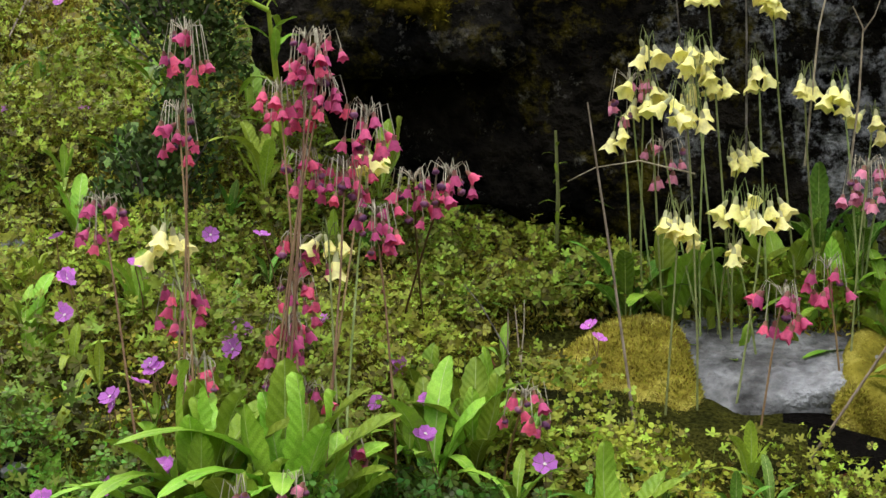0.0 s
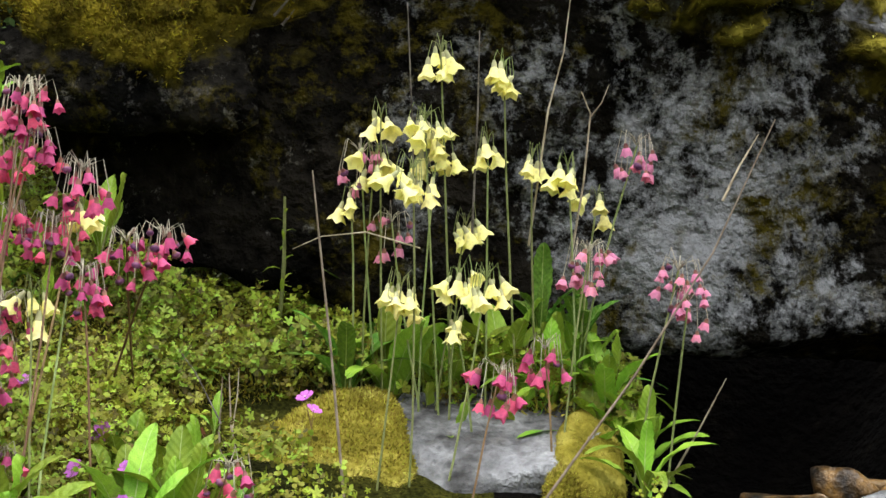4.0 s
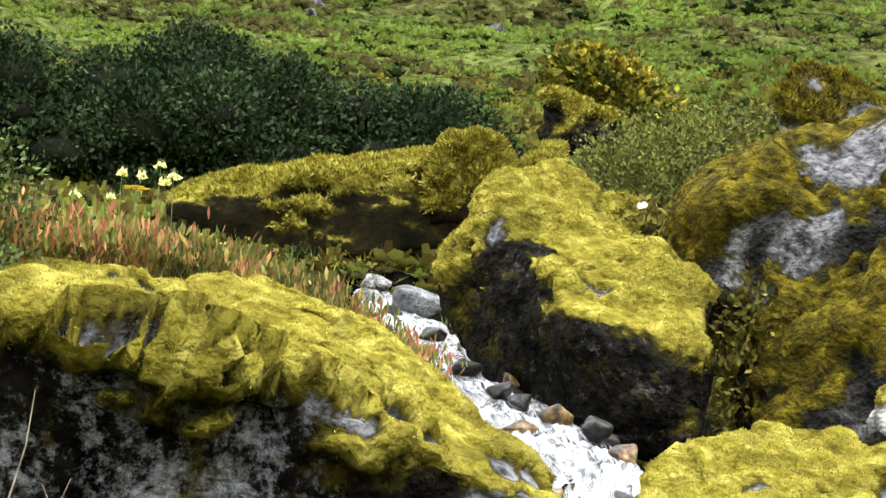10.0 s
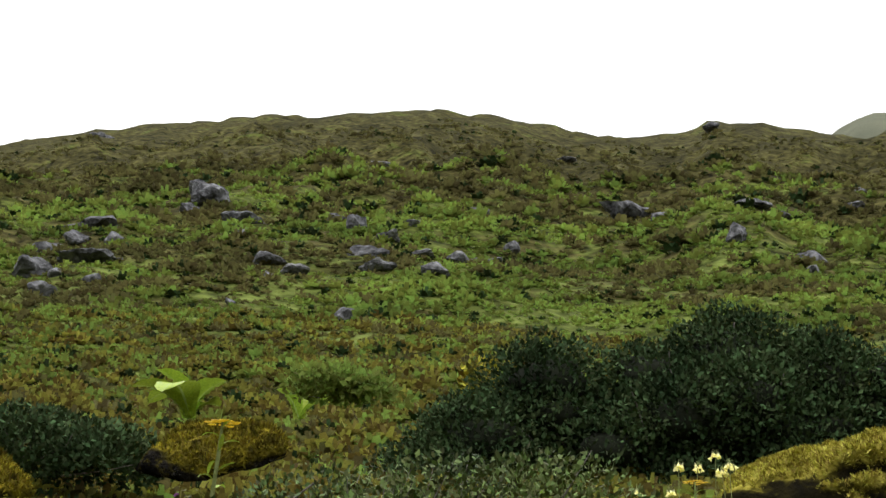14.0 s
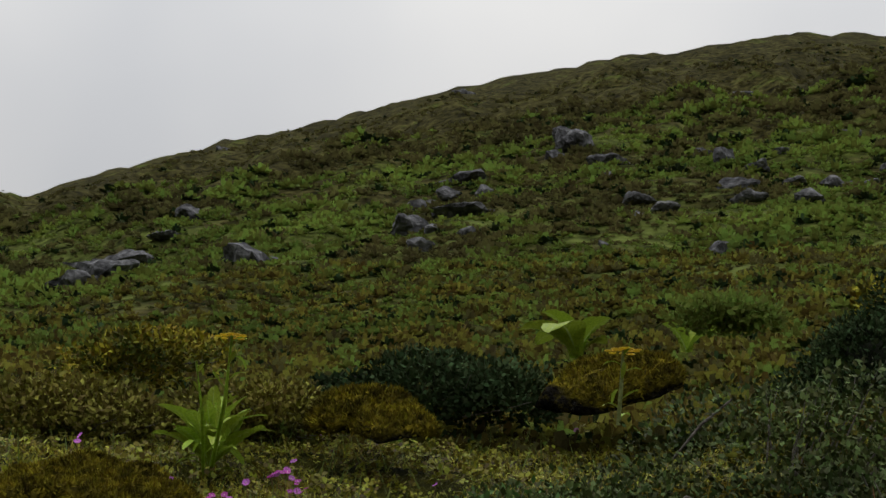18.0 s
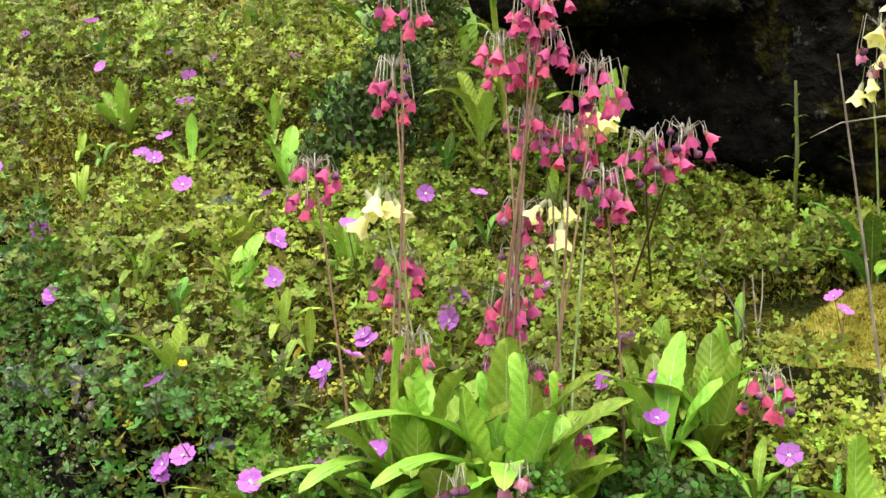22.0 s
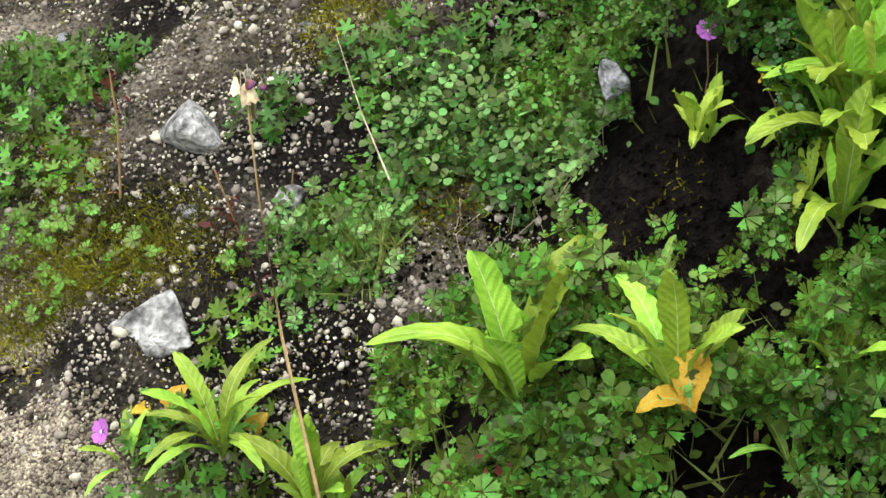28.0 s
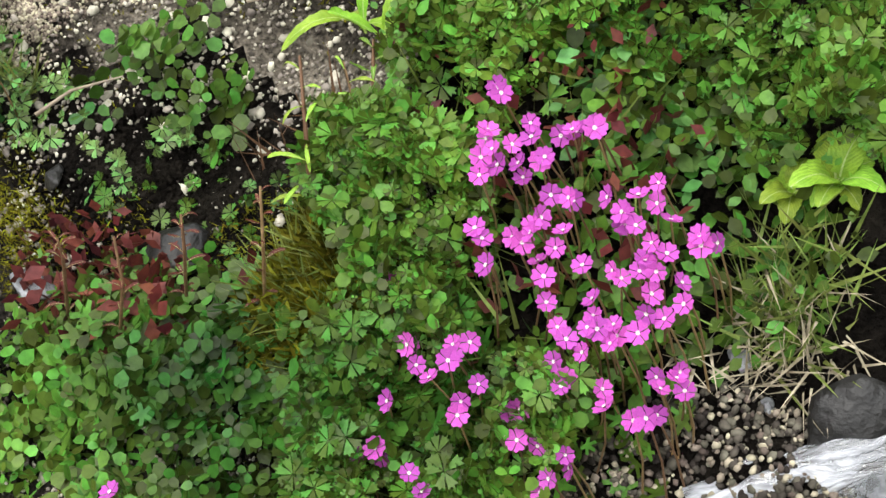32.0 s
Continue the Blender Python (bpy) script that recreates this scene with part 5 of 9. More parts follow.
shrub("olive_shrub", (-2.792, 5.391, 3.033), [((0, 0, 0), (0.3, 0.3, 0.12)), ((-0.25, 0, 0), (0.2, 0.3, 0.12))], "low olive heath shrub", n=7600, leaf=0.024, mat="shrub_olive", seed=10, twigs=14, core=False, shell=0.2, sink=0.6)
shrub("yellow_shrub", (-3.691, 5.95, 3.464), [((0, 0, 0), (0.35, 0.3, 0.09)), ((-0.2, 0, -0.06), (0.3, 0.3, 0.1))], "low heath shrub with yellow flowers", n=4750, leaf=0.027, mat="shrub_yellow", seed=11, twigs=12, core=False, shell=0.2, sink=0.6)
shrub("yellow_shrub", (-0.959, 9.727, 4.568), [((0, 0, 0), (0.12, 0.2, 0.16)), ((0.1, 0, -0.2), (0.3, 0.3, 0.2))], "shrub with yellow flower spikes", n=1800, leaf=0.045, mat="shrub_yellow", seed=12, twigs=10, core=False, shell=0.2, sink=0.6)
shrub("green_shrub", (-1.948, 9.832, 4.535), [((0, 0, 0), (0.3, 0.3, 0.12)), ((0.2, 0, -0.03), (0.25, 0.25, 0.1))], "small bright green shrub", n=2500, leaf=0.05, mat="hill_green", seed=13, twigs=10, core=False, shell=0.2, sink=0.6)

# sprawling small-leaved shrub on top of the large boulder
spray = [((0, 0, 0), (0.3, 0.22, 0.15)), ((0.22, 0.1, 0.05), (0.3, 0.25, 0.15)), ((-0.22, -0.12, -0.12), (0.2, 0.16, 0.12)), ((-0.36, -0.1, -0.2), (0.15, 0.14, 0.14)), ((0.4, 0.05, 0.05), (0.22, 0.22, 0.15)), ((0.25, -0.12, -0.1), (0.3, 0.16, 0.12)), ((0.1, -0.2, -0.1), (0.25, 0.1, 0.07))]
shrub("spreading_shrub", (-0.569, 2.884, 2.275), spray, "sprawling dark small-leaved shrub with grey twigs over the boulder", n=14400, leaf=0.0135, mat="shrub_fine", twigs=70, seed=21, lean=0.9, shell=0.35, core=False, pull=0.6)
shrub("spreading_shrub", (-0.908, 2.553, 2.017), [((0, 0, 0), (0.16, 0.12, 0.12)), ((-0.1, 0.05, 0.02), (0.12, 0.1, 0.1)), ((0.1, 0.05, 0.1), (0.15, 0.12, 0.09)), ((0.0, 0, -0.12), (0.12, 0.1, 0.1))],
      "dark small-leaved shrub hanging over the boulder's end", n=5760, leaf=0.0135, mat="shrub_fine", twigs=40, seed=22, lean=0.9, shell=0.3, core=False, pull=0.55)
shrub("spreading_shrub", (-0.56, 2.44, 1.985), [((0, 0, 0), (0.22, 0.1, 0.06)), ((0.2, 0.02, -0.02), (0.2, 0.1, 0.06)), ((-0.15, 0, 0.02), (0.16, 0.1, 0.07)), ((0.05, 0.1, 0.03), (0.25, 0.12, 0.06))],
      "trailing small-leaved twigs over brown moss", n=4320, leaf=0.0135, mat="shrub_fine", twigs=44, seed=23, lean=0.9, shell=0.3, core=False, pull=0.55)
shrub("spreading_shrub", (-0.29, 2.64, 2.124), [((0, 0, 0), (0.2, 0.12, 0.07)), ((0.18, 0.03, 0.0), (0.18, 0.12, 0.06)), ((-0.05, -0.05, -0.06), (0.15, 0.08, 0.05))],
      "trailing small-leaved twigs over the boulder's top", n=3240, leaf=0.0135, mat="shrub_fine", twigs=34, seed=24, lean=0.9, shell=0.3, core=False, pull=0.55)
shrub("spreading_shrub", (-0.43, 2.42, 1.945), [((0, 0, 0), (0.2, 0.1, 0.05)), ((0.18, 0.05, 0.04), (0.2, 0.12, 0.05)), ((-0.2, 0, -0.03), (0.16, 0.1, 0.05)), ((-0.3, 0.02, -0.1), (0.12, 0.08, 0.08))],
      "trailing small-leaved twigs hanging over brown moss", n=5400, leaf=0.0135, mat="shrub_fine", twigs=40, seed=25, lean=0.9, shell=0.25, core=False, pull=0.55)
for i, (p, lobes) in enumerate([
        ((-0.963, 2.439, 1.996), [((0, 0, 0), (0.1, 0.1, 0.13)), ((0.06, 0.03, 0.1), (0.12, 0.1, 0.1)), ((-0.06, 0, 0.06), (0.08, 0.08, 0.08))]),
        ((-0.916, 2.368, 1.833), [((0, 0, 0), (0.1, 0.08, 0.1)), ((0.03, 0, -0.1), (0.08, 0.08, 0.09)), ((-0.07, 0, -0.02), (0.07, 0.07, 0.08))]),
        ((-0.928, 2.268, 1.539), [((0, 0, 0), (0.1, 0.07, 0.09)), ((-0.05, 0, -0.07), (0.07, 0.06, 0.07)), ((0.05, 0, 0.08), (0.06, 0.06, 0.07))])]):
    shrub("trailing_shrub", p, lobes, "green small-leaved shrub trailing down beside the boulder", n=3024, leaf=0.0125, mat="shrub_green", twigs=26, seed=50 + i, lean=0.9, shell=0.15, core=False, pull=0.5)
for k, (a, b, c, r) in enumerate([
        ((-0.768, 2.62, 2.061), (-0.646, 2.604, 2.146), (-0.455, 2.632, 2.063), 0.0035), ((-0.545, 2.625, 2.141), (-0.472, 2.628, 2.072), (-0.374, 2.551, 1.986), 0.003),
        ((-0.599, 2.511, 2.009), (-0.527, 2.509, 1.975), (-0.45, 2.494, 1.95), 0.004), ((-0.422, 2.676, 2.135), (-0.331, 2.688, 2.124), (-0.252, 2.696, 2.112), 0.004),
        ((-0.69, 2.713, 2.232), (-0.639, 2.711, 2.29), (-0.583, 2.712, 2.333), 0.003), ((-0.462, 2.459, 1.806), (-0.469, 2.452, 1.865), (-0.456, 2.45, 1.902), 0.002),
        ((-0.47, 2.475, 1.815), (-0.472, 2.471, 1.847), (-0.469, 2.487, 1.884), 0.002), ((-0.407, 2.55, 1.97), (-0.413, 2.503, 1.937), (-0.419, 2.485, 1.914), 0.0018)]):
    tagged(part("bare_twig", tube("bare_twig", [a, b, c], [r * 0.8, r, r * 0.6], M["bark"], 5)), "bare grey twig of a sprawling shrub", "twig", "bare twigs")


# reddish heather along the back of the boulder
def heather():
    rng = np.random.default_rng(31)
    line = [(-0.291, 2.88, 2.188), (-0.068, 3.132, 2.335), (0.091, 3.333, 2.381), (0.273, 3.436, 2.37), (0.465, 3.482, 2.332), (0.613, 3.525, 2.287), (0.718, 3.423, 2.191), (0.765, 3.321, 2.131)]
    pos = []
    for k in range(17000):
        i = rng.integers(0, len(line) - 1)
        u = rng.random()
        a, b = np.array(line[i]), np.array(line[i + 1])
        p = a * (1 - u) + b * u
        fade = 1 - 0.6 * (i + u) / 7
        p = p + [rng.normal(0, 0.05), rng.normal(-0.06, 0.15) * fade, 0]
        p[2] -= 0.085 * fade + rng.random() * 0.05
        pos.append(p)
    pos = np.array(pos)
    v = [(-0.04, 0, 0), (0.04, 0, 0), (0.13, 0.05, 0.55), (0.0, 0, 1.0), (-0.13, -0.05, 0.55)]
    red = rng.random(len(pos)) < 0.3
    for pick, low, high, mat, words in ((~red, 0.010, 0.03, "heath_green", "olive green heath shoots on the boulder"), (red, 0.018, 0.036, "heather", "band of rusty red flowering heath spikes on the boulder")):
        at = pos[pick]
        tm = frames_of(at, np.tile([0, 0, 1.0], (len(at), 1)), rng.uniform(low, high, len(at)), rng, 0.25)
        tagged(part("heather", scatter("heather", v, [(0, 1, 2, 3, 4)], tm, M[mat])), words, "heather", kind="stuff")


heather()


# rough growth over the hill
def hill_cover():
    rng = np.random.default_rng(41)
    clump_v, clump_f = [], []
    for k in range(13):
        a, e = k * 2.4, 0.25 + 1.1 * (k / 13)
        d = np.array([math.cos(a) * math.cos(e), math.sin(a) * math.cos(e), math.sin(e)])
        c = d * rng.uniform(0.1, 0.35) * [1.6, 1.6, 0.5]
        u = np.array([-math.sin(a), math.cos(a), 0]) * rng.uniform(0.22, 0.42)
        tip = c + d * rng.uniform(0.5, 0.9)
        b = len(clump_v)
        clump_v += [tuple(c - u), tuple(c + u), tuple(tip + u * 0.5), tuple(tip - u * 0.5)]
        clump_f.append((b, b + 1, b + 2, b + 3))
    groups = {(kind, far): [] for kind in ("hill_green", "hill_brown", "hill_gold", "shrub") for far in (False, True)}
    for k in range(85000):
        r = 6.2 * (165 / 6.2) ** (rng.random() ** 0.75)
        a = rng.uniform(-42, 30)
        x, y = r * math.sin(radians(a)), r * math.cos(radians(a))
        z = land(x, y)
        f = smooth(40, 130, r)
        green = 1.3 * noise.fractal((x / 9, y / 9, 1.7), 0.7, 2.0, 5) + 0.26 - 1.5 * max(0, f - 0.3)
        if r < 18:
            kind = "hill_gold" if rng.random() < 0.7 else "hill_green" if rng.random() < 0.5 else "hill_brown"
        else:
            kind = "hill_green" if green > rng.normal(0, 0.22) and r < 105 else "hill_brown"
        if rng.random() < 0.08:
            kind = "shrub"
        elif 18 < r < 34 and rng.random() < 0.5:
            kind = "hill_gold"
        far = r > 22
        if r > 138:
            continue
        size = (0.0042 * r * (0.55 + 0.9 * max(0.0, 0.5 + noise.noise((x / 3.5, y / 3.5, 9.1)))) if far else 0.06 + 0.0025 * r) * rng.uniform(0.3, 1.0) ** 1.5 * 1.5
        groups[kind, far].append((x, y, z, size * (0.4 if r > 105 else 1.0)))
    words = {"hill_gold": "ochre heath and grass at the foot of the hill", "hill_green": "bright green low growth covering the hillside", "hill_brown": "brownish heath covering the hillside", "shrub": "scattered dark bushes on the hillside"}
    for (kind, far), items in groups.items():
        if not items:
            continue
        it = np.array(items)
        n = len(it)
        tm = frames_of(it[:, :3] - [0, 0, 0.0], np.tile([0, 0, 1.0], (n, 1)), it[:, 3], rng, 0.12, rng.uniform(0.6, 1.2, n))
        me = scatter("hill_growth", clump_v, clump_f, tm, M[kind])
        tagged(part("hill_growth", me), words[kind], "vegetation", kind="stuff")


hill_cover()


def hill_rock(p, w, h, seed):
    rng = random.Random(seed)
    p = Vector((p[0], p[1], land(p[0], p[1]) + 0.2 * h))
    cs = []
    for k in range(11):
        v = Vector((rng.gauss(0, 1), rng.gauss(0, 1), rng.gauss(0, 1))).normalized() * rng.uniform(0.75, 1.15)
        cs.append(Vector((v.x * w / 2, v.y * w / 2, v.z * h / 2)))
    bm = hull_mesh(cs, w * 0.14, w * 0.06, seed, 1)
    ob = part("hillside_rock", bm_mesh("hillside_rock", bm, M["rock_far"], False), at=Matrix.Translation(p - Vector((0, 0, h * 0.02))))
    tagged(ob, "weathered grey rock outcrop on the green hillside", "rock", "hillside rocks")


for i, (p, w, h) in enumerate([
        ((-19.71, 68.45, 29.39), 2.03, 1.36), ((-19.94, 67.01, 28.40), 1.06, 0.58), ((-11.16, 60.42, 24.90), 1.17, 0.79), ((-12.22, 61.57, 25.52), 0.81, 0.72), ((-8.60, 48.25, 19.30), 1.48, 0.67), ((-7.46, 44.82, 17.62), 1.03, 0.41),
        ((-5.42, 42.29, 16.42), 0.88, 0.45), ((-9.04, 56.75, 23.07), 0.96, 0.39), ((-7.36, 53.34, 21.06), 1.02, 0.28), ((-6.03, 53.25, 20.77), 1.01, 0.44), ((-5.17, 54.81, 21.21), 1.25, 0.62), ((-4.51, 58.34, 23.03), 0.88, 0.44),
        ((-0.45, 74.35, 30.46), 2.54, 0.96), ((1.45, 72.66, 29.68), 0.99, 0.61), ((3.99, 56.17, 22.53), 1.17, 0.73), ((-15.80, 40.11, 15.95), 0.71, 0.32), ((-14.01, 34.92, 13.65), 0.73, 0.39), ((-14.37, 39.27, 15.41), 0.78, 0.34),
        ((-21.91, 57.66, 23.57), 1.16, 0.56), ((-20.23, 57.52, 23.40), 1.01, 0.46), ((-9.14, 37.83, 14.98), 0.35, 0.23), ((6.98, 67.97, 27.93), 1.04, 0.47), ((11.99, 80.81, 33.29), 1.24, 0.50), ((5.98, 50.35, 19.12), 0.95, 0.46),
        ((-8.82, 61.14, 25.30), 0.70, 0.28), ((-7.02, 69.98, 29.02), 1.07, 0.48), ((-9.09, 33.97, 13.00), 0.29, 0.21), ((5.57, 68.66, 28.76), 1.58, 0.53), ((-13.15, 50.45, 20.89), 0.67, 0.32), ((-6.37, 34.54, 12.85), 0.53, 0.26)]):
    hill_rock(p, w * 1.2, h * 1.4, 300 + i)
for i, (p, w, h) in enumerate([
        ((12.65, 85.496, 35.361), 2.0, 0.7), ((10.592, 44.226, 17.001), 1.5, 0.8), ((6.289, 53.569, 20.644), 1.8, 0.7), ((-10.935, 45.166, 17.691), 1.4, 0.6), ((-8.728, 38.657, 14.874), 1.2, 0.4), ((-5.887, 32.145, 12.128), 1.0, 0.5), ((8.187, 137.956, 63.146), 2.6, 1.2),
        ((-12.263, 94.617, 41.688), 2.0, 0.6), ((18.276, 100.199, 43.042), 2.8, 0.8), ((-17.941, 106.281, 47.849), 2.6, 0.7), ((-15.976, 60.568, 24.796), 2.4, 0.8), ((-4.86, 116.436, 51.343), 2.0, 0.5),
        ((-20.214, 36.408, 14.115), 2.8, 1.2), ((-31.593, 54.295, 21.771), 2.0, 0.9), ((-16.364, 40.465, 15.742), 1.6, 0.8), ((-16.168, 44.113, 17.314), 2.2, 0.7), ((-19.115, 48.276, 19.122), 1.6, 0.6), ((-20.567, 31.18, 12.05), 2.0, 0.8), ((-19.464, 37.536, 14.545), 1.8, 0.6),
        ((-47.267, 86.934, 37.154), 2.8, 1.1), ((-22.446, 61.226, 25.155), 3.6, 0.6), ((-20.259, 29.611, 11.453), 1.6, 0.7), ((-25.912, 40.75, 15.875), 2.4, 0.7), ((-69.904, 124.578, 55.547), 2.2, 0.8), ((-46.772, 87.277, 37.338), 2.8, 0.7), ((-50.131, 136.013, 63.318), 2.8, 1.0), ((-30.559, 50.287, 19.963), 1.6, 0.5)]):
    hill_rock(p, w, h, 340 + i)

# ---- plant parts ----
def bell_mesh(name, petal, calyx, length=0.017, mouth=0.0095, seed=0):
    """A hanging bell flower, mouth down, hung at the origin."""
    segs, prof = 10, [(0.0016, 0.0), (0.0030, -0.16), (0.0034, -0.36), (0.0050, -0.42), (0.0066, -0.68), (mouth, -1.0)]
    verts, faces, mats = [], [], []
    for j, (r, z) in enumerate(prof):
        for k in range(segs):
            a = 2 * math.pi * k / segs
            rr, zz = r, z * length
            if j == len(prof) - 1:
                rr, zz = r * (1.1 if k % 2 else 0.88), zz * (1.06 if k % 2 else 0.9)
            verts.append((rr * math.cos(a), rr * math.sin(a), zz))
    for j in range(len(prof) - 1):
        for k in range(segs):
            q = (k + 1) % segs
            faces.append((j * segs + k, j * segs + q, (j + 1) * segs + q, (j + 1) * segs + k))
            mats.append(1 if j < 2 else 0)
    me = mesh_fast(name, verts, faces, [petal, calyx], True)
    me.polygons.foreach_set("material_index", np.array(mats, dtype=np.int32))
    return me


M["withered"] = leafy("withered", (0.5, 0.36, 0.2), (0.75, 0.66, 0.42), vary=0.4, rough=0.7)
BELL = {"withered": bell_mesh("bell", M["withered"], M["withered"], 0.02, 0.009), "pink": bell_mesh("bell", M["pink"], M["calyx"], 0.021, 0.0098), "yellow": bell_mesh("bell", M["yellow"], M["calyx_pale"], 0.027, 0.0128),
        "pale": bell_mesh("bell", M["pink_pale"], M["calyx"], 0.017, 0.0085), "bud": bell_mesh("bud", M["bud"], M["calyx"], 0.012, 0.0026)}


def primula(head, foot, kind, n, seed, wide=0.036, drop=0.045, bow=0.0, buds=0.18, size=1.0):
    """A primula stem: stalk, arching flower stalks and hanging bells, one object each."""
    rng = random.Random(seed)
    foot = Vector(foot) + Vector((rng.uniform(-0.035, 0.035), rng.uniform(-0.03, 0.03), 0))
    words = {"pink": "crimson-pink nodding primula on a tall reddish stalk", "yellow": "pale yellow nodding primula on a tall green stalk", "pale": "light pink nodding primula on a thin stalk", "withered": "withered cream and pale brown primula head"}[kind]
    base = new("primula")
    base.location = foot
    tagged(base, words, "flower", {"pink": "pink primulas", "yellow": "yellow primulas", "pale": "fading primulas", "withered": "fading primulas"}[kind])
    h = Vector(head) - Vector(foot)
    side = Vector((rng.uniform(-1, 1), rng.uniform(-1, 1), 0)) * (0.03 + bow) * h.length
    stem = M["stem_green" if kind == "yellow" else "stem_green" if kind == "pale" else "stem_red"]
    part("stalk", tube("stalk", [(0, 0, -0.02), h * 0.33 + side * 0.6, h * 0.7 + side * 0.5, h], [0.0017, 0.0016, 0.0014, 0.0012], stem, 6), base)
    lines = []
    for i in range(n):
        a = i * 2.39996 + rng.uniform(-0.5, 0.5)
        u = (i + 0.5) / n
        r = wide * (0.25 + 0.75 * math.sqrt(u)) * rng.uniform(0.8, 1.15) * size
        z = (0.012 - drop * rng.random() * (0.35 + 0.65 * (1 - u * 0.4))) * size
        end = h + Vector((math.cos(a) * r, math.sin(a) * r, z))
        mid = h + Vector((math.cos(a) * r * 0.75, math.sin(a) * r * 0.75, max(z, 0) + rng.uniform(0.012, 0.024) * size))
        low = h + Vector((math.cos(a) * r * 0.3, math.sin(a) * r * 0.3, (0.012 + 0.3 * max(z, 0)) * size))
        lines.append(([h, low, mid, end + Vector((0, 0, 0.004)), end], [0.0008, 0.0007, 0.0006, 0.0006, 0.0008]))
        k = "bud" if rng.random() < buds else kind
        m = Matrix.Translation(end) @ Euler((rng.gauss(0, 0.3), rng.gauss(0, 0.3), rng.uniform(0, 6))).to_matrix().to_4x4() @ Matrix.Scale(rng.uniform(0.85, 1.2) * size, 4)
        part("bud" if k == "bud" else "bell", BELL[k], base, at=m)
    tagged(part("flower_stalk", tubes("flower_stalk", lines, M["stem_grey" if kind != "yellow" else "stem_green"]), base), kind="stuff")
    return base


def leaf_mesh(name, mat, width=0.28, bend=0.5, tooth=0.08, neck=0.14, segs=18, seed=0, rib=0.035):
    """A long leaf of unit length along z: two crinkled halves folded at a pale midrib, bending towards +y."""
    rng = random.Random(seed)
    verts, faces, mats = [], [], []
    for j in range(segs + 1):
        u = 1 - (1 - j / segs) ** 1.35
        w = width * 0.5 * (neck + (1 - neck) * smooth(0.0, 0.62, u)) * math.sqrt(max(0.0, 1 - max(0, (u - 0.66) / 0.34) ** 2))
        a = bend * u * u
        y, z = math.sin(a) * u, math.cos(a) * u
        wave = 0.03 * math.sin(u * 11 + seed) * u
        k = width * rib * (1.25 - u)
        t = 1 + tooth * (1 if j % 2 else -1) + rng.uniform(-0.05, 0.05)
        fold, crimp = rng.uniform(0.28, 0.5), 0.05 * width * (1 if j % 2 else -1)
        verts += [(-w * t - k, y - w * fold + wave, z), (-w * 0.55 - k, y - w * 0.16 + crimp + wave * 0.5, z), (-k, y, z), (k, y, z), (w * 0.55 + k, y - w * 0.16 + crimp - wave * 0.5, z), (w * t + k, y - w * fold - wave, z)]
    for j in range(segs):
        b = j * 6
        for k in range(5):
            faces.append((b + k, b + k + 1, b + k + 7, b + k + 6))
            mats.append(1 if k == 2 else 0)
    me = mesh_fast(name, verts, faces, [mat, M["rib"]], True)
    me.polygons.foreach_set("material_index", np.array(mats, dtype=np.int32))
    return me


LEAF = {}
for key, mt in (("leaf_big", M["leaf_big"]), ("leaf_dark", M["leaf_dark"]), ("leaf_yellow", M["leaf_yellow"]), ("leaf_lime", M["leaf_lime"]), ("leaf_red", M["leaf_red"])):
    LEAF[key] = [leaf_mesh("leaf", mt, 0.21, 0.3, 0.05, seed=1), leaf_mesh("leaf", mt, 0.19, 0.55, 0.06, seed=2), leaf_mesh("leaf", mt, 0.22, 0.12, 0.05, seed=3), leaf_mesh("leaf", mt, 0.19, 0.8, 0.06, seed=8), leaf_mesh("leaf", mt, 0.2, -0.15, 0.05, seed=9)]
    LEAF[key + "_narrow"] = [leaf_mesh("leaf", mt, 0.15, 0.4, 0.05, seed=4), leaf_mesh("leaf", mt, 0.125, 0.7, 0.05, seed=5)]
    LEAF[key + "_round"] = [leaf_mesh("leaf", mt, 0.62, 0.4, 0.05, neck=0.3, seed=6), leaf_mesh("leaf", mt, 0.55, 0.8, 0.05, neck=0.3, seed=7)]


def rosette(p, n, length, key, seed, spread=0.75, label="rosette of long bright green toothed leaves", name="leaf_rosette", group="leaf rosettes", old=0.0, face=None):
    """A basal rosette: every leaf a part of its own."""
    rng = random.Random(seed)
    base = new(name)
    base.location = p
    tagged(base, label, "plant", group)
    for i in range(n):
        u = (i + 0.5) / n
        a = i * 2.39996 + rng.uniform(-0.35, 0.35)
        tilt = (0.08 + 0.8 * spread * u) * rng.uniform(0.8, 1.2)
        s = length * (1 - 0.25 * u) * rng.uniform(0.75, 1.12)
        k = key
        if rng.random() < old:
            k = "leaf_yellow" + ("_narrow" if "narrow" in key else "")
        m = Euler((0, 0, a)).to_matrix().to_4x4() @ Euler((-tilt, 0, 0)).to_matrix().to_4x4() @ Matrix.Translation((0, 0.004, -0.01)) @ Matrix.Scale(s, 4)
        part("leaf", LEAF[k][rng.randrange(len(LEAF[k]))], base, at=m)
    return base


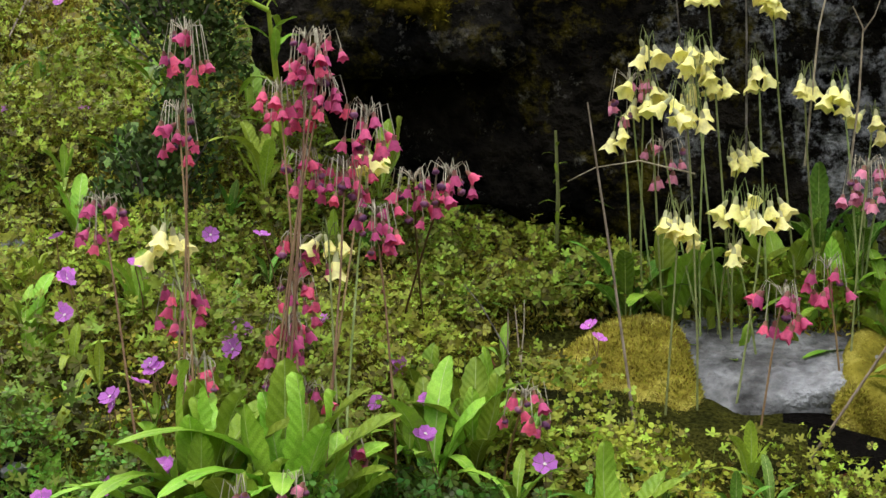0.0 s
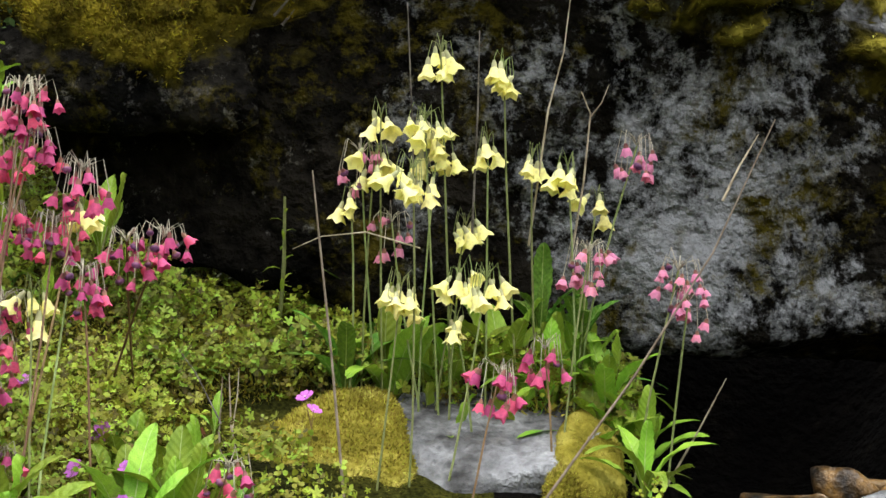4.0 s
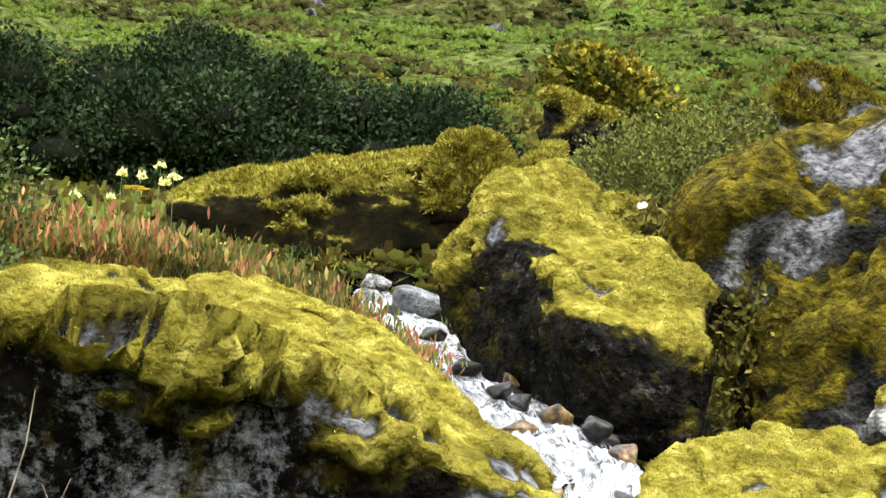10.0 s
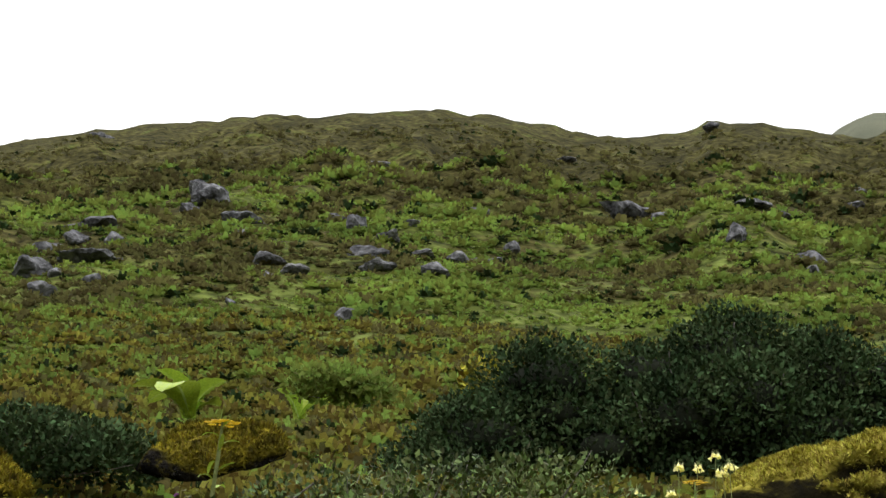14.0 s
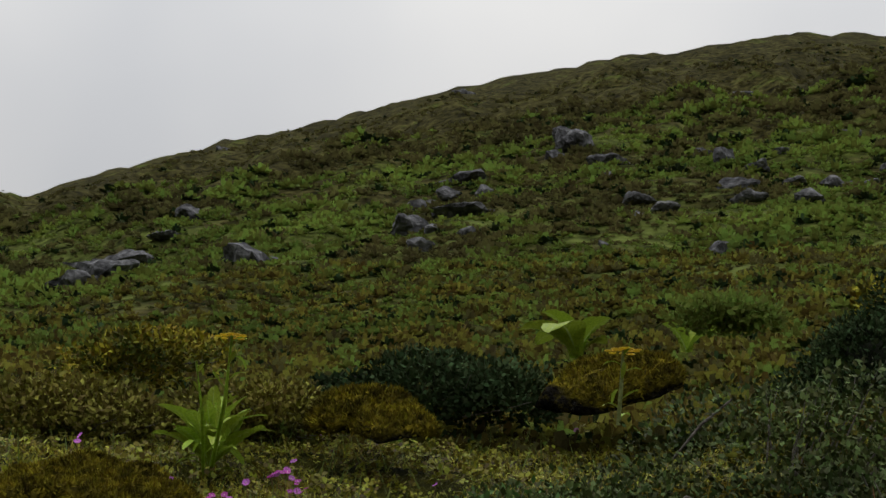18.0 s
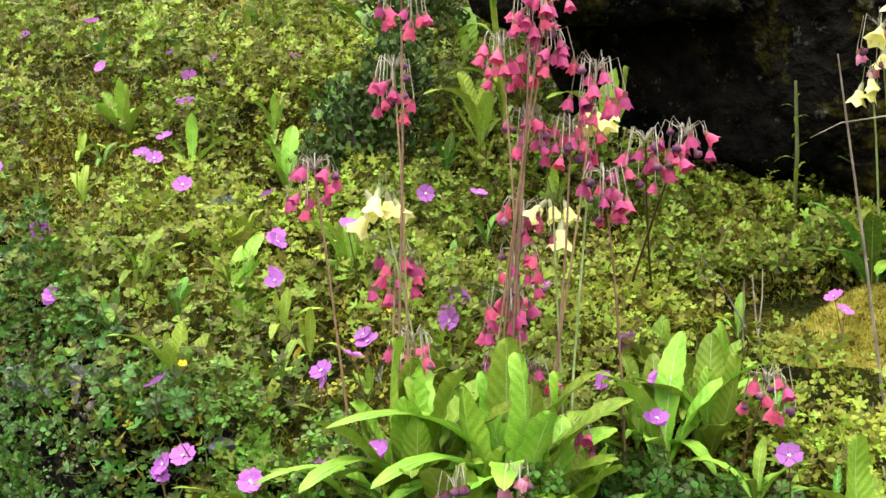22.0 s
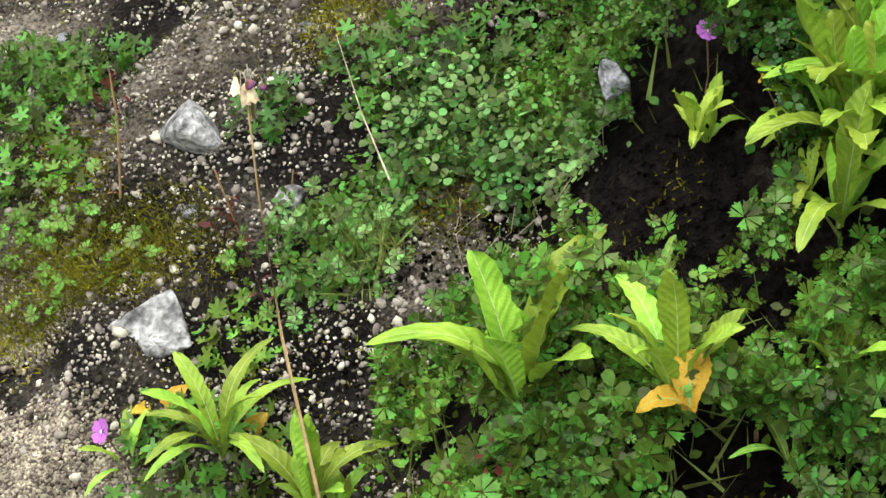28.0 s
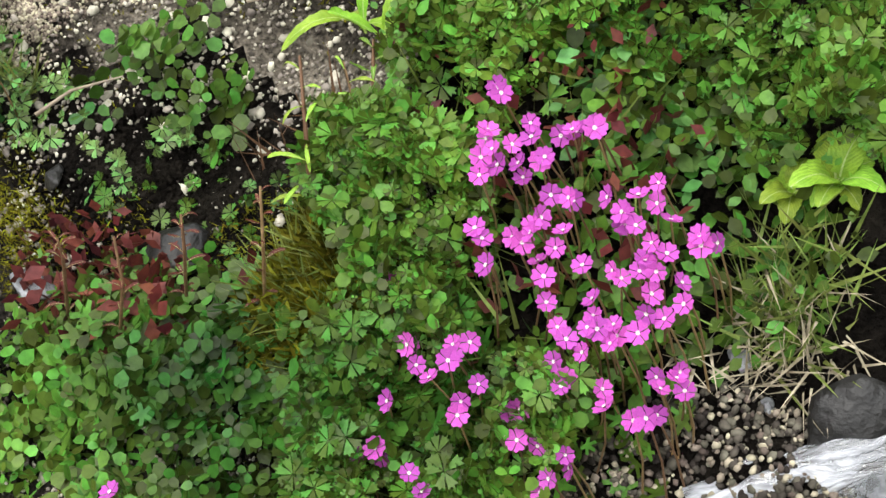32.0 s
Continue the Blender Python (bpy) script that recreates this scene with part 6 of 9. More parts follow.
def petal_flower(name, mat, petals=5, size=1.0, notch=0.12, cup=0.25, gap=0.98):
    """An open flower of unit radius facing +z."""
    verts, faces = [], []
    for k in range(petals):
        a0 = 2 * math.pi * k / petals
        half = math.pi / petals * gap
        b = len(verts)
        ring = [(0.1, -0.7), (0.5, -0.95), (0.85, -0.98), (1.0, -0.5), (1.0 - notch, 0), (1.0, 0.5), (0.85, 0.98), (0.5, 0.95), (0.1, 0.7)]
        for r, s in ring:
            a = a0 + half * s
            verts.append((r * math.cos(a), r * math.sin(a), cup * r * r + 0.05 * math.cos(s * 3)))
        verts.append((0.55 * math.cos(a0), 0.55 * math.sin(a0), cup * 0.25 + 0.02))
        c = len(verts) - 1
        for j in range(len(ring)):
            faces.append((b + j, b + (j + 1) % len(ring), c))
    return mesh_fast(name, verts, faces, mat, True)


FLOWER = {"violet": petal_flower("petals", M["violet"]), "magenta": petal_flower("petals", M["magenta"], notch=0.17, gap=0.94, cup=0.28)}
FLOWER["white"], FLOWER["buttercup"] = petal_flower("petals", M["white_eye"], gap=0.85), petal_flower("petals", M["gold"], gap=0.95, notch=0.0)
EYE = petal_flower("eye", M["white_eye"], 5, gap=0.9)


def small_flower(p, kind, size, seed, stem=0.09, label="", group="", face=(0, -0.55, 0.75)):
    rng = random.Random(seed)
    base = new({"violet": "geranium", "magenta": "pink_flower", "white": "white_flower", "buttercup": "buttercup"}[kind])
    base.location = Vector(p)
    tagged(base, label, "flower", group)
    d = Vector(face) + Vector((rng.gauss(0, 0.4), rng.gauss(0, 0.35), rng.gauss(0, 0.2)))
    q = d.to_track_quat("Z", "Y").to_matrix().to_4x4() @ Euler((0, 0, rng.uniform(0, 6))).to_matrix().to_4x4()
    pet = part("petals", FLOWER[kind], base, at=q @ Matrix.Scale(size * rng.uniform(0.85, 1.15), 4))
    part("eye", EYE, pet, at=Matrix.Translation((0, 0, 0.09)) @ Matrix.Scale(0.14 if kind == "violet" else 0.18, 4))
    w = Vector((rng.uniform(-0.02, 0.02), rng.uniform(0.0, 0.03), -stem))
    part("stem", tube("stem", [(0, 0, 0), w * 0.5 + Vector((0.004, 0, 0)), w], [0.0008, 0.0009, 0.001], M["stem_red"], 4), base)
    return base


# ---- primulas ----
PINK_TALL = [((-0.685, 1.762, 1.693), (-0.612, 1.562, 1.123), 10), ((-0.695, 1.764, 1.601), (-0.61, 1.562, 1.123), 11), ((-0.76, 1.694, 1.496), (-0.67, 1.566, 1.133), 8), ((-0.553, 1.808, 1.685), (-0.512, 1.576, 1.126), 12), ((-0.538, 1.816, 1.633), (-0.507, 1.578, 1.126), 12),
             ((-0.486, 1.832, 1.598), (-0.48, 1.591, 1.125), 13), ((-0.56, 1.812, 1.546), (-0.509, 1.573, 1.125), 10), ((-0.513, 1.825, 1.536), (-0.491, 1.581, 1.124), 13), ((-0.469, 1.794, 1.483), (-0.447, 1.713, 1.158), 10), ((-0.435, 1.845, 1.521), (-0.501, 2.109, 1.298), 8),
             ((-0.394, 1.854, 1.528), (-0.49, 2.048, 1.276), 11), ((-0.55, 1.77, 1.451), (-0.516, 1.579, 1.128), 5)]
PINK_LOW = [((-0.679, 1.722, 1.398), (-0.614, 1.558, 1.119), 9), ((-0.639, 1.664, 1.32), (-0.607, 1.555, 1.114), 10), ((-0.557, 1.765, 1.401), (-0.505, 1.579, 1.126), 6), ((-0.547, 1.701, 1.361), (-0.507, 1.578, 1.126), 8), ((-0.552, 1.691, 1.295), (-0.51, 1.567, 1.118), 5),
            ((-0.526, 1.698, 1.289), (-0.496, 1.568, 1.118), 5), ((-0.475, 1.673, 1.232), (-0.45, 1.443, 0.968), 9), ((-0.29, 1.751, 1.281), (-0.337, 1.794, 1.163), 6), ((-0.538, 1.813, 1.684), (-0.505, 1.579, 1.126), 6), ((-0.584, 1.802, 1.626), (-0.512, 1.576, 1.126), 6)]
PINK_FAR = [((-0.009, 2.143, 1.367), (-0.03, 2.056, 1.116), 8), ((0.05, 2.205, 1.399), (0.039, 2.106, 1.116), 4), ((0.104, 2.247, 1.53), (0.069, 2.144, 1.109), 11), ((0.166, 2.277, 1.683), (0.118, 2.327, 1.337), 8), ((0.228, 2.249, 1.513), (0.187, 2.213, 1.241), 7),
            ((0.243, 2.248, 1.471), (0.191, 2.212, 1.241), 5), ((-0.22, 2.299, 1.657), (-0.173, 2.293, 1.303), 5), ((-0.173, 2.306, 1.563), (-0.118, 2.296, 1.304), 5)]
for i, (hd, ft, n) in enumerate(PINK_TALL + PINK_LOW):
    primula(hd, ft, "pink", n + 5, 400 + i, drop=0.068, wide=0.036, size=0.78)
for i, (hd, ft, n) in enumerate(PINK_FAR):
    primula(hd, ft, "pink" if i < 2 else "pale", n + 4, 430 + i, size=0.95, buds=0.1, drop=0.06)
for i, (hd, ft, n) in enumerate([((-0.527, 1.383, 1.11), (-0.516, 1.341, 0.888), 5), ((-0.527, 1.463, 1.219), (-0.509, 1.351, 0.895), 6), ((-0.474, 1.484, 1.227), (-0.468, 1.393, 0.927), 5),
                                 ((-0.42, 1.444, 1.111), (-0.431, 1.377, 0.908), 5), ((-0.474, 1.421, 1.097), (-0.466, 1.393, 0.927), 4)]):
    primula(hd, ft, "pale", n, 450 + i, wide=0.02, drop=0.03, buds=0.6, size=0.85)
YELLOW = [((-0.112, 2.274, 1.802), (-0.098, 2.275, 1.292), 8), ((-0.023, 2.278, 1.783), (0.009, 2.278, 1.31), 7), ((-0.13, 2.282, 1.707), (-0.091, 2.277, 1.3), 13), ((-0.111, 2.285, 1.676), (-0.098, 2.275, 1.292), 10), ((-0.134, 2.146, 1.631), (-0.114, 2.06, 1.146), 12),
          ((-0.199, 2.281, 1.652), (-0.18, 2.274, 1.321), 7), ((-0.192, 2.278, 1.709), (-0.191, 2.275, 1.336), 3), ((-0.23, 2.281, 1.597), (-0.218, 2.273, 1.335), 2), ((-0.041, 2.287, 1.679), (-0.031, 2.278, 1.309), 4), ((0.021, 2.287, 1.66), (0.031, 2.278, 1.311), 5), ((0.072, 2.286, 1.65), (0.083, 2.276, 1.312), 6)]
YELLOW_LOW = [((0.117, 2.345, 1.606), (0.127, 2.338, 1.354), 5), ((-0.067, 2.29, 1.562), (-0.067, 2.275, 1.277), 7), ((-0.143, 2.146, 1.477), (-0.128, 2.059, 1.146), 10), ((-0.072, 2.25, 1.49), (-0.067, 2.238, 1.312), 7), ((-0.032, 2.17, 1.489), (-0.062, 2.072, 1.146), 10),
              ((-0.071, 2.197, 1.428), (-0.066, 2.187, 1.303), 4), ((-0.688, 1.701, 1.466), (-0.621, 1.612, 1.16), 6), ((-0.521, 1.779, 1.454), (-0.506, 1.644, 1.147), 5), ((-0.5, 1.891, 1.56), (-0.48, 1.677, 1.153), 6), ((-0.203, 1.959, 1.203), (-0.189, 1.747, 1.118), 6)]
for i, (hd, ft, n) in enumerate(YELLOW + YELLOW_LOW):
    primula(hd, ft, "yellow", max(3, round(n * 0.85)), 500 + i, wide=0.012 + 0.0012 * n, drop=0.02 + 0.0015 * n, buds=0.0, size=1.02)
for i, hd in enumerate([(0.175, 6.346, 3.169), (0.251, 6.345, 3.166), (0.328, 6.429, 3.231), (0.343, 6.344, 3.149), (0.377, 6.338, 3.172), (0.001, 6.174, 3.025), (0.134, 6.173, 3.023)]):
    primula(hd, (hd[0], hd[1] + 0.03, hd[2] - 0.3), "yellow", 7, 540 + i, wide=0.022, drop=0.026, buds=0.0, size=0.8)


# ---- geraniums ----
GER_A = [(-0.779, 2.098, 1.45), (-0.717, 2.132, 1.449), (-0.258, 2.105, 1.329), (-0.242, 2.073, 1.316), (-0.893, 1.883, 1.402), (-0.835, 1.964, 1.417), (-0.872, 1.831, 1.361), (-0.645, 1.799, 1.325), (-0.463, 1.878, 1.295), (-0.411, 1.82, 1.266), (-0.724, 1.751, 1.305),
         (-0.737, 1.661, 1.278), (-0.663, 1.889, 1.338), (-1.49, 2.463, 1.709), (-1.607, 2.344, 1.673), (-1.58, 2.4, 1.686), (-1.572, 2.289, 1.648), (-1.401, 2.338, 1.63), (-1.441, 2.689, 1.753), (-1.27, 2.459, 1.644), (-1.156, 2.537, 1.647),
         (-1.338, 2.453, 1.656), (-1.266, 2.373, 1.615), (-1.22, 2.275, 1.574), (-1.185, 2.078, 1.503), (-1.161, 2.07, 1.496), (-1.184, 2.142, 1.524), (-1.332, 1.945, 1.488)]
GER_B = [(-1.088, 2.014, 1.463), (-1.181, 1.819, 1.417), (-1.121, 1.748, 1.345), (-0.917, 1.935, 1.403), (-0.979, 2.04, 1.45), (-0.879, 1.843, 1.366), (-0.85, 2.014, 1.416), (-0.908, 1.61, 1.275), (-0.728, 1.718, 1.295), (-0.734, 1.763, 1.311),
         (-0.746, 1.673, 1.284), (-0.666, 1.852, 1.327), (-0.672, 1.901, 1.344), (-0.584, 1.961, 1.346), (-0.463, 1.882, 1.297), (-0.468, 1.79, 1.267), (-0.416, 1.824, 1.268), (-0.402, 1.743, 1.239), (-0.635, 1.555, 1.228),
         (-1.177, 1.815, 1.415), (-1.121, 1.747, 1.344), (-0.947, 1.579, 1.132), (-0.844, 1.557, 1.083), (-0.66, 1.296, 0.947), (-0.895, 1.588, 1.181), (-0.777, 1.565, 1.185), (-1.105, 0.873, 0.63), (-1.155, 0.705, 0.581), (-1.115, 0.675, 0.563)]
GER_C = [(-3.186, 4.641, 2.759), (-2.486, 3.626, 2.268), (-2.384, 4.563, 2.579), (-2.347, 4.556, 2.589), (-2.328, 4.552, 2.563), (-2.431, 4.777, 2.661), (-2.239, 4.415, 2.497), (-2.411, 4.405, 2.529), (-2.401, 4.161, 2.44), (-2.359, 4.147, 2.426), (-2.357, 4.201, 2.445),
         (-2.155, 4.051, 2.348), (-2.081, 3.721, 2.217), (-2.032, 3.835, 2.246), (-1.959, 3.317, 2.061), (-1.903, 3.333, 2.055), (-1.936, 3.46, 2.103), (-1.927, 3.5, 2.114), (-2.03, 3.23, 2.046), (-1.935, 3.137, 1.997), (-1.99, 3.067, 1.985), (-1.952, 3.044, 1.97),
         (-1.969, 3.05, 1.995), (-1.832, 2.926, 1.908), (-1.949, 2.727, 1.886), (-1.945, 2.743, 1.87), (-2.109, 3.109, 2.022), (-2.833, 4.311, 2.584), (-2.604, 4.272, 2.523)]
GER_D = [(-1.87, 3.864, 2.223), (-1.85, 3.917, 2.237), (-1.734, 3.728, 2.151), (-1.689, 3.697, 2.132), (-1.664, 3.557, 2.081), (-1.47, 3.118, 1.899), (-1.667, 3.365, 2.019), (-1.939, 4.823, 2.572), (-1.866, 6.241, 3.024), (-2.618, 5.388, 2.88), (-2.567, 5.722, 2.962),
         (-2.845, 4.298, 2.582), (-3.124, 4.534, 2.715), (-1.893, 3.678, 2.156), (2.872, 5.206, 2.474), (-0.703, 1.564, 1.204), (-0.779, 1.566, 1.187), (-0.637, 1.549, 1.231), (-0.266, 1.735, 1.21), (-0.868, 1.591, 1.202), (-0.891, 1.59, 1.192), (-0.401, 1.743, 1.239)]
spread_rng = random.Random(9)
GER_E = [(x + spread_rng.gauss(0, 0.03), y + spread_rng.gauss(0, 0.04), z + spread_rng.uniform(-0.01, 0.02)) for x, y, z in GER_C[2:26:2] for k in range(4)]
for i, p in enumerate(GER_E):
    small_flower(p, "magenta", 0.011, 1500 + i, label="pink-violet blossom in a loose head on the upper meadow", group="meadow blossoms")
for i, p in enumerate(GER_A + GER_B + GER_C + GER_D):
    small_flower(p, "violet", 0.0132, 600 + i, label="violet-pink wild geranium blossom above low leaves", group="wild geraniums")

# ---- magenta clump at the foot of the bank ----
CLUMP_A = [(-0.588, 0.728, 0.636), (-0.586, 0.715, 0.628), (-0.571, 0.716, 0.626), (-0.568, 0.732, 0.635), (-0.556, 0.742, 0.639), (-0.557, 0.723, 0.628), (-0.542, 0.731, 0.63), (-0.553, 0.721, 0.616), (-0.533, 0.763, 0.638), (-0.518, 0.77, 0.64), (-0.604, 0.772, 0.645),
           (-0.525, 0.698, 0.608), (-0.53, 0.678, 0.597), (-0.505, 0.685, 0.597), (-0.511, 0.718, 0.617), (-0.528, 0.719, 0.611), (-0.505, 0.666, 0.584), (-0.499, 0.657, 0.567), (-0.549, 0.656, 0.584), (-0.568, 0.673, 0.599), (-0.61, 0.631, 0.564), (-0.484, 0.729, 0.62),
           (-0.465, 0.719, 0.611), (-0.464, 0.739, 0.622), (-0.454, 0.752, 0.628), (-0.435, 0.734, 0.614), (-0.459, 0.689, 0.592), (-0.481, 0.683, 0.592)]
CLUMP_B = [(-0.441, 0.704, 0.598), (-0.428, 0.714, 0.601), (-0.427, 0.687, 0.585), (-0.41, 0.702, 0.591), (-0.424, 0.675, 0.577), (-0.402, 0.691, 0.583), (-0.41, 0.733, 0.6), (-0.402, 0.745, 0.595), (-0.443, 0.66, 0.57), (-0.46, 0.651, 0.567), (-0.44, 0.649, 0.562),
           (-0.424, 0.662, 0.569), (-0.472, 0.639, 0.559), (-0.457, 0.637, 0.555), (-0.462, 0.619, 0.542), (-0.477, 0.628, 0.542), (-0.585, 0.592, 0.539), (-0.573, 0.583, 0.531), (-0.548, 0.599, 0.539), (-0.559, 0.58, 0.527), (-0.543, 0.615, 0.541), (-0.525, 0.595, 0.523),
           (-0.533, 0.581, 0.513), (-0.587, 0.559, 0.505), (-0.488, 0.594, 0.517), (-0.43, 0.619, 0.527), (-0.407, 0.62, 0.524), (-0.389, 0.653, 0.547)]
CLUMP_C = [(-0.397, 0.643, 0.541), (-0.395, 0.633, 0.523), (-0.382, 0.653, 0.536), (-0.586, 0.533, 0.475), (-0.466, 0.579, 0.502), (-0.444, 0.583, 0.502), (-0.449, 0.566, 0.489), (-0.44, 0.581, 0.49), (-0.539, 0.524, 0.461), (-0.781, 0.418, 0.424), (-0.454, 0.716, 0.617),
           (-0.427, 0.696, 0.601), (-0.462, 0.663, 0.566), (-0.576, 0.718, 0.639), (-0.525, 0.686, 0.611), (-0.505, 0.697, 0.604), (-0.467, 0.72, 0.621), (-0.439, 0.631, 0.528), (-0.6, 0.528, 0.463), (-0.532, 0.769, 0.631), (-0.519, 0.776, 0.634)]
clump_rng = random.Random(12)
BESIDE = [tuple(q + clump_rng.uniform(-0.013, 0.013) for q in p) for p in (CLUMP_A + CLUMP_B + CLUMP_C)[::2]]
for i, p in enumerate(CLUMP_A + CLUMP_B + CLUMP_C + BESIDE):
    small_flower(p, "magenta", 0.0092, 800 + i, stem=0.1, label="magenta blossom with a white eye in a dense clump", group="magenta clump", face=(0.1, -0.4, 0.85))

for i, p in enumerate([(0.984, 1.894, 1.408), (0.996, 1.89, 1.423), (1.011, 1.871, 1.408), (0.989, 1.88, 1.398), (1.009, 1.884, 1.417), (1.018, 1.866, 1.394), (1.865, 4.552, 2.705), (1.78, 4.665, 2.813), (1.918, 4.49, 2.652), (1.914, 4.534, 2.704), (1.862, 4.562, 2.668)]):
    small_flower(p, "white", 0.006 if i < 6 else 0.018, 1300 + i, stem=0.04, label="tiny white blossom beside moss", group="white flowers")
for i, p in enumerate([(-1.024, 2.414, 1.561), (-0.909, 2.353, 1.519), (-0.919, 2.367, 1.515), (-0.909, 1.67, 1.285), (-1.021, 2.428, 1.555), (-1.814, 3.018, 1.904), (-0.595, 1.272, 0.921), (-0.743, 1.861, 1.325), (-1.024, 2.423, 1.564), (-0.749, 1.537, 1.111)]):
    small_flower(p, "buttercup", 0.006, 1320 + i, stem=0.06, label="small yellow buttercup among low leaves", group="buttercups")

# ---- leaf rosettes ----
for i, (p, n, ln, key, sp) in enumerate([
        ((-0.61, 1.581, 1.145), 28, 0.20, "leaf_big", 0.75), ((-0.516, 1.599, 1.134), 30, 0.21, "leaf_big", 0.75), ((-0.55, 1.54, 1.091), 24, 0.18, "leaf_big", 1.0), ((-0.456, 1.587, 1.119), 14, 0.16, "leaf_big", 0.9), ((-0.575, 1.403, 0.95), 26, 0.18, "leaf_big", 1.15), ((-0.494, 1.318, 0.865), 28, 0.15, "leaf_big", 1.15), ((-0.791, 1.579, 1.116), 6, 0.13, "leaf_big", 0.7), ((-0.917, 1.836, 1.291), 5, 0.09, "leaf_big", 0.5),
        ((-0.935, 1.701, 1.25), 6, 0.11, "leaf_lime", 0.6), ((-1.321, 2.259, 1.509), 8, 0.11, "leaf_big", 0.7), ((-0.363, 1.832, 1.181), 13, 0.15, "leaf_big", 0.75), ((-0.402, 1.779, 1.171), 8, 0.17, "leaf_big_narrow", 0.9), ((-0.184, 1.69, 1.099), 12, 0.15, "leaf_big", 0.9), ((-0.438, 1.897, 1.217), 6, 0.12, "leaf_big", 0.6),
        ((-0.819, 1.679, 1.221), 3, 0.09, "leaf_lime", 0.5), ((-0.805, 2.001, 1.323), 3, 0.10, "leaf_big", 0.5), ((-0.866, 2.039, 1.347), 3, 0.10, "leaf_big", 0.5), ((-1.033, 2.227, 1.442), 5, 0.11, "leaf_big", 0.5), ((-1.464, 2.596, 1.647), 9, 0.12, "leaf_lime", 0.6),
        ((-1.312, 2.25, 1.504), 10, 0.11, "leaf_big", 0.9)]):
    rosette(p, n, ln, key, 900 + i, sp)
for i, (p, n, ln, key, sp) in enumerate([((-0.555, 1.417, 0.961), 18, 0.17, "leaf_big", 1.0), ((-0.465, 1.38, 0.915), 18, 0.13, "leaf_big", 1.15), ((-0.629, 1.439, 0.99), 12, 0.15, "leaf_big", 1.1), ((-0.401, 1.388, 0.914), 12, 0.11, "leaf_big", 1.1), ((-0.555, 1.523, 1.072), 12, 0.15, "leaf_big", 1.0)]):
    rosette(p, n, ln, key, 920 + i, sp)
for i, (p, n, ln, key, sp) in enumerate([
        ((-0.216, 2.495, 1.332), 16, 0.20, "leaf_dark_narrow", 0.8), ((-0.037, 2.884, 1.343), 9, 0.15, "leaf_dark", 0.9), ((0.044, 2.396, 1.412), 9, 0.13, "leaf_dark", 0.9), ((0.1, 2.381, 1.389), 12, 0.12, "leaf_dark", 1.0), ((0.136, 2.324, 1.314), 9, 0.11, "leaf_dark", 1.1),
        ((0.189, 2.16, 1.221), 8, 0.12, "leaf_big", 0.9), ((-0.689, 0.99, 0.718), 10, 0.165, "leaf_big", 0.6), ((-0.55, 1.0, 0.77), 7, 0.135, "leaf_big", 0.6), ((-1.024, 0.947, 0.581), 10, 0.13, "leaf_big_narrow", 0.6), ((-0.908, 0.939, 0.559), 9, 0.13, "leaf_big", 0.55), ((-1.113, 0.901, 0.561), 6, 0.09, "leaf_big_narrow", 0.9),
        ((-0.539, 1.306, 0.86), 20, 0.16, "leaf_big", 1.0), ((-0.456, 1.133, 0.735), 9, 0.09, "leaf_big", 1.0), ((-0.424, 1.09, 0.704), 7, 0.08, "leaf_big", 1.0), ((-0.645, 1.26, 0.856), 6, 0.08, "leaf_big", 0.8), ((-0.505, 1.27, 0.87), 16, 0.15, "leaf_big", 0.9), ((-0.5, 1.22, 0.83), 10, 0.12, "leaf_big", 1.1), ((-0.889, 0.948, 0.54), 9, 0.09, "leaf_big", 0.8),
        ((-1.008, 1.422, 0.782), 6, 0.08, "leaf_dark_narrow", 0.5)]):
    rosette(p, n, ln, key, 930 + i, sp)
for i, (p, n, ln, key, sp) in enumerate([
        ((-0.356, 0.85, 0.585), 10, 0.045, "leaf_big_round", 1.1), ((-0.385, 0.835, 0.575), 7, 0.04, "leaf_big_round", 1.2), ((-0.754, 0.819, 0.608), 3, 0.07, "leaf_big", 1.4), ((-0.657, 0.872, 0.613), 3, 0.08, "leaf_big", 1.4), ((-0.797, 0.844, 0.583), 4, 0.08, "leaf_big", 1.3), ((-0.449, 2.24, 1.331), 3, 0.08, "leaf_dark_round", 0.9),
        ((-0.838, 2.581, 1.519), 6, 0.14, "leaf_lime_round", 0.8), ((-0.948, 2.805, 1.614), 4, 0.15, "leaf_big", 0.6), ((-0.657, 2.86, 1.574), 4, 0.14, "leaf_big", 0.9), ((-0.324, 2.382, 1.353), 7, 0.10, "leaf_dark_narrow", 0.8), ((-1.175, 1.913, 1.367), 4, 0.07, "leaf_lime_round", 0.7),
        ((-0.952, 1.901, 1.319), 6, 0.11, "leaf_big", 0.6), ((-0.856, 2.019, 1.339), 5, 0.12, "leaf_big", 0.6), ((-0.373, 1.92, 1.211), 9, 0.13, "leaf_big", 0.7), ((-0.416, 1.813, 1.185), 8, 0.13, "leaf_big", 0.7), ((-1.29, 3.07, 1.768), 7, 0.14, "leaf_dark_narrow", 1.1),
        ((-1.186, 2.87, 1.682), 6, 0.14, "leaf_dark_narrow", 1.2)]):
    rosette(p, n, ln, key, 960 + i, sp)
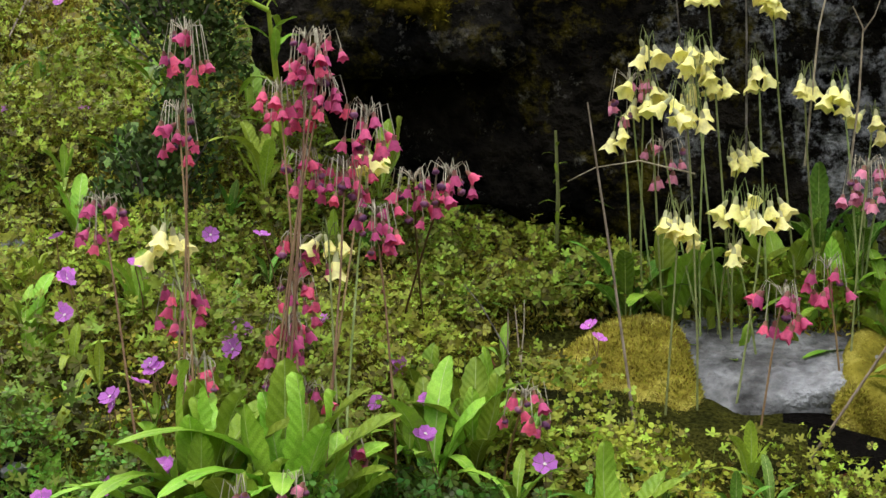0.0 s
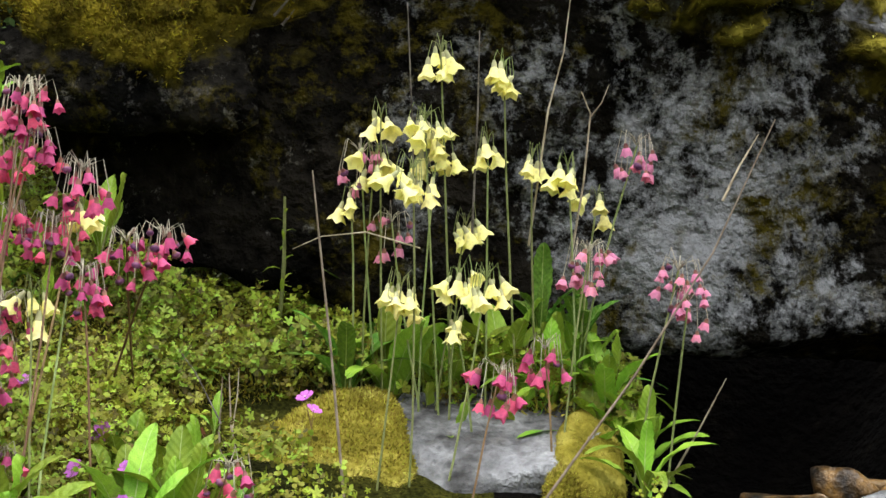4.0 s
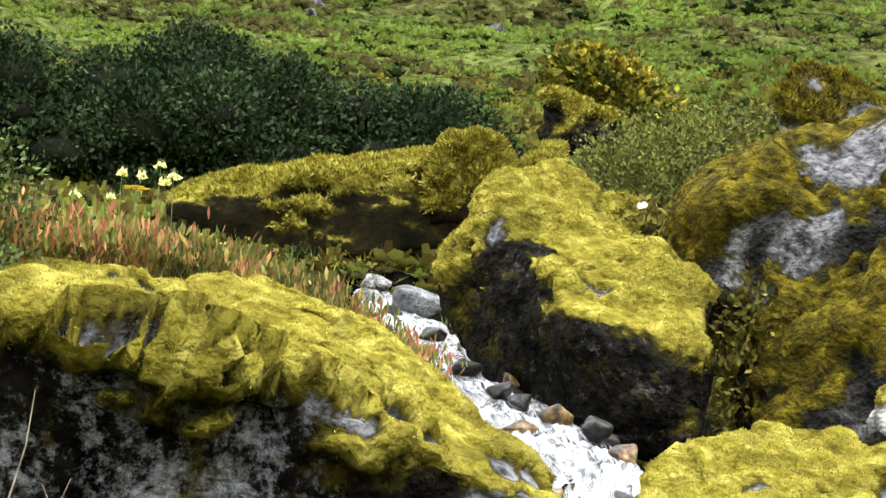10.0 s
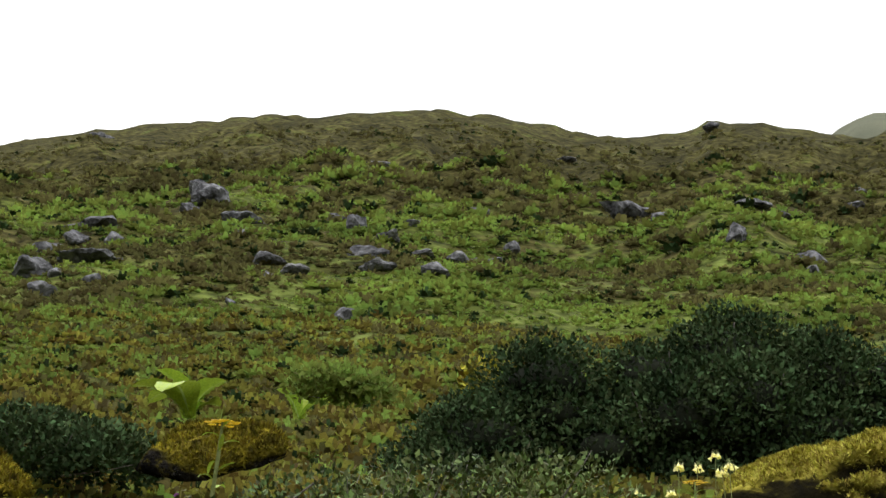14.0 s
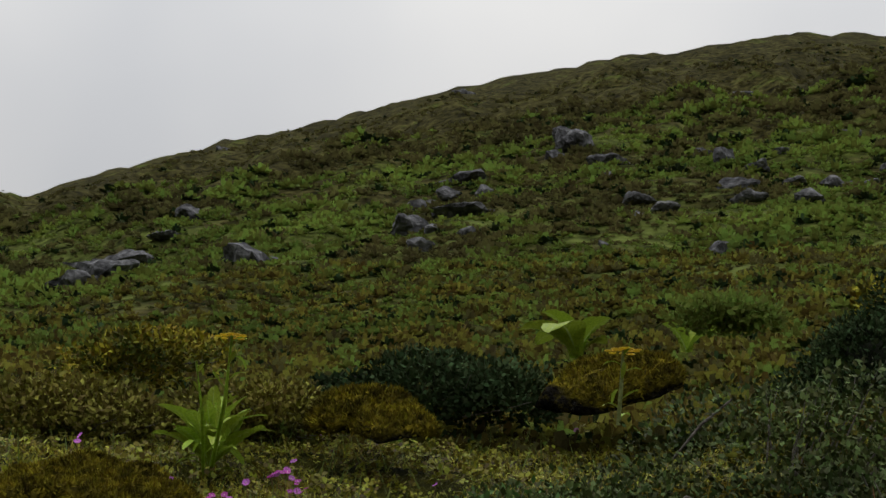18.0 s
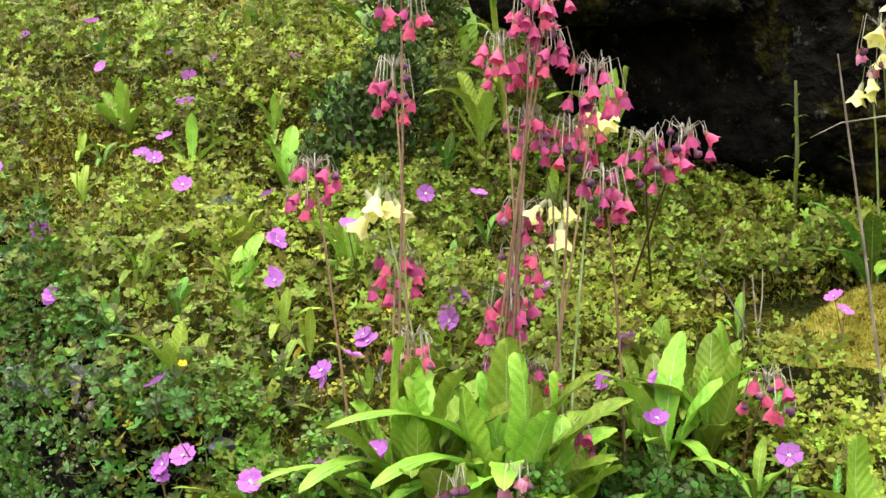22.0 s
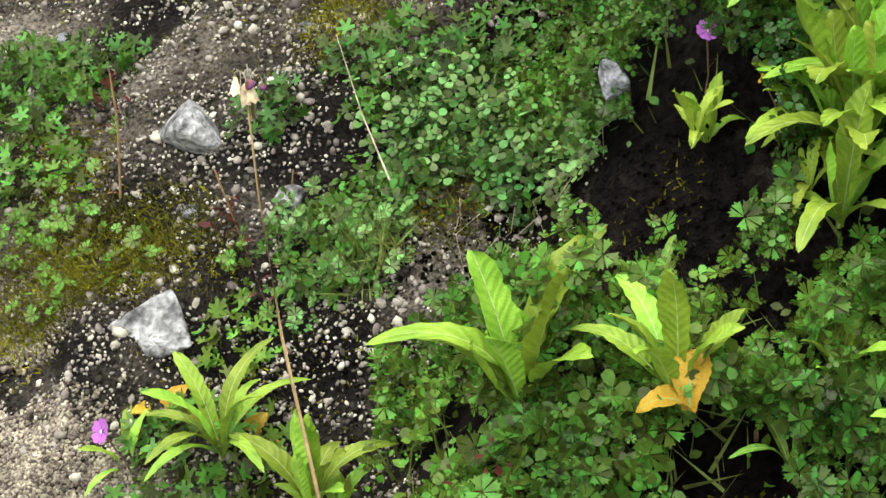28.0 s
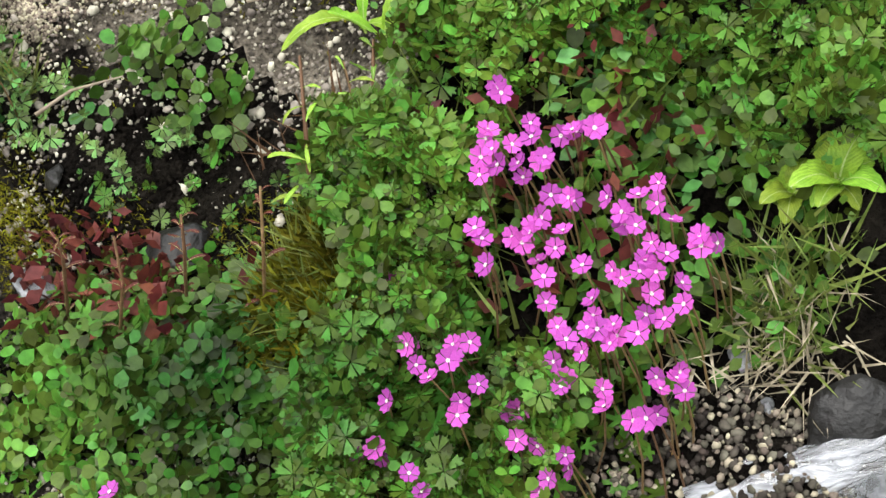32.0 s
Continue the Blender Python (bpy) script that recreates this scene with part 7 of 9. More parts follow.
for i, (p, n, key) in enumerate([((-1.111, 0.964, 0.582), 3, "leaf_yellow_round"), ((-1.017, 0.976, 0.57), 3, "leaf_yellow_round"), ((-0.53, 0.985, 0.78), 2, "leaf_yellow_round"), ((-0.835, 1.789, 1.26), 3, "leaf_yellow_narrow"), ((-0.353, 0.824, 0.534), 1, "leaf_yellow_round"), ((-0.35, 1.679, 1.128), 2, "leaf_yellow_round")]):
    rosette(p, n, 0.055, key, 990 + i, 0.9, "withered yellow leaves lying in the greenery", "yellow_leaves", "yellowed leaves")
for i, p in enumerate([(0.05, 2.34, 1.33), (0.106, 2.35, 1.33), (0.15, 2.34, 1.28), (0.135, 2.31, 1.24), (0.195, 2.33, 1.19), (0.207, 2.29, 1.10), (0.255, 2.31, 1.09), (0.015, 2.37, 1.35), (-0.049, 2.37, 1.35), (-0.12, 2.36, 1.33)]):
    rosette(p, 9, 0.125 - 0.004 * i, "leaf_big" if i % 3 else "leaf_lime", 1070 + i, 1.05, "leafy clump of light green toothed leaves beside a grey rock", "leaf_rosette")
for i, (p, n, ln, key, sp) in enumerate([((-0.228, 2.3, 1.309), 10, 0.19, "leaf_dark_narrow", 0.6), ((-0.167, 2.333, 1.299), 10, 0.2, "leaf_big", 0.7), ((-0.081, 2.338, 1.309), 9, 0.15, "leaf_big", 0.9), ((-0.011, 2.34, 1.319), 10, 0.17, "leaf_big", 0.8),
        ((0.065, 2.308, 1.316), 10, 0.14, "leaf_big", 0.9), ((0.14, 2.303, 1.311), 12, 0.14, "leaf_big", 0.9), ((-0.089, 2.275, 1.215), 10, 0.17, "leaf_big", 0.9), ((0.02, 2.283, 1.229), 9, 0.16, "leaf_big", 0.9), ((0.116, 2.271, 1.213), 11, 0.16, "leaf_big", 0.9), ((0.187, 2.292, 1.23), 11, 0.15, "leaf_big", 1.0),
        ((-0.746, 2.235, 1.518), 7, 0.13, "leaf_lime", 0.7), ((-0.584, 2.282, 1.511), 6, 0.13, "leaf_big", 0.9), ((-1.01, 2.562, 1.661), 7, 0.16, "leaf_big", 1.0), ((-1.008, 2.35, 1.531), 7, 0.13, "leaf_dark", 1.0)]):
    rosette(p, n, ln, key, 1040 + i, sp, "clump of long green leaves at the foot of the dark boulder", "leaf_rosette")
rosette((-2.712, 4.707, 2.642), 44, 0.29, "leaf_lime", 1001, 0.95, "large clump of long narrow light green leaves", "ragwort_rosette", "ragworts")
rosette((-3.129, 10.711, 4.485), 7, 0.55, "leaf_lime_round", 1002, 0.9, "clump of very large light green leaves", "large_leaves", "large-leaved plants")
rosette((-2.369, 10.89, 4.519), 3, 0.4, "leaf_lime_round", 1003, 0.7, "clump of very large light green leaves", "large_leaves", "large-leaved plants")
rosette((-1.017, 2.424, 1.866), 6, 0.1, "leaf_lime_narrow", 1004, 0.6, "upright light green leaves of a young sapling", "leaf_rosette")


# small leafy weeds scattered through the meadow and the bank
weed_rng = random.Random(77)
for i in range(150):
    x, y = weed_rng.uniform(-1.5, 0.1), weed_rng.uniform(1.7, 2.9) if i < 110 else weed_rng.uniform(0.75, 1.5)
    if i >= 110:
        x, y = weed_rng.uniform(-0.7, -0.1), weed_rng.uniform(1.0, 1.5)
    if x > -0.35 and 1.95 < y:
        continue
    rosette((x, y, ground(x, y) + (0.03 if i < 110 else 0.05)), weed_rng.randint(4, 7), weed_rng.uniform(0.05, 0.09), weed_rng.choice(["leaf_big", "leaf_dark", "leaf_lime", "leaf_big_narrow", "leaf_dark_narrow"]), 1400 + i, weed_rng.uniform(0.6, 1.1),
            "small tuft of toothed leaves in the meadow" if i < 110 else "small tuft of toothed leaves on the bank", "leaf_tuft", "leaf tufts")


def upright_weed(points, r, leaf_len, n, mat, key, seed, label, top=None, name="tall_weed", category="plant"):
    """A leafy upright stem; top gives the material of a flat flower head."""
    rng = random.Random(seed)
    base = new(name)
    base.location = points[0]
    tagged(base, label, category)
    pts = [Vector(p) - Vector(points[0]) for p in points]
    part("stem", tube("stem", pts, [r, r * 0.9, r * 0.6][:len(pts)] if len(pts) == 3 else [r, r * 0.6], M[mat], 6), base)
    for i in range(n):
        u = (i + 0.7) / (n + 0.5)
        k = u * (len(pts) - 1)
        j = min(int(k), len(pts) - 2)
        q = pts[j].lerp(pts[j + 1], k - j)
        m = Matrix.Translation(q) @ Euler((0, 0, i * 2.4 + rng.uniform(-0.4, 0.4))).to_matrix().to_4x4() @ Euler((-rng.uniform(0.7, 1.2), 0, 0)).to_matrix().to_4x4() @ Matrix.Scale(leaf_len * rng.uniform(0.7, 1.1) * (1.1 - 0.5 * u), 4)
        part("leaf", LEAF[key][i % len(LEAF[key])], base, at=m)
    if top:
        for i in range(14):
            a, d = i * 2.4, 0.012 * math.sqrt(i)
            m = Matrix.Translation(pts[-1] + Vector((math.cos(a) * d, math.sin(a) * d, 0.004 - d * 0.2))) @ Matrix.Scale(0.013, 4)
            part("floret", TOP[top], base, at=m)
    return base


def floret_mesh(mat):
    """A small composite flower: one disc with a scalloped edge."""
    verts = [(0, 0, 0.25)] + [(math.cos(k * 0.3927) * (1.0 if k % 2 else 0.72), math.sin(k * 0.3927) * (1.0 if k % 2 else 0.72), 0.08 if k % 2 else 0.0) for k in range(16)]
    return mesh_fast("floret", verts, [(0, k + 1, (k + 1) % 16 + 1) for k in range(16)], mat, True)


TOP = {"gold": floret_mesh(M["gold"])}
upright_weed([(-2.689, 4.672, 2.596), (-2.427, 4.263, 2.76), (-2.397, 4.225, 2.955)], 0.008, 0.1, 16, "leaf_lime", "leaf_lime", 1, "tall ragwort with a yellow flower head", "gold", "ragwort")
upright_weed([(-2.703, 4.658, 2.594), (-2.489, 4.237, 2.723), (-2.498, 4.192, 2.873)], 0.007, 0.09, 14, "leaf_lime", "leaf_lime", 2, "tall budding ragwort stem", None, "ragwort")
upright_weed([(-1.156, 4.151, 2.598), (-1.141, 4.13, 2.703), (-1.129, 4.108, 2.796)], 0.007, 0.08, 8, "stem_green", "leaf_lime", 3, "ragwort with a flat golden flower head", "gold", "ragwort")
upright_weed([(0.232, 6.281, 2.984), (0.234, 6.272, 3.027), (0.233, 6.261, 3.08)], 0.005, 0.06, 4, "stem_green", "leaf_lime", 4, "ragwort with an orange-yellow head near the long rock", "gold", "ragwort")
upright_weed([(-0.345, 2.42, 1.369), (-0.335, 2.38, 1.496), (-0.338, 2.379, 1.595)], 0.0035, 0.035, 14, "stem_green", "leaf_lime", 5, "upright weed with small toothed leaves", None)
upright_weed([(-0.721, 2.275, 1.518), (-0.727, 2.236, 1.694), (-0.727, 2.209, 1.767)], 0.0055, 0.085, 9, "leaf_lime", "leaf_big", 6, "young fern-like stem with drooping tip", None, "sapling")
upright_weed([(-0.727, 2.209, 1.767), (-0.756, 2.198, 1.782), (-0.784, 2.184, 1.816)], 0.004, 0.05, 12, "leaf_lime", "leaf_lime_narrow", 7, "curled tip of a young leafy stem", None, "sapling")
upright_weed([(-0.972, 2.42, 1.865), (-0.975, 2.388, 1.962), (-0.984, 2.37, 2.06)], 0.004, 0.075, 11, "leaf_lime", "leaf_lime_narrow", 8, "pale green sapling beside the shrub", None, "sapling")
for i, (a, b, c) in enumerate([((-0.356, 1.363, 0.885), (-0.411, 1.572, 0.878), (-0.423, 1.634, 0.972)), ((-0.315, 1.372, 0.888), (-0.367, 1.579, 0.869), (-0.381, 1.627, 0.931)), ((-0.246, 1.4, 0.887), (-0.298, 1.632, 0.832), (-0.311, 1.658, 0.892)),
                               ((-0.505, 1.058, 0.698), (-0.572, 1.203, 0.716), (-0.616, 1.282, 0.765)), ((-0.49, 1.101, 0.721), (-0.538, 1.263, 0.689), (-0.568, 1.319, 0.732)), ((-0.638, 1.082, 0.735), (-0.728, 1.245, 0.66), (-0.742, 1.272, 0.708)), ((-0.424, 1.054, 0.682), (-0.443, 1.108, 0.697), (-0.457, 1.15, 0.723)),
                               ((-0.766, 0.704, 0.485), (-0.706, 0.652, 0.618), (-0.765, 0.73, 0.649)), ((-0.72, 0.73, 0.518), (-0.696, 0.709, 0.609), (-0.747, 0.758, 0.627)), ((-0.727, 0.735, 0.518), (-0.705, 0.736, 0.607), (-0.737, 0.789, 0.63))]):
    upright_weed([a, b, c], 0.0022, 0.035, 12, "stem_red", "leaf_big_narrow" if i % 3 else "leaf_dark", 20 + i, "slender reddish stem with small paired leaves")
for i, (a, b, c) in enumerate([((-1.318, 1.141, 0.681), (-1.329, 1.175, 0.778), (-1.344, 1.193, 0.831)), ((-1.078, 1.103, 0.633), (-1.148, 1.149, 0.703), (-1.178, 1.161, 0.76)), ((-1.085, 1.142, 0.651), (-1.135, 1.215, 0.67), (-1.143, 1.247, 0.724)), ((-0.952, 0.548, 0.409), (-0.806, 0.484, 0.639), (-0.813, 0.489, 0.648)),
                               ((-0.898, 0.555, 0.401), (-0.767, 0.497, 0.613), (-0.784, 0.516, 0.637)), ((-0.857, 0.607, 0.416), (-0.742, 0.542, 0.618), (-0.753, 0.558, 0.636)), ((-0.771, 0.619, 0.436), (-0.699, 0.581, 0.608), (-0.715, 0.608, 0.637))]):
    upright_weed([a, b, c], 0.0016, 0.02, 14, "stem_red", "leaf_red", 40 + i, "small red-leaved weed on bare soil")


# ---- dead stalks and sticks ----
def dead_stalk(pts, r, label="dry grey dead flower stalk", mat="dry"):
    n = len(pts)
    tagged(part("dead_stalk", tube("dead_stalk", pts, [0.62 * r * (1 - 0.6 * k / (n - 1)) for k in range(n)], M[mat], 6)), label, "stalk", "dead stalks")


dead_stalk([(-0.183, 2.006, 1.154), (-0.217, 2.016, 1.4), (-0.239, 2.009, 1.553), (-0.248, 2.007, 1.618)], 0.0035)
dead_stalk([(0.022, 1.952, 1.185), (0.158, 1.997, 1.386), (0.247, 2.017, 1.538), (0.315, 2.013, 1.704)], 0.0032)
dead_stalk([(0.256, 2.015, 1.602), (0.275, 2.022, 1.645), (0.296, 2.017, 1.685)], 0.003)
dead_stalk([(0.229, 2.307, 1.207), (0.272, 2.314, 1.289), (0.308, 2.317, 1.364)], 0.003)
dead_stalk([(-0.137, 2.283, 1.511), (-0.146, 2.277, 1.683), (-0.16, 2.255, 1.867)], 0.003, mat="bark")
dead_stalk([(-0.058, 2.29, 1.532), (-0.057, 2.281, 1.722), (-0.059, 2.269, 1.834)], 0.003, mat="bark")
dead_stalk([(0.022, 2.293, 1.538), (0.041, 2.285, 1.729), (0.059, 2.277, 1.809), (0.065, 2.266, 1.886)], 0.0028)
dead_stalk([(0.08, 2.294, 1.51), (0.095, 2.292, 1.63), (0.1, 2.285, 1.726), (0.086, 2.283, 1.756)], 0.003)
dead_stalk([(0.101, 2.286, 1.722), (0.115, 2.284, 1.742), (0.124, 2.281, 1.767)], 0.002)
dead_stalk([(-0.127, 2.248, 1.528), (-0.203, 2.244, 1.547), (-0.264, 2.238, 1.538), (-0.302, 2.233, 1.519)], 0.002)
dead_stalk([(-0.323, 2.005, 1.238), (-0.34, 2.031, 1.298), (-0.348, 2.047, 1.36)], 0.003)
dead_stalk([(-0.338, 2.031, 1.291), (-0.336, 2.046, 1.332), (-0.336, 2.049, 1.367)], 0.002)
dead_stalk([(-0.357, 2.058, 1.294), (-0.399, 2.088, 1.355), (-0.422, 2.087, 1.384)], 0.002, mat="bark")
dead_stalk([(-1.643, 3.4, 2.0), (-1.6, 3.25, 1.935), (-1.574, 3.169, 1.90), (-1.507, 2.966, 1.815)], 0.007, "pale bent dead stick lying in the meadow")
dead_stalk([(-1.586, 3.201, 1.869), (-1.578, 3.195, 1.905), (-1.566, 3.251, 1.961)], 0.006, "pale dead stick lying in the meadow")
dead_stalk([(-0.903, 1.498, 0.706), (-0.856, 1.532, 0.712), (-0.79, 1.554, 0.728)], 0.004, "pale dead stick lying on the bank")
dead_stalk([(-0.484, 1.862, 1.043), (-0.44, 1.874, 1.047), (-0.397, 1.916, 1.045)], 0.003, "pale dead stick lying on the bank")
dead_stalk([(-0.799, 0.721, 0.701), (-0.777, 0.744, 0.701), (-0.755, 0.795, 0.696)], 0.0035, "pale dead stick lying on the bank")
dead_stalk([(-0.873, 0.551, 0.694), (-0.86, 0.58, 0.7), (-0.848, 0.621, 0.685)], 0.003, "pale dead stick lying on the bank")
dead_stalk([(-0.35, 2.059, 1.185), (-0.362, 2.071, 1.282), (-0.362, 2.078, 1.352)], 0.003)
dead_stalk([(-0.457, 1.777, 1.07), (-0.388, 1.802, 1.071), (-0.329, 1.834, 1.074)], 0.0025, "pale dead stick lying on the bank")
dead_stalk([(-0.529, 1.598, 1.077), (-0.48, 1.723, 1.088), (-0.399, 1.862, 1.154), (-0.325, 1.949, 1.219)], 0.0022)
dead_stalk([(-0.955, 1.829, 1.3), (-0.959, 1.83, 1.32), (-0.963, 1.829, 1.33)], 0.002)
dead_stalk([(-0.701, 0.732, 0.781), (-0.799, 0.824, 0.861), (-0.861, 0.891, 0.938), (-0.9, 0.937, 0.99)], 0.003, "tall drying primula stalk", "stem_red")
dead_stalk([(-1, 1.236, 0.747), (-1.066, 1.285, 0.792), (-1.13, 1.338, 0.852)], 0.002)
primula((-0.902, 0.945, 1.007), (-0.9, 0.938, 0.992), "withered", 6, 577, wide=0.02, drop=0.02, buds=0.3, size=0.62)


# ---- low green cover ----
PALM_V = []
for k in range(15):
    a = radians(-150 + 300 * k / 14)
    r = (0.38, 0.92, 0.98)[k % 3]
    PALM_V.append((math.sin(a) * r, math.cos(a) * r + 0.2, (0.3 if k % 3 else 0.05) * r * r))
PALM_F = [tuple(range(15))]
TRI_V, TRI_F = [], []
for k in range(3):
    a = radians(120 * k)
    ca, sa = math.cos(a), math.sin(a)
    b = len(TRI_V)
    for px, py, pz in ((0, 0.05, 0), (0.36, 0.45, 0.06), (0.34, 0.85, 0.12), (0, 1.02, 0.08), (-0.34, 0.85, 0.12), (-0.36, 0.45, 0.06)):
        TRI_V.append((px * ca - py * sa, px * sa + py * ca, pz))
    TRI_F.append(tuple(range(b, b + 6)))

CUT_V, CUT_F = [], []
for k in range(7):
    a = radians(-138 + 46 * k)
    ca, sa, n0 = math.cos(a), math.sin(a), len(CUT_V)
    far = 1.0 - 0.06 * abs(k - 3)
    for px, py, pz in ((0, 0.04, 0), (0.17, 0.5, 0.07), (0.24, far * 0.86, 0.1), (0.08, far * 0.8, 0.1), (0, far, 0.07), (-0.08, far * 0.8, 0.1), (-0.24, far * 0.86, 0.1), (-0.17, 0.5, 0.07)):
        CUT_V.append((px * ca + py * sa, -px * sa + py * ca, pz))
    CUT_F.append(tuple(range(n0, n0 + 8)))

OVAL_V = [(0, 0, 0), (0.28, 0.3, 0.05), (0.33, 0.62, 0.08), (0, 1, 0.02), (-0.33, 0.62, 0.08), (-0.28, 0.3, 0.05)]
OVAL_F = [(0, 1, 2, 3), (0, 3, 4, 5)]


def cover(name, n, region, shape, size, mat, seed, label, lift=(0.005, 0.05), lean=0.6, up=(0, -0.45, 0.8), keep=None, patch=None, heave=0.0):
    """Many small leaves over part of the ground; keep thins them, patch gathers them in drifts."""
    rng = np.random.default_rng(seed)
    pos = []
    x0, x1, y0, y1 = region
    while len(pos) < n:
        x, y = rng.uniform(x0, x1), rng.uniform(y0, y1)
        if keep and not keep(x, y):
            continue
        if patch is not None and noise.noise((x * patch[0], y * patch[0], seed * 1.7)) < patch[1] + rng.normal(0, 0.12):
            continue
        z = land(x, y)
        if heave:
            g = noise.noise((x * 6.5, y * 6.5, 3.3)) + 0.5 * noise.noise((x * 15, y * 15, 1.3))
            if g < -0.08 + rng.normal(0, 0.06):
                continue
            z += heave * min(1.0, max(0.0, g + 0.2) * 1.6)
        pos.append((x, y, z + rng.uniform(*lift)))
    pos = np.array(pos)
    s = rng.uniform(0.35, 1.25, n) * size
    tm = frames_of(pos, np.tile(up, (n, 1)), s, rng, lean)
    ob = part(name, scatter(name, shape[0], shape[1], tm, M[mat]))
    return tagged(ob, label, "plants", kind="stuff")


def lip_of(x):
    return float(np.interp(x, LIP_X, LIP_Y))


def meadow(x, y):
    return y > lip_of(x) - 0.03 and stream_near(x, y)[0] > 0.45 and not (x > 0.2 and y < 2.9) and not (x > -0.3 and 2.42 < y < 3.3) and math.hypot((x + 0.09) / 0.32, (y - 2.12) / 0.17) > 1 and math.hypot((x + 0.34) / 0.16, (y - 1.64) / 0.17) > 1 + 0.3 * noise.noise((x * 9, y * 9, 1))


# bare places on the bank whose near-black soil stands in for shade under overhangs
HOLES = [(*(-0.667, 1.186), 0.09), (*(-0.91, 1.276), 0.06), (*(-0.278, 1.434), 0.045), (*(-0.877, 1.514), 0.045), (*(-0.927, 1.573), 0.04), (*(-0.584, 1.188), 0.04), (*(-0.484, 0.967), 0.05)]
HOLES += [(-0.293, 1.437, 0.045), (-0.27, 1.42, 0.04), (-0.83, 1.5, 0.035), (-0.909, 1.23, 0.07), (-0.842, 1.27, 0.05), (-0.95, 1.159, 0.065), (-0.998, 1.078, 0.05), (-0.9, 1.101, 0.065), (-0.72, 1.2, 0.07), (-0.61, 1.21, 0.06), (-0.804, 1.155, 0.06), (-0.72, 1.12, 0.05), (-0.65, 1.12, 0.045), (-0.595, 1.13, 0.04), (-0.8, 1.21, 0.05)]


def z_of(x, y):
    return ground(x, y)


def bank(x, y):
    s = y - lip_of(x)
    if s > 0.02 or s < -1.45:
        return False
    if z_of(x, y) < 0.545 and x > -0.45:
        return False
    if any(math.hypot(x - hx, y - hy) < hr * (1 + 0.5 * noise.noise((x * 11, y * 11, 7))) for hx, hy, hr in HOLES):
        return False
    if x < float(np.interp(y, EDGE_Y, EDGE_X)) - 0.06 * noise.noise((y * 9, x * 9, 2)):
        return s > -0.13
    return True


cover("ground_leaves", 15000, (-2.1, 0.45, 1.45, 3.0), (PALM_V, PALM_F), 0.0082, "leaf", 1, "dense carpet of small lobed green leaves", keep=meadow, heave=0.06)
cover("ground_leaves", 15000, (-2.1, 0.45, 1.45, 3.2), (TRI_V, TRI_F), 0.008, "leaf", 2, "dense carpet of small three-part green leaves", keep=meadow, patch=(2.2, -0.05), heave=0.06)
cover("olive_leaves", 26000, (-2.4, 0.3, 1.6, 3.4), (TRI_V, TRI_F), 0.0075, "leaf_olive", 17, "small olive leaves and moss between the meadow plants", keep=meadow, patch=(3.1, -0.35), lift=(0, 0.03))
cover("ground_leaves", 3400, (-2.3, 0.3, 1.5, 3.3), (CUT_V, CUT_F), 0.0135, "leaf", 27, "broader lobed leaves standing among the meadow plants", keep=meadow, lift=(0.02, 0.07), patch=(2.4, 0.05))
cover("ground_leaves", 20000, (-3.8, 0.2, 2.8, 6.5), (TRI_V, TRI_F), 0.015, "leaf_olive", 3, "low green leaves over the upper meadow", keep=meadow, lift=(0, 0.03))
cover("moss_tips", 60000, (-2.4, 0.4, 1.5, 3.4), (BLADE_V, BLADE_F), 0.015, "moss_fuzz", 4, "yellowish moss between the meadow leaves", keep=meadow, lift=(-0.004, 0.006), lean=0.7, patch=(2.6, 0.02))
cover("brown_moss", 22000, (-2.6, 0.3, 1.6, 4.2), (BLADE_V, BLADE_F), 0.014, "moss_brown_fuzz", 38, "brownish moss in drifts between the meadow leaves", keep=meadow, lift=(0.0, 0.03), lean=0.7, patch=(3.3, 0.18))
cover("moss_tips", 42000, (-3.8, 0.2, 2.8, 6.5), (BLADE_V, BLADE_F), 0.03, "moss_fuzz", 5, "yellowish moss over the upper meadow", keep=meadow, lift=(-0.004, 0.006), lean=0.7, patch=(1.5, -0.1))
cover("ground_leaves", 10000, (-2.3, 0.4, 1.45, 3.1), (PALM_V, PALM_F), 0.006, "leaf", 34, "tiny lobed leaves close to the ground", keep=meadow, lift=(0.0, 0.02))
cover("low_moss", 80000, (-2.3, 0.4, 1.45, 3.2), (BLADE_V, BLADE_F), 0.010, "moss_olive", 33, "fine olive moss on the ground between the leaves", keep=meadow, lift=(-0.002, 0.004), lean=0.8)
cover("grass_blades", 3500, (-2.4, 0.4, 1.5, 4.0), (GRASS_V, BLADE_F), 0.06, "grass", 6, "sparse short grass in the meadow", keep=meadow, lean=0.4, up=(0, -0.2, 1), lift=(-0.01, 0))
def beyond(x, y):
    return stream_near(x, y)[0] > 0.22


cover("moss_tips", 16000, (-0.3, 3.0, 3.6, 8.5), (BLADE_V, BLADE_F), 0.04, "moss_fuzz", 19, "yellowish moss and grass beyond the boulders", keep=beyond, lift=(-0.004, 0.006), lean=0.7, patch=(1.5, -0.1))
cover("rough_grass", 12000, (-4.5, 3.2, 4.2, 9.0), (GRASS_V, BLADE_F), 0.09, "grass", 20, "rough grass along the foot of the hill", keep=beyond, lift=(-0.01, 0.006), lean=0.5, up=(0, -0.2, 1))
cover("ground_leaves", 9000, (-4.5, 3.2, 3.8, 9.0), (TRI_V, TRI_F), 0.022, "leaf_olive", 26, "low olive leaves along the foot of the hill", keep=beyond, lift=(0, 0.05))
cover("red_leaves", 260, (-2.4, 0.3, 1.5, 4.2), (TRI_V, TRI_F), 0.012, "leaf_red", 7, "scattered reddish leaves in the meadow", keep=meadow)
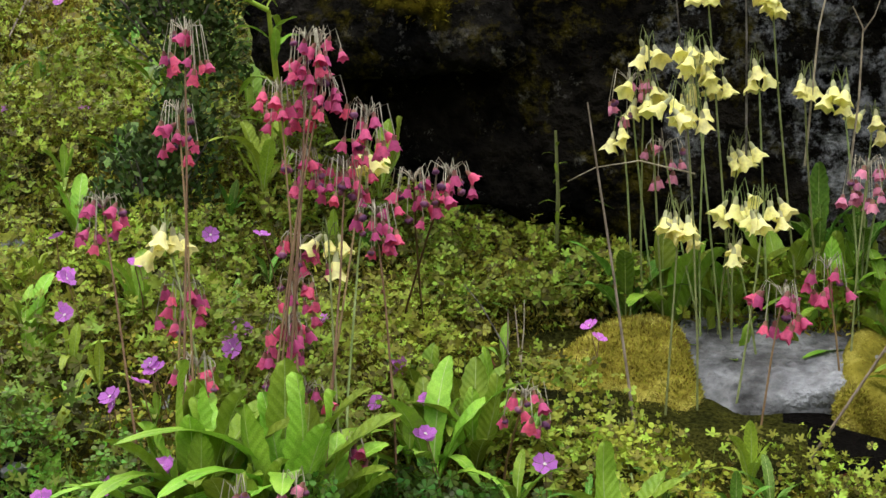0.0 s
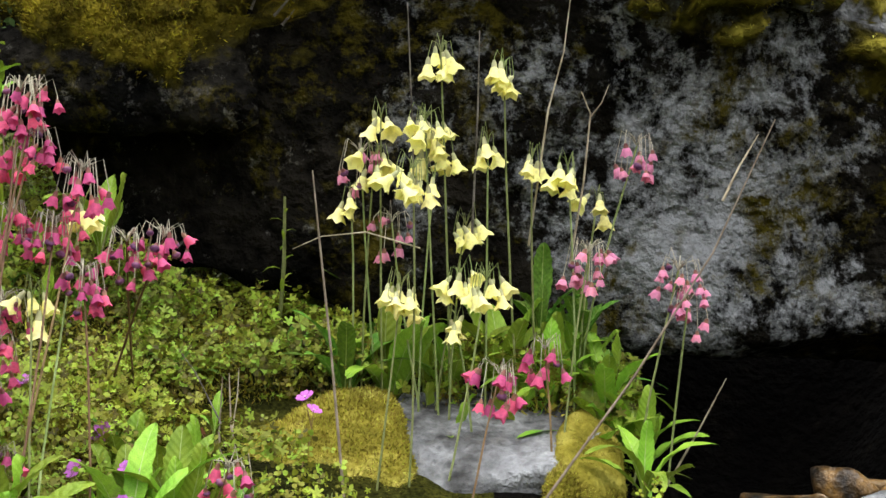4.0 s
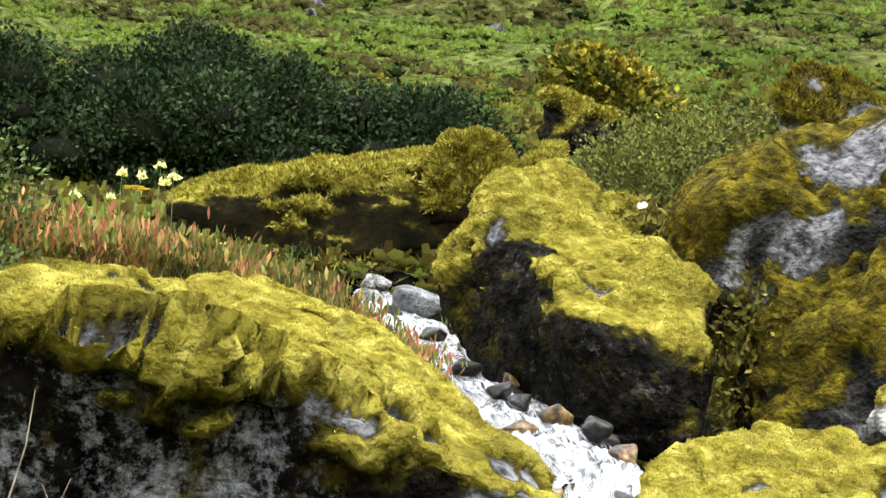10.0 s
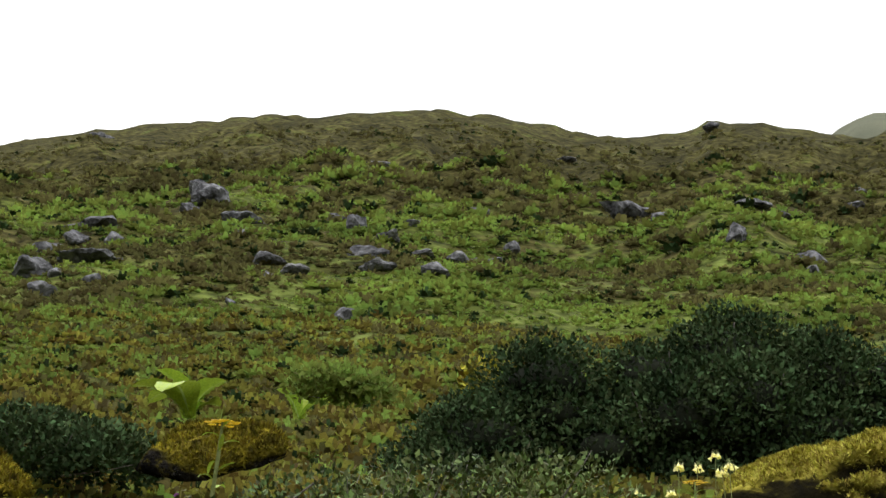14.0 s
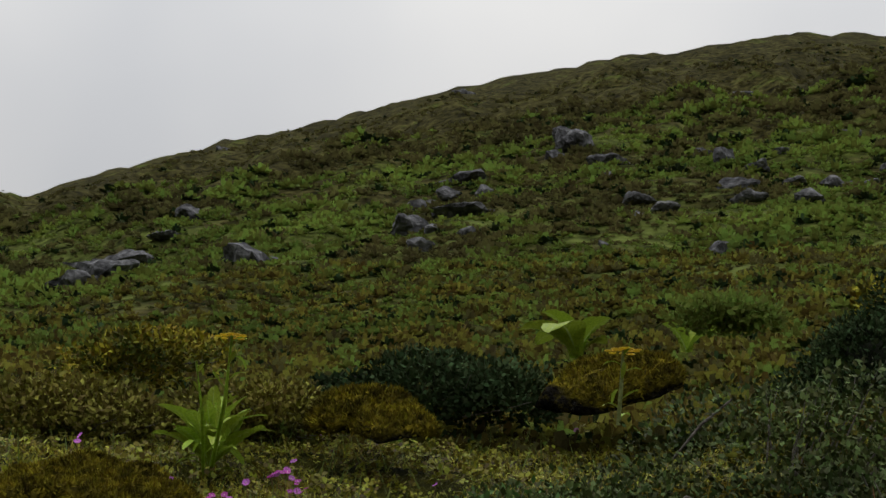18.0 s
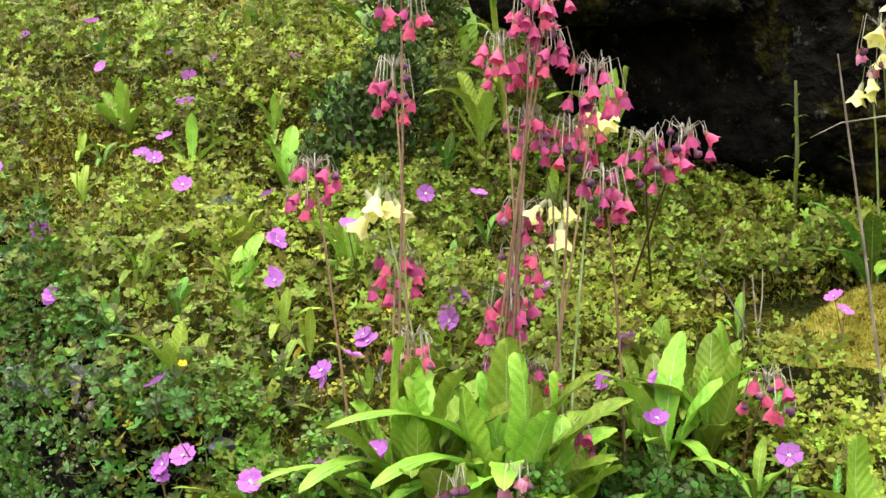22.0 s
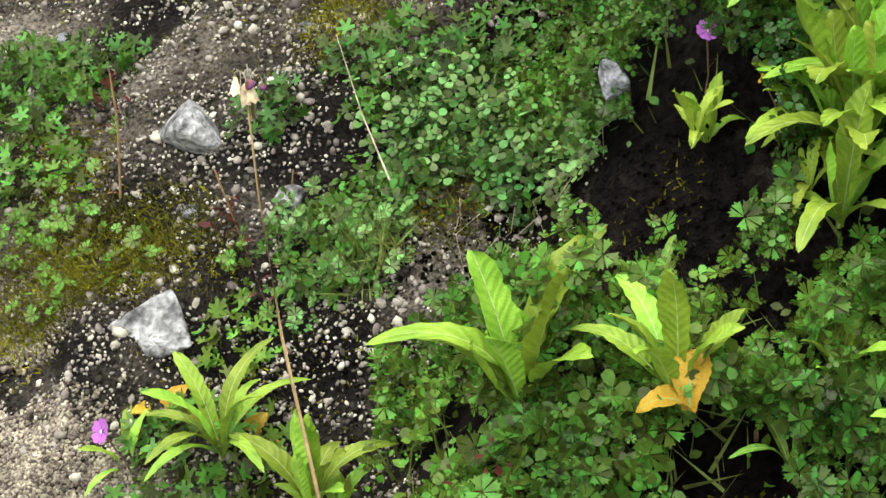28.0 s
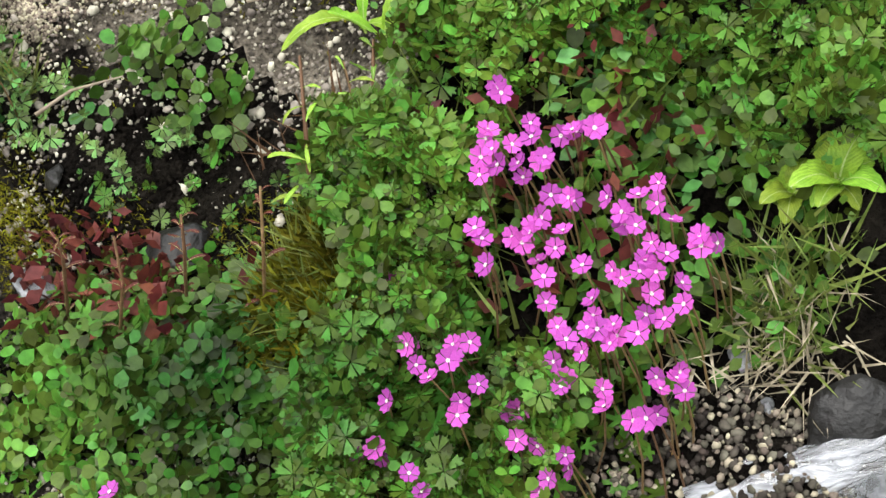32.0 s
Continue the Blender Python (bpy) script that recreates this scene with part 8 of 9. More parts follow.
cover("bank_leaves", 15000, (-1.6, 0.3, 0.15, 1.95), (CUT_V, CUT_F), 0.0092, "leaf_bank", 8, "dense small lobed leaves covering the bank", keep=bank, lift=(0.0, 0.05), lean=0.95, heave=0.075)
cover("bank_leaves", 12000, (-1.6, 0.3, 0.15, 1.95), (TRI_V, TRI_F), 0.0075, "leaf_bank", 9, "clover-like leaves covering the bank", keep=bank, lift=(0.01, 0.055), patch=(4, -0.05), lean=0.95, heave=0.075)
cover("bank_leaves", 3400, (-1.2, 0.3, 0.15, 1.2), (CUT_V, CUT_F), 0.0155, "leaf_bank", 28, "deeply cut geranium leaves on the lower bank", keep=bank, lift=(0.02, 0.06), lean=0.95, heave=0.075)
cover("bank_leaves", 1800, (-1.2, 0.3, 0.15, 1.05), (TRI_V, TRI_F), 0.0135, "leaf_bank", 29, "larger clover leaves on the lower bank", keep=bank, lift=(0.02, 0.06), lean=0.95, heave=0.075)
cover("bank_leaves", 1500, (-1.6, 0.3, 0.15, 1.95), (OVAL_V, OVAL_F), 0.014, "leaf_bank", 10, "narrow green leaves on the bank", keep=bank, lift=(0.0, 0.05), lean=0.7, patch=(7, -0.1))
cover("bank_red_leaves", 500, (-1.5, 0.1, 0.2, 1.0), (LEAF_V, LEAF_F), 0.018, "leaf_red", 11, "small red leaves scattered over the bank", keep=bank, lift=(0.03, 0.08), patch=(5, 0.1))
cover("bank_grass", 900, (-1.5, 0.1, 0.3, 1.9), (GRASS_V, BLADE_F), 0.07, "grass", 12, "thin grass blades on the bank", keep=bank, lean=0.5, up=(0, -0.3, 1), lift=(0, 0.01), patch=(5, 0.15))


def hollow(x, y):
    return any(math.hypot(x - hx, y - hy) < hr * 1.25 for hx, hy, hr in HOLES)


def gully(x, y):
    s = y - lip_of(x)
    return -1.5 < s < 0 and x < float(np.interp(y, EDGE_Y, EDGE_X)) + 0.06 - 0.06 * noise.noise((x * 8, y * 8, 4))


grit = bmesh.new()
bmesh.ops.create_icosphere(grit, subdivisions=1, radius=1.0)
PEB_V = [(v.co.x * 1.2 * (1 + 0.7 * noise.noise(v.co * 2.3)), v.co.y * 0.85 * (1 + 0.7 * noise.noise(v.co * 3.1)), v.co.z * 0.65) for v in grit.verts]
PEB_F = [tuple(v.index for v in f.verts) for f in grit.faces]
grit.free()
cover("soil_crumbs", 12000, (-2.2, -0.4, 0.2, 2.3), (PEB_V, PEB_F), 0.0038, "crumb", 18, "dark soil crumbs", keep=gully, lift=(-0.003, 0.002))
cover("pebbles", 50000, (-2.2, -0.62, 0.2, 2.3), (PEB_V, PEB_F), 0.0023, "pebble", 13, "pale grit and pebbles on dark soil", keep=gully, lift=(-0.001, 0.003))
cover("pebbles", 3200, (-2.2, -0.3, 0.2, 2.3), (PEB_V, PEB_F), 0.0062, "pebble", 14, "larger pale pebbles on dark soil", keep=gully, lift=(-0.002, 0.003))
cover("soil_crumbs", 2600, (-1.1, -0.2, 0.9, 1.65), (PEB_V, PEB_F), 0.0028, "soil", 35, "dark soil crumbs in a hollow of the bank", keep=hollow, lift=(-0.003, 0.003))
cover("pebbles", 220, (-1.1, -0.75, 0.9, 1.4), (PEB_V, PEB_F), 0.003, "pebble", 36, "pale pebbles in a hollow of the bank", keep=hollow, lift=(-0.001, 0.003))
cover("hollow_moss", 1500, (-1.1, -0.2, 0.9, 1.65), (BLADE_V, BLADE_F), 0.008, "moss_olive", 37, "thin dark moss in a hollow of the bank", keep=hollow, lift=(0, 0.004), lean=0.8, patch=(9, 0.1))
cover("soil_moss", 12000, (-2.2, -0.6, 0.3, 2.3), (BLADE_V, BLADE_F), 0.0075, "moss_olive", 15, "patches of moss on the soil", keep=gully, lift=(0, 0.004), lean=0.8, patch=(4, 0.15))
def foot(x, y):
    return math.hypot((x + 0.22) / 0.27, (y - 0.54) / 0.2) < 1 + 0.25 * noise.noise((x * 9, y * 9, 3))


cover("gravel", 5000, (-0.5, 0.05, 0.35, 0.72), (PEB_V, PEB_F), 0.0042, "crumb", 16, "dark wet gravel at the foot of the bank", lift=(0, 0.004), keep=foot)
cover("gravel", 3200, (-0.5, 0.05, 0.35, 0.72), (PEB_V, PEB_F), 0.0034, "sand", 31, "pale wet gravel at the foot of the bank", lift=(0, 0.006), keep=foot)


def spots(name, places, density, shape, size, mat, seed, label, lift=(0.003, 0.05), lean=0.5, up=(0, -0.4, 0.85)):
    """Leaves gathered in round patches (x, y, radius)."""
    rng = np.random.default_rng(seed)
    pos = []
    for x, y, r in places:
        for k in range(int(density * r * r * 3.14)):
            a, d = rng.uniform(0, 6.283), r * math.sqrt(rng.random()) * rng.uniform(0.6, 1.1)
            px, py = x + math.cos(a) * d, y + math.sin(a) * d
            pos.append((px, py, land(px, py) + rng.uniform(*lift) * (1.2 - d / r * 0.8)))
    pos = np.array(pos)
    tm = frames_of(pos, np.tile(up, (len(pos), 1)), rng.uniform(0.6, 1.3, len(pos)) * size, rng, lean)
    return tagged(part(name, scatter(name, shape[0], shape[1], tm, M[mat])), label, "plants", kind="stuff")


def ring(xy, r):
    return (*xy, r)


spots("clover_patch", [ring((-1.006, 1.365), 0.11), ring((-0.896, 1.376), 0.1), ring((-1.042, 1.206), 0.09), ring((-1.03, 1.282), 0.08), ring((-1.192, 0.659), 0.09)],
      7000, (TRI_V, TRI_F), 0.0105, "leaf_bank", 21, "patch of light green clover-like leaves on the soil")
spots("clover_patch", [ring((-0.878, 0.543), 0.1), ring((-0.784, 0.569), 0.09), ring((-0.921, 0.487), 0.09), ring((-0.851, 0.598), 0.06)],
      3600, (TRI_V, TRI_F), 0.0145, "leaf_bank", 30, "patch of broad clover leaves at the foot of the bank")
spots("leaf_patch", [ring((-1.524, 1.224), 0.1), ring((-1.479, 1.302), 0.07), ring((-1.433, 1.129), 0.07), ring((-1.099, 1.068), 0.05), ring((-1.05, 0.933), 0.09), ring((-1.025, 1.409), 0.12), ring((-0.939, 1.49), 0.08), ring((-1.205, 1.286), 0.05), ring((-1.118, 1.402), 0.08)],
      7000, (PALM_V, PALM_F), 0.010, "leaf_bank", 22, "patch of small lobed leaves on the soil")
spots("moss_patch", [ring((-1.323, 0.992), 0.08), ring((-1.283, 1.083), 0.08), ring((-1.248, 1.141), 0.06), ring((-0.957, 1.271), 0.06), ring((-0.92, 1.531), 0.08), ring((-1.115, 0.57), 0.1), ring((-0.728, 0.645), 0.05), ring((-1.023, 0.592), 0.05), ring((-1.196, 1.443), 0.08)],
      110000, (BLADE_V, BLADE_F), 0.0075, "moss_olive", 23, "yellow-green moss patch on dark soil", lift=(0, 0.02), lean=0.7)
spots("grass_tuft", [ring((-0.733, 0.653), 0.05), ring((-0.684, 0.613), 0.04), ring((-0.359, 0.784), 0.05), ring((-0.999, 1.186), 0.04), ring((-1.129, 0.708), 0.02)],
      26000, (GRASS_V, BLADE_F), 0.06, "grass", 24, "tuft of thin dry grass", lift=(0, 0.005), lean=0.55, up=(0, -0.2, 0.9))
spots("red_weed", [ring((-0.92, 0.577), 0.06), ring((-0.981, 0.579), 0.05), ring((-0.863, 0.615), 0.04), ring((-1.152, 1.154), 0.03), ring((-1.398, 1.235), 0.03), ring((-0.776, 0.628), 0.025)],
      6000, (LEAF_V, LEAF_F), 0.016, "leaf_red", 25, "patch of small dark red leaves on the soil", lift=(0.0, 0.05), lean=0.6)
spots("clover_patch", [(-0.9, 0.514, 0.08), (-0.817, 0.528, 0.08), (-0.741, 0.509, 0.08), (-0.883, 0.443, 0.08), (-0.682, 0.573, 0.06), (-0.6, 0.56, 0.07), (-0.99, 0.44, 0.08), (-0.78, 0.43, 0.08)],
      3300, (TRI_V, TRI_F), 0.014, "leaf_bank", 41, "broad clover leaves at the foot of the bank", lift=(0.005, 0.07))
spots("leaf_patch", [(-0.9, 0.53, 0.1), (-0.8, 0.5, 0.1), (-0.68, 0.55, 0.08), (-0.6, 0.62, 0.08), (-0.53, 0.6, 0.08), (-0.45, 0.63, 0.07)],
      4200, (PALM_V, PALM_F), 0.012, "leaf_bank", 42, "small lobed leaves below the magenta blossoms", lift=(0.0, 0.05))
spots("clover_patch", [(-1.008, 0.769, 0.05), (-0.975, 0.79, 0.06), (-0.93, 0.765, 0.05), (-1.03, 0.72, 0.03)],
      2400, (TRI_V, TRI_F), 0.0165, "leaf_bank", 43, "broad blue-green clover leaves spilling over gritty soil", lift=(0.005, 0.06))
spots("leaf_patch", [(-0.51, 0.785, 0.06), (-0.47, 0.75, 0.07), (-0.53, 0.725, 0.06), (-0.45, 0.7, 0.06), (-0.5, 0.66, 0.06), (-0.42, 0.77, 0.05), (-0.55, 0.77, 0.05), (-0.57, 0.7, 0.05)],
      5200, (OVAL_V, OVAL_F), 0.017, "leaf_bank", 47, "small oval leaves between the magenta blossoms", lift=(0.0, 0.05))
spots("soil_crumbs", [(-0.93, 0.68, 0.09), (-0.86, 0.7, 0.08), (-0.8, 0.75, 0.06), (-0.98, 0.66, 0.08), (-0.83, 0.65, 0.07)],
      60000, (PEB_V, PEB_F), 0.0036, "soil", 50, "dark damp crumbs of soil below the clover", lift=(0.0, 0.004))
spots("leaf_patch", [(-0.93, 0.68, 0.04), (-0.86, 0.7, 0.03), (-0.82, 0.66, 0.04), (-0.98, 0.65, 0.04), (-0.8, 0.73, 0.04), (-0.9, 0.74, 0.03)],
      2600, (CUT_V, CUT_F), 0.010, "leaf_bank", 51, "scattered small cut leaves on damp soil", lift=(0.0, 0.03))
spots("moss_patch", [(-0.84, 0.68, 0.04), (-0.8, 0.7, 0.05), (-0.95, 0.64, 0.04)],
      60000, (BLADE_V, BLADE_F), 0.008, "moss_olive", 52, "thin moss on damp soil", lift=(0, 0.01), lean=0.8)
spots("leaf_patch", [(-0.40, 0.80, 0.06), (-0.36, 0.82, 0.05), (-0.42, 0.84, 0.05), (-0.38, 0.75, 0.05), (-0.34, 0.78, 0.04), (-0.43, 0.73, 0.05)],
      4200, (OVAL_V, OVAL_F), 0.016, "leaf_bank", 53, "small oval leaves at the edge of wet gravel", lift=(0.0, 0.045))
spots("grass_tuft", [(-0.37, 0.76, 0.05), (-0.33, 0.77, 0.05), (-0.40, 0.72, 0.03)], 9000, (GRASS_V, BLADE_F), 0.055, "dry", 54, "tuft of dry straw-coloured grass", lift=(0, 0.005), lean=0.6, up=(0.2, -0.4, 0.6))
spots("leaf_patch", [(-1.36, 1.1, 0.06), (-1.45, 1.2, 0.08), (-1.31, 1.0, 0.05), (-1.38, 1.03, 0.05), (-1.25, 1.08, 0.04), (-1.5, 1.25, 0.07), (-1.12, 1.13, 0.05), (-1.07, 1.15, 0.05)],
      3600, (CUT_V, CUT_F), 0.010, "leaf_bank", 48, "small cut leaves in mossy soil")
spots("moss_patch", [(-1.36, 1.09, 0.08), (-1.3, 1.0, 0.07), (-1.42, 1.16, 0.07), (-1.24, 1.07, 0.05), (-1.18, 1.12, 0.05)],
      70000, (BLADE_V, BLADE_F), 0.008, "moss_olive", 49, "yellow-green moss on gritty soil", lift=(0, 0.012), lean=0.8)
spots("moss_patch", [(-0.742, 0.664, 0.05), (-0.686, 0.643, 0.06), (-0.743, 0.614, 0.05), (-0.7, 0.6, 0.04)],
      120000, (BLADE_V, BLADE_F), 0.02, "moss_olive", 44, "shaggy yellow-green moss tuft", lift=(0, 0.03), lean=0.7)
spots("red_weed", [(-0.922, 0.6, 0.06), (-0.87, 0.58, 0.05), (-0.96, 0.56, 0.05)], 5000, (LEAF_V, LEAF_F), 0.02, "leaf_red", 45, "dark red leaves of small weeds", lift=(0.02, 0.08), lean=0.7)
spots("leaf_patch", [(-0.91, 1.57, 0.06), (-0.88, 1.53, 0.06), (-0.94, 1.6, 0.05), (-1.0, 1.62, 0.06), (-0.95, 1.68, 0.07)], 6500, (PALM_V, PALM_F), 0.0095, "leaf_bank", 46, "lobed leaves hanging over a dark recess", lift=(0.0, 0.06))
spots("clover_mound", [(-1.07, 1.37, 0.06), (-1.0, 1.372, 0.06), (-0.94, 1.365, 0.06), (-0.877, 1.34, 0.06), (-0.83, 1.32, 0.05), (-0.79, 1.3, 0.05), (-0.97, 1.33, 0.05), (-0.89, 1.31, 0.04), (-1.03, 1.32, 0.05)],
      6500, (TRI_V, TRI_F), 0.0105, "leaf_clover", 61, "mound of light green clover leaves over a dark hollow", lift=(0.01, 0.075))
spots("leaf_patch", [(-1.02, 1.19, 0.05), (-1.07, 1.185, 0.05), (-0.98, 1.2, 0.04), (-1.05, 1.13, 0.04), (-1.1, 1.22, 0.04)],
      6000, (CUT_V, CUT_F), 0.0095, "leaf_clover", 62, "light green cut leaves on gritty soil", lift=(0.0, 0.05))
spots("leaf_patch", [(-0.56, 0.87, 0.05), (-0.51, 0.87, 0.05), (-0.49, 0.88, 0.05), (-0.536, 0.875, 0.05), (-0.584, 0.885, 0.05), (-0.5, 0.832, 0.05), (-0.57, 0.837, 0.05), (-0.45, 0.85, 0.05), (-0.62, 0.86, 0.04)],
      5200, (OVAL_V, OVAL_F), 0.018, "leaf_clover", 63, "small oval leaves above the magenta blossoms", lift=(0.0, 0.06))
spots("leaf_patch", [(-0.56, 0.87, 0.06), (-0.50, 0.85, 0.06), (-0.6, 0.9, 0.05), (-0.45, 0.86, 0.05)],
      3600, (TRI_V, TRI_F), 0.014, "leaf_bank", 64, "clover leaves above the magenta blossoms", lift=(0.01, 0.06))
spots("sand", [(-1.24, 0.85, 0.08), (-1.16, 0.865, 0.07), (-1.18, 0.81, 0.07), (-1.25, 0.79, 0.06), (-1.1, 0.874, 0.05), (-1.17, 0.74, 0.05), (-1.31, 0.98, 0.06)],
      170000, (PEB_V, PEB_F), 0.0022, "sand", 65, "coarse tan sand washed over the soil", lift=(-0.001, 0.003))
spots("leaf_patch", [(-1.09, 0.71, 0.04), (-1.13, 0.68, 0.05), (-1.17, 0.7, 0.04), (-1.0, 0.67, 0.03), (-0.94, 0.72, 0.03)],
      3600, (CUT_V, CUT_F), 0.0125, "leaf_clover", 66, "light green cut leaves at the edge of damp soil", lift=(0.0, 0.04))
spots("grass_tuft", [(-0.8, 0.78, 0.05), (-0.74, 0.77, 0.04), (-0.86, 0.75, 0.03)], 3000, (GRASS_V, BLADE_F), 0.06, "stem_red", 67, "thin reddish stems standing in damp soil", lift=(0, 0.005), lean=0.3, up=(0, -0.2, 0.9))
spots("leaf_patch", [(-0.41, 1.72, 0.07), (-0.35, 1.7, 0.08), (-0.31, 1.75, 0.07), (-0.33, 1.6, 0.08), (-0.28, 1.62, 0.06), (-0.38, 1.58, 0.07), (-0.3, 1.53, 0.06), (-0.4, 1.65, 0.07)],
      4600, (CUT_V, CUT_F), 0.0105, "leaf_bank", 68, "small cut leaves along the top of the bank", lift=(0.0, 0.06), lean=0.8)
spots("clover_patch", [(-0.41, 1.7, 0.08), (-0.34, 1.68, 0.09), (-0.33, 1.58, 0.09), (-0.27, 1.65, 0.07)],
      4200, (TRI_V, TRI_F), 0.009, "leaf_bank", 69, "clover leaves along the top of the bank", lift=(0.0, 0.06), lean=0.8)
spots("leaf_patch", [(-1.41, 1.91, 0.07), (-1.32, 1.86, 0.07), (-1.25, 1.82, 0.07), (-1.18, 1.77, 0.07), (-1.11, 1.73, 0.07), (-1.045, 1.69, 0.07), (-0.95, 1.64, 0.06), (-0.9, 1.61, 0.05), (-1.0, 1.66, 0.05)],
      6500, (CUT_V, CUT_F), 0.0105, "leaf_clover", 70, "light green cut leaves hanging over a soil ledge", lift=(0.0, 0.07), lean=0.8)
spots("clover_patch", [(-1.32, 1.85, 0.06), (-1.18, 1.76, 0.06), (-1.05, 1.68, 0.06), (-0.93, 1.62, 0.05)],
      3800, (TRI_V, TRI_F), 0.011, "leaf_bank", 71, "clover leaves hanging over a soil ledge", lift=(0.0, 0.05), lean=0.8)
for i, (p, n, ln, sp) in enumerate([((-0.64, 1.55, 1.12), 12, 0.15, 1.0), ((-0.6, 1.5, 1.05), 12, 0.16, 1.05), ((-0.55, 1.48, 1.01), 10, 0.15, 1.1), ((-0.66, 1.49, 1.04), 9, 0.13, 1.1), ((-0.49, 1.53, 1.08), 9, 0.14, 1.0), ((-0.47, 1.6, 1.13), 9, 0.14, 0.95), ((-0.57, 1.37, 0.93), 9, 0.12, 1.15)]):
    rosette(p, n, ln, "leaf_big", 1700 + i, sp)
# fine roots hanging from the edge of the hollow
root_rng = random.Random(9)
for i in range(9):
    x, y = root_rng.uniform(-0.95, -0.72), root_rng.uniform(1.26, 1.31)
    z = land(x, y) + 0.02
    dead_stalk([(x, y, z), (x + root_rng.uniform(-0.02, 0.02), y - 0.025, z - 0.015), (x + root_rng.uniform(-0.04, 0.04), y - 0.04, z - root_rng.uniform(0.03, 0.05))], 0.0011, "fine pale root hanging over a dark hollow")
# loose stones on the soil
for i, (p, r, mt, sq) in enumerate([
        ((-1.297, 1.245, 0.718), 0.054, "rock_white", 0.8), ((-1.183, 1.03, 0.618), 0.057, "rock_white", 0.8), ((-0.751, 1.28, 0.885), 0.028, "rock_grey", 0.8), ((-0.825, 1.406, 0.805), 0.026, "rock_grey", 0.7), ((-1.454, 1.168, 0.716), 0.03, "rock_grey", 0.4), ((-1.175, 1.242, 0.705), 0.035, "rock_grey", 0.4), ((-1.137, 1.228, 0.695), 0.022, "rock_white", 0.6),
        ((-1.238, 1.177, 0.682), 0.018, "rock_grey", 0.6), ((-1.178, 1.305, 0.734), 0.011, "rock_white", 0.7), ((-1.554, 1.313, 0.784), 0.018, "rock_grey", 0.6), ((-1.245, 1.429, 0.797), 0.022, "rock_grey", 0.6), ((-1.261, 1.018, 0.628), 0.011, "rock_white", 0.6),
        ((-1.217, 1.442, 0.8), 0.018, "rock_grey", 0.7), ((-1.221, 1.575, 0.869), 0.02, "rock_white", 0.7), ((-0.851, 1.553, 0.992), 0.012, "rock_grey", 0.8),
        ((-0.689, 0.714, 0.518), 0.026, "rock_grey", 0.7), ((-0.738, 0.703, 0.497), 0.03, "rock_grey", 0.6), ((-0.89, 0.655, 0.435), 0.04, "rock_wet", 0.4), ((-1.04, 0.648, 0.46), 0.022, "rock_wet", 0.5), ((-0.996, 0.559, 0.421), 0.03, "rock_grey", 0.5), ((-0.368, 0.679, 0.45), 0.018, "rock_grey", 0.6),
        ((-0.305, 0.676, 0.438), 0.07, "rock_wet", 0.35), ((-1.097, 2.151, 1.43), 0.04, "rock_grey", 0.5), ((-0.736, 1.837, 1.256), 0.035, "rock_grey", 0.5), ((-0.838, 1.623, 1.206), 0.022, "rock_grey", 0.6), ((-2.001, 3.86, 2.21), 0.068, "rock_white", 0.42)]):
    stone("loose_stone", p, r, mt, {"rock_white": "pale angular stone", "rock_grey": "grey stone", "rock_wet": "dark damp stone"}[mt] + (" in the meadow" if i > 24 else " lying on bare soil"), 1100 + i, squash=sq, group="loose stones", sink=-0.3 if sq > 0.5 else 0.25)

# flat slabs in the gully and in the turf
def slab(points, drop, mat, label, seed):
    pts = [Vector(p) for p in points]
    boulder("stone_slab", pts + [p - Vector((0, 0, drop)) for p in pts], label, mat, None, edge=0.018, rough=0.012, seed=seed, soften=1, grow=1.0, category="stone", group="stone slabs")


slab([(-1.345, 1.663, 0.939), (-1.382, 1.722, 0.998), (-1.3, 1.728, 1.009), (-1.206, 1.692, 1.009), (-1.21, 1.665, 0.949), (-1.237, 1.661, 0.934)], 0.06, "rock_tan", "flat tan slab lying on bare soil", 61)
slab([(-1.165, 1.59, 0.892), (-1.137, 1.635, 0.963), (-1.067, 1.616, 1.017), (-0.994, 1.571, 1.004), (-0.965, 1.539, 0.965), (-0.993, 1.538, 0.912)], 0.07, "rock_slab", "broken grey slab lying on bare soil", 62)
slab([(-1.417, 0.781, 0.579), (-1.49, 0.859, 0.627), (-1.426, 0.905, 0.633), (-1.352, 0.929, 0.626), (-1.32, 0.873, 0.597), (-1.343, 0.813, 0.576)], 0.06, "rock_slab", "flat grey slab in gritty soil", 65)
slab([(-1.241, 1.821, 1.243), (-1.154, 1.765, 1.267), (-1.024, 1.679, 1.28), (-0.994, 1.681, 1.271), (-1.1, 1.726, 1.248)], 0.04, "rock_grey", "pale grey stone flush with the turf", 63)
slab([(-0.292, 0.677, 0.445), (-0.311, 0.721, 0.495), (-0.287, 0.745, 0.509), (-0.254, 0.753, 0.499), (-0.231, 0.71, 0.446), (-0.27, 0.702, 0.473)], 0.06, "rock_wet", "dark wet stone at the foot of the bank", 64)
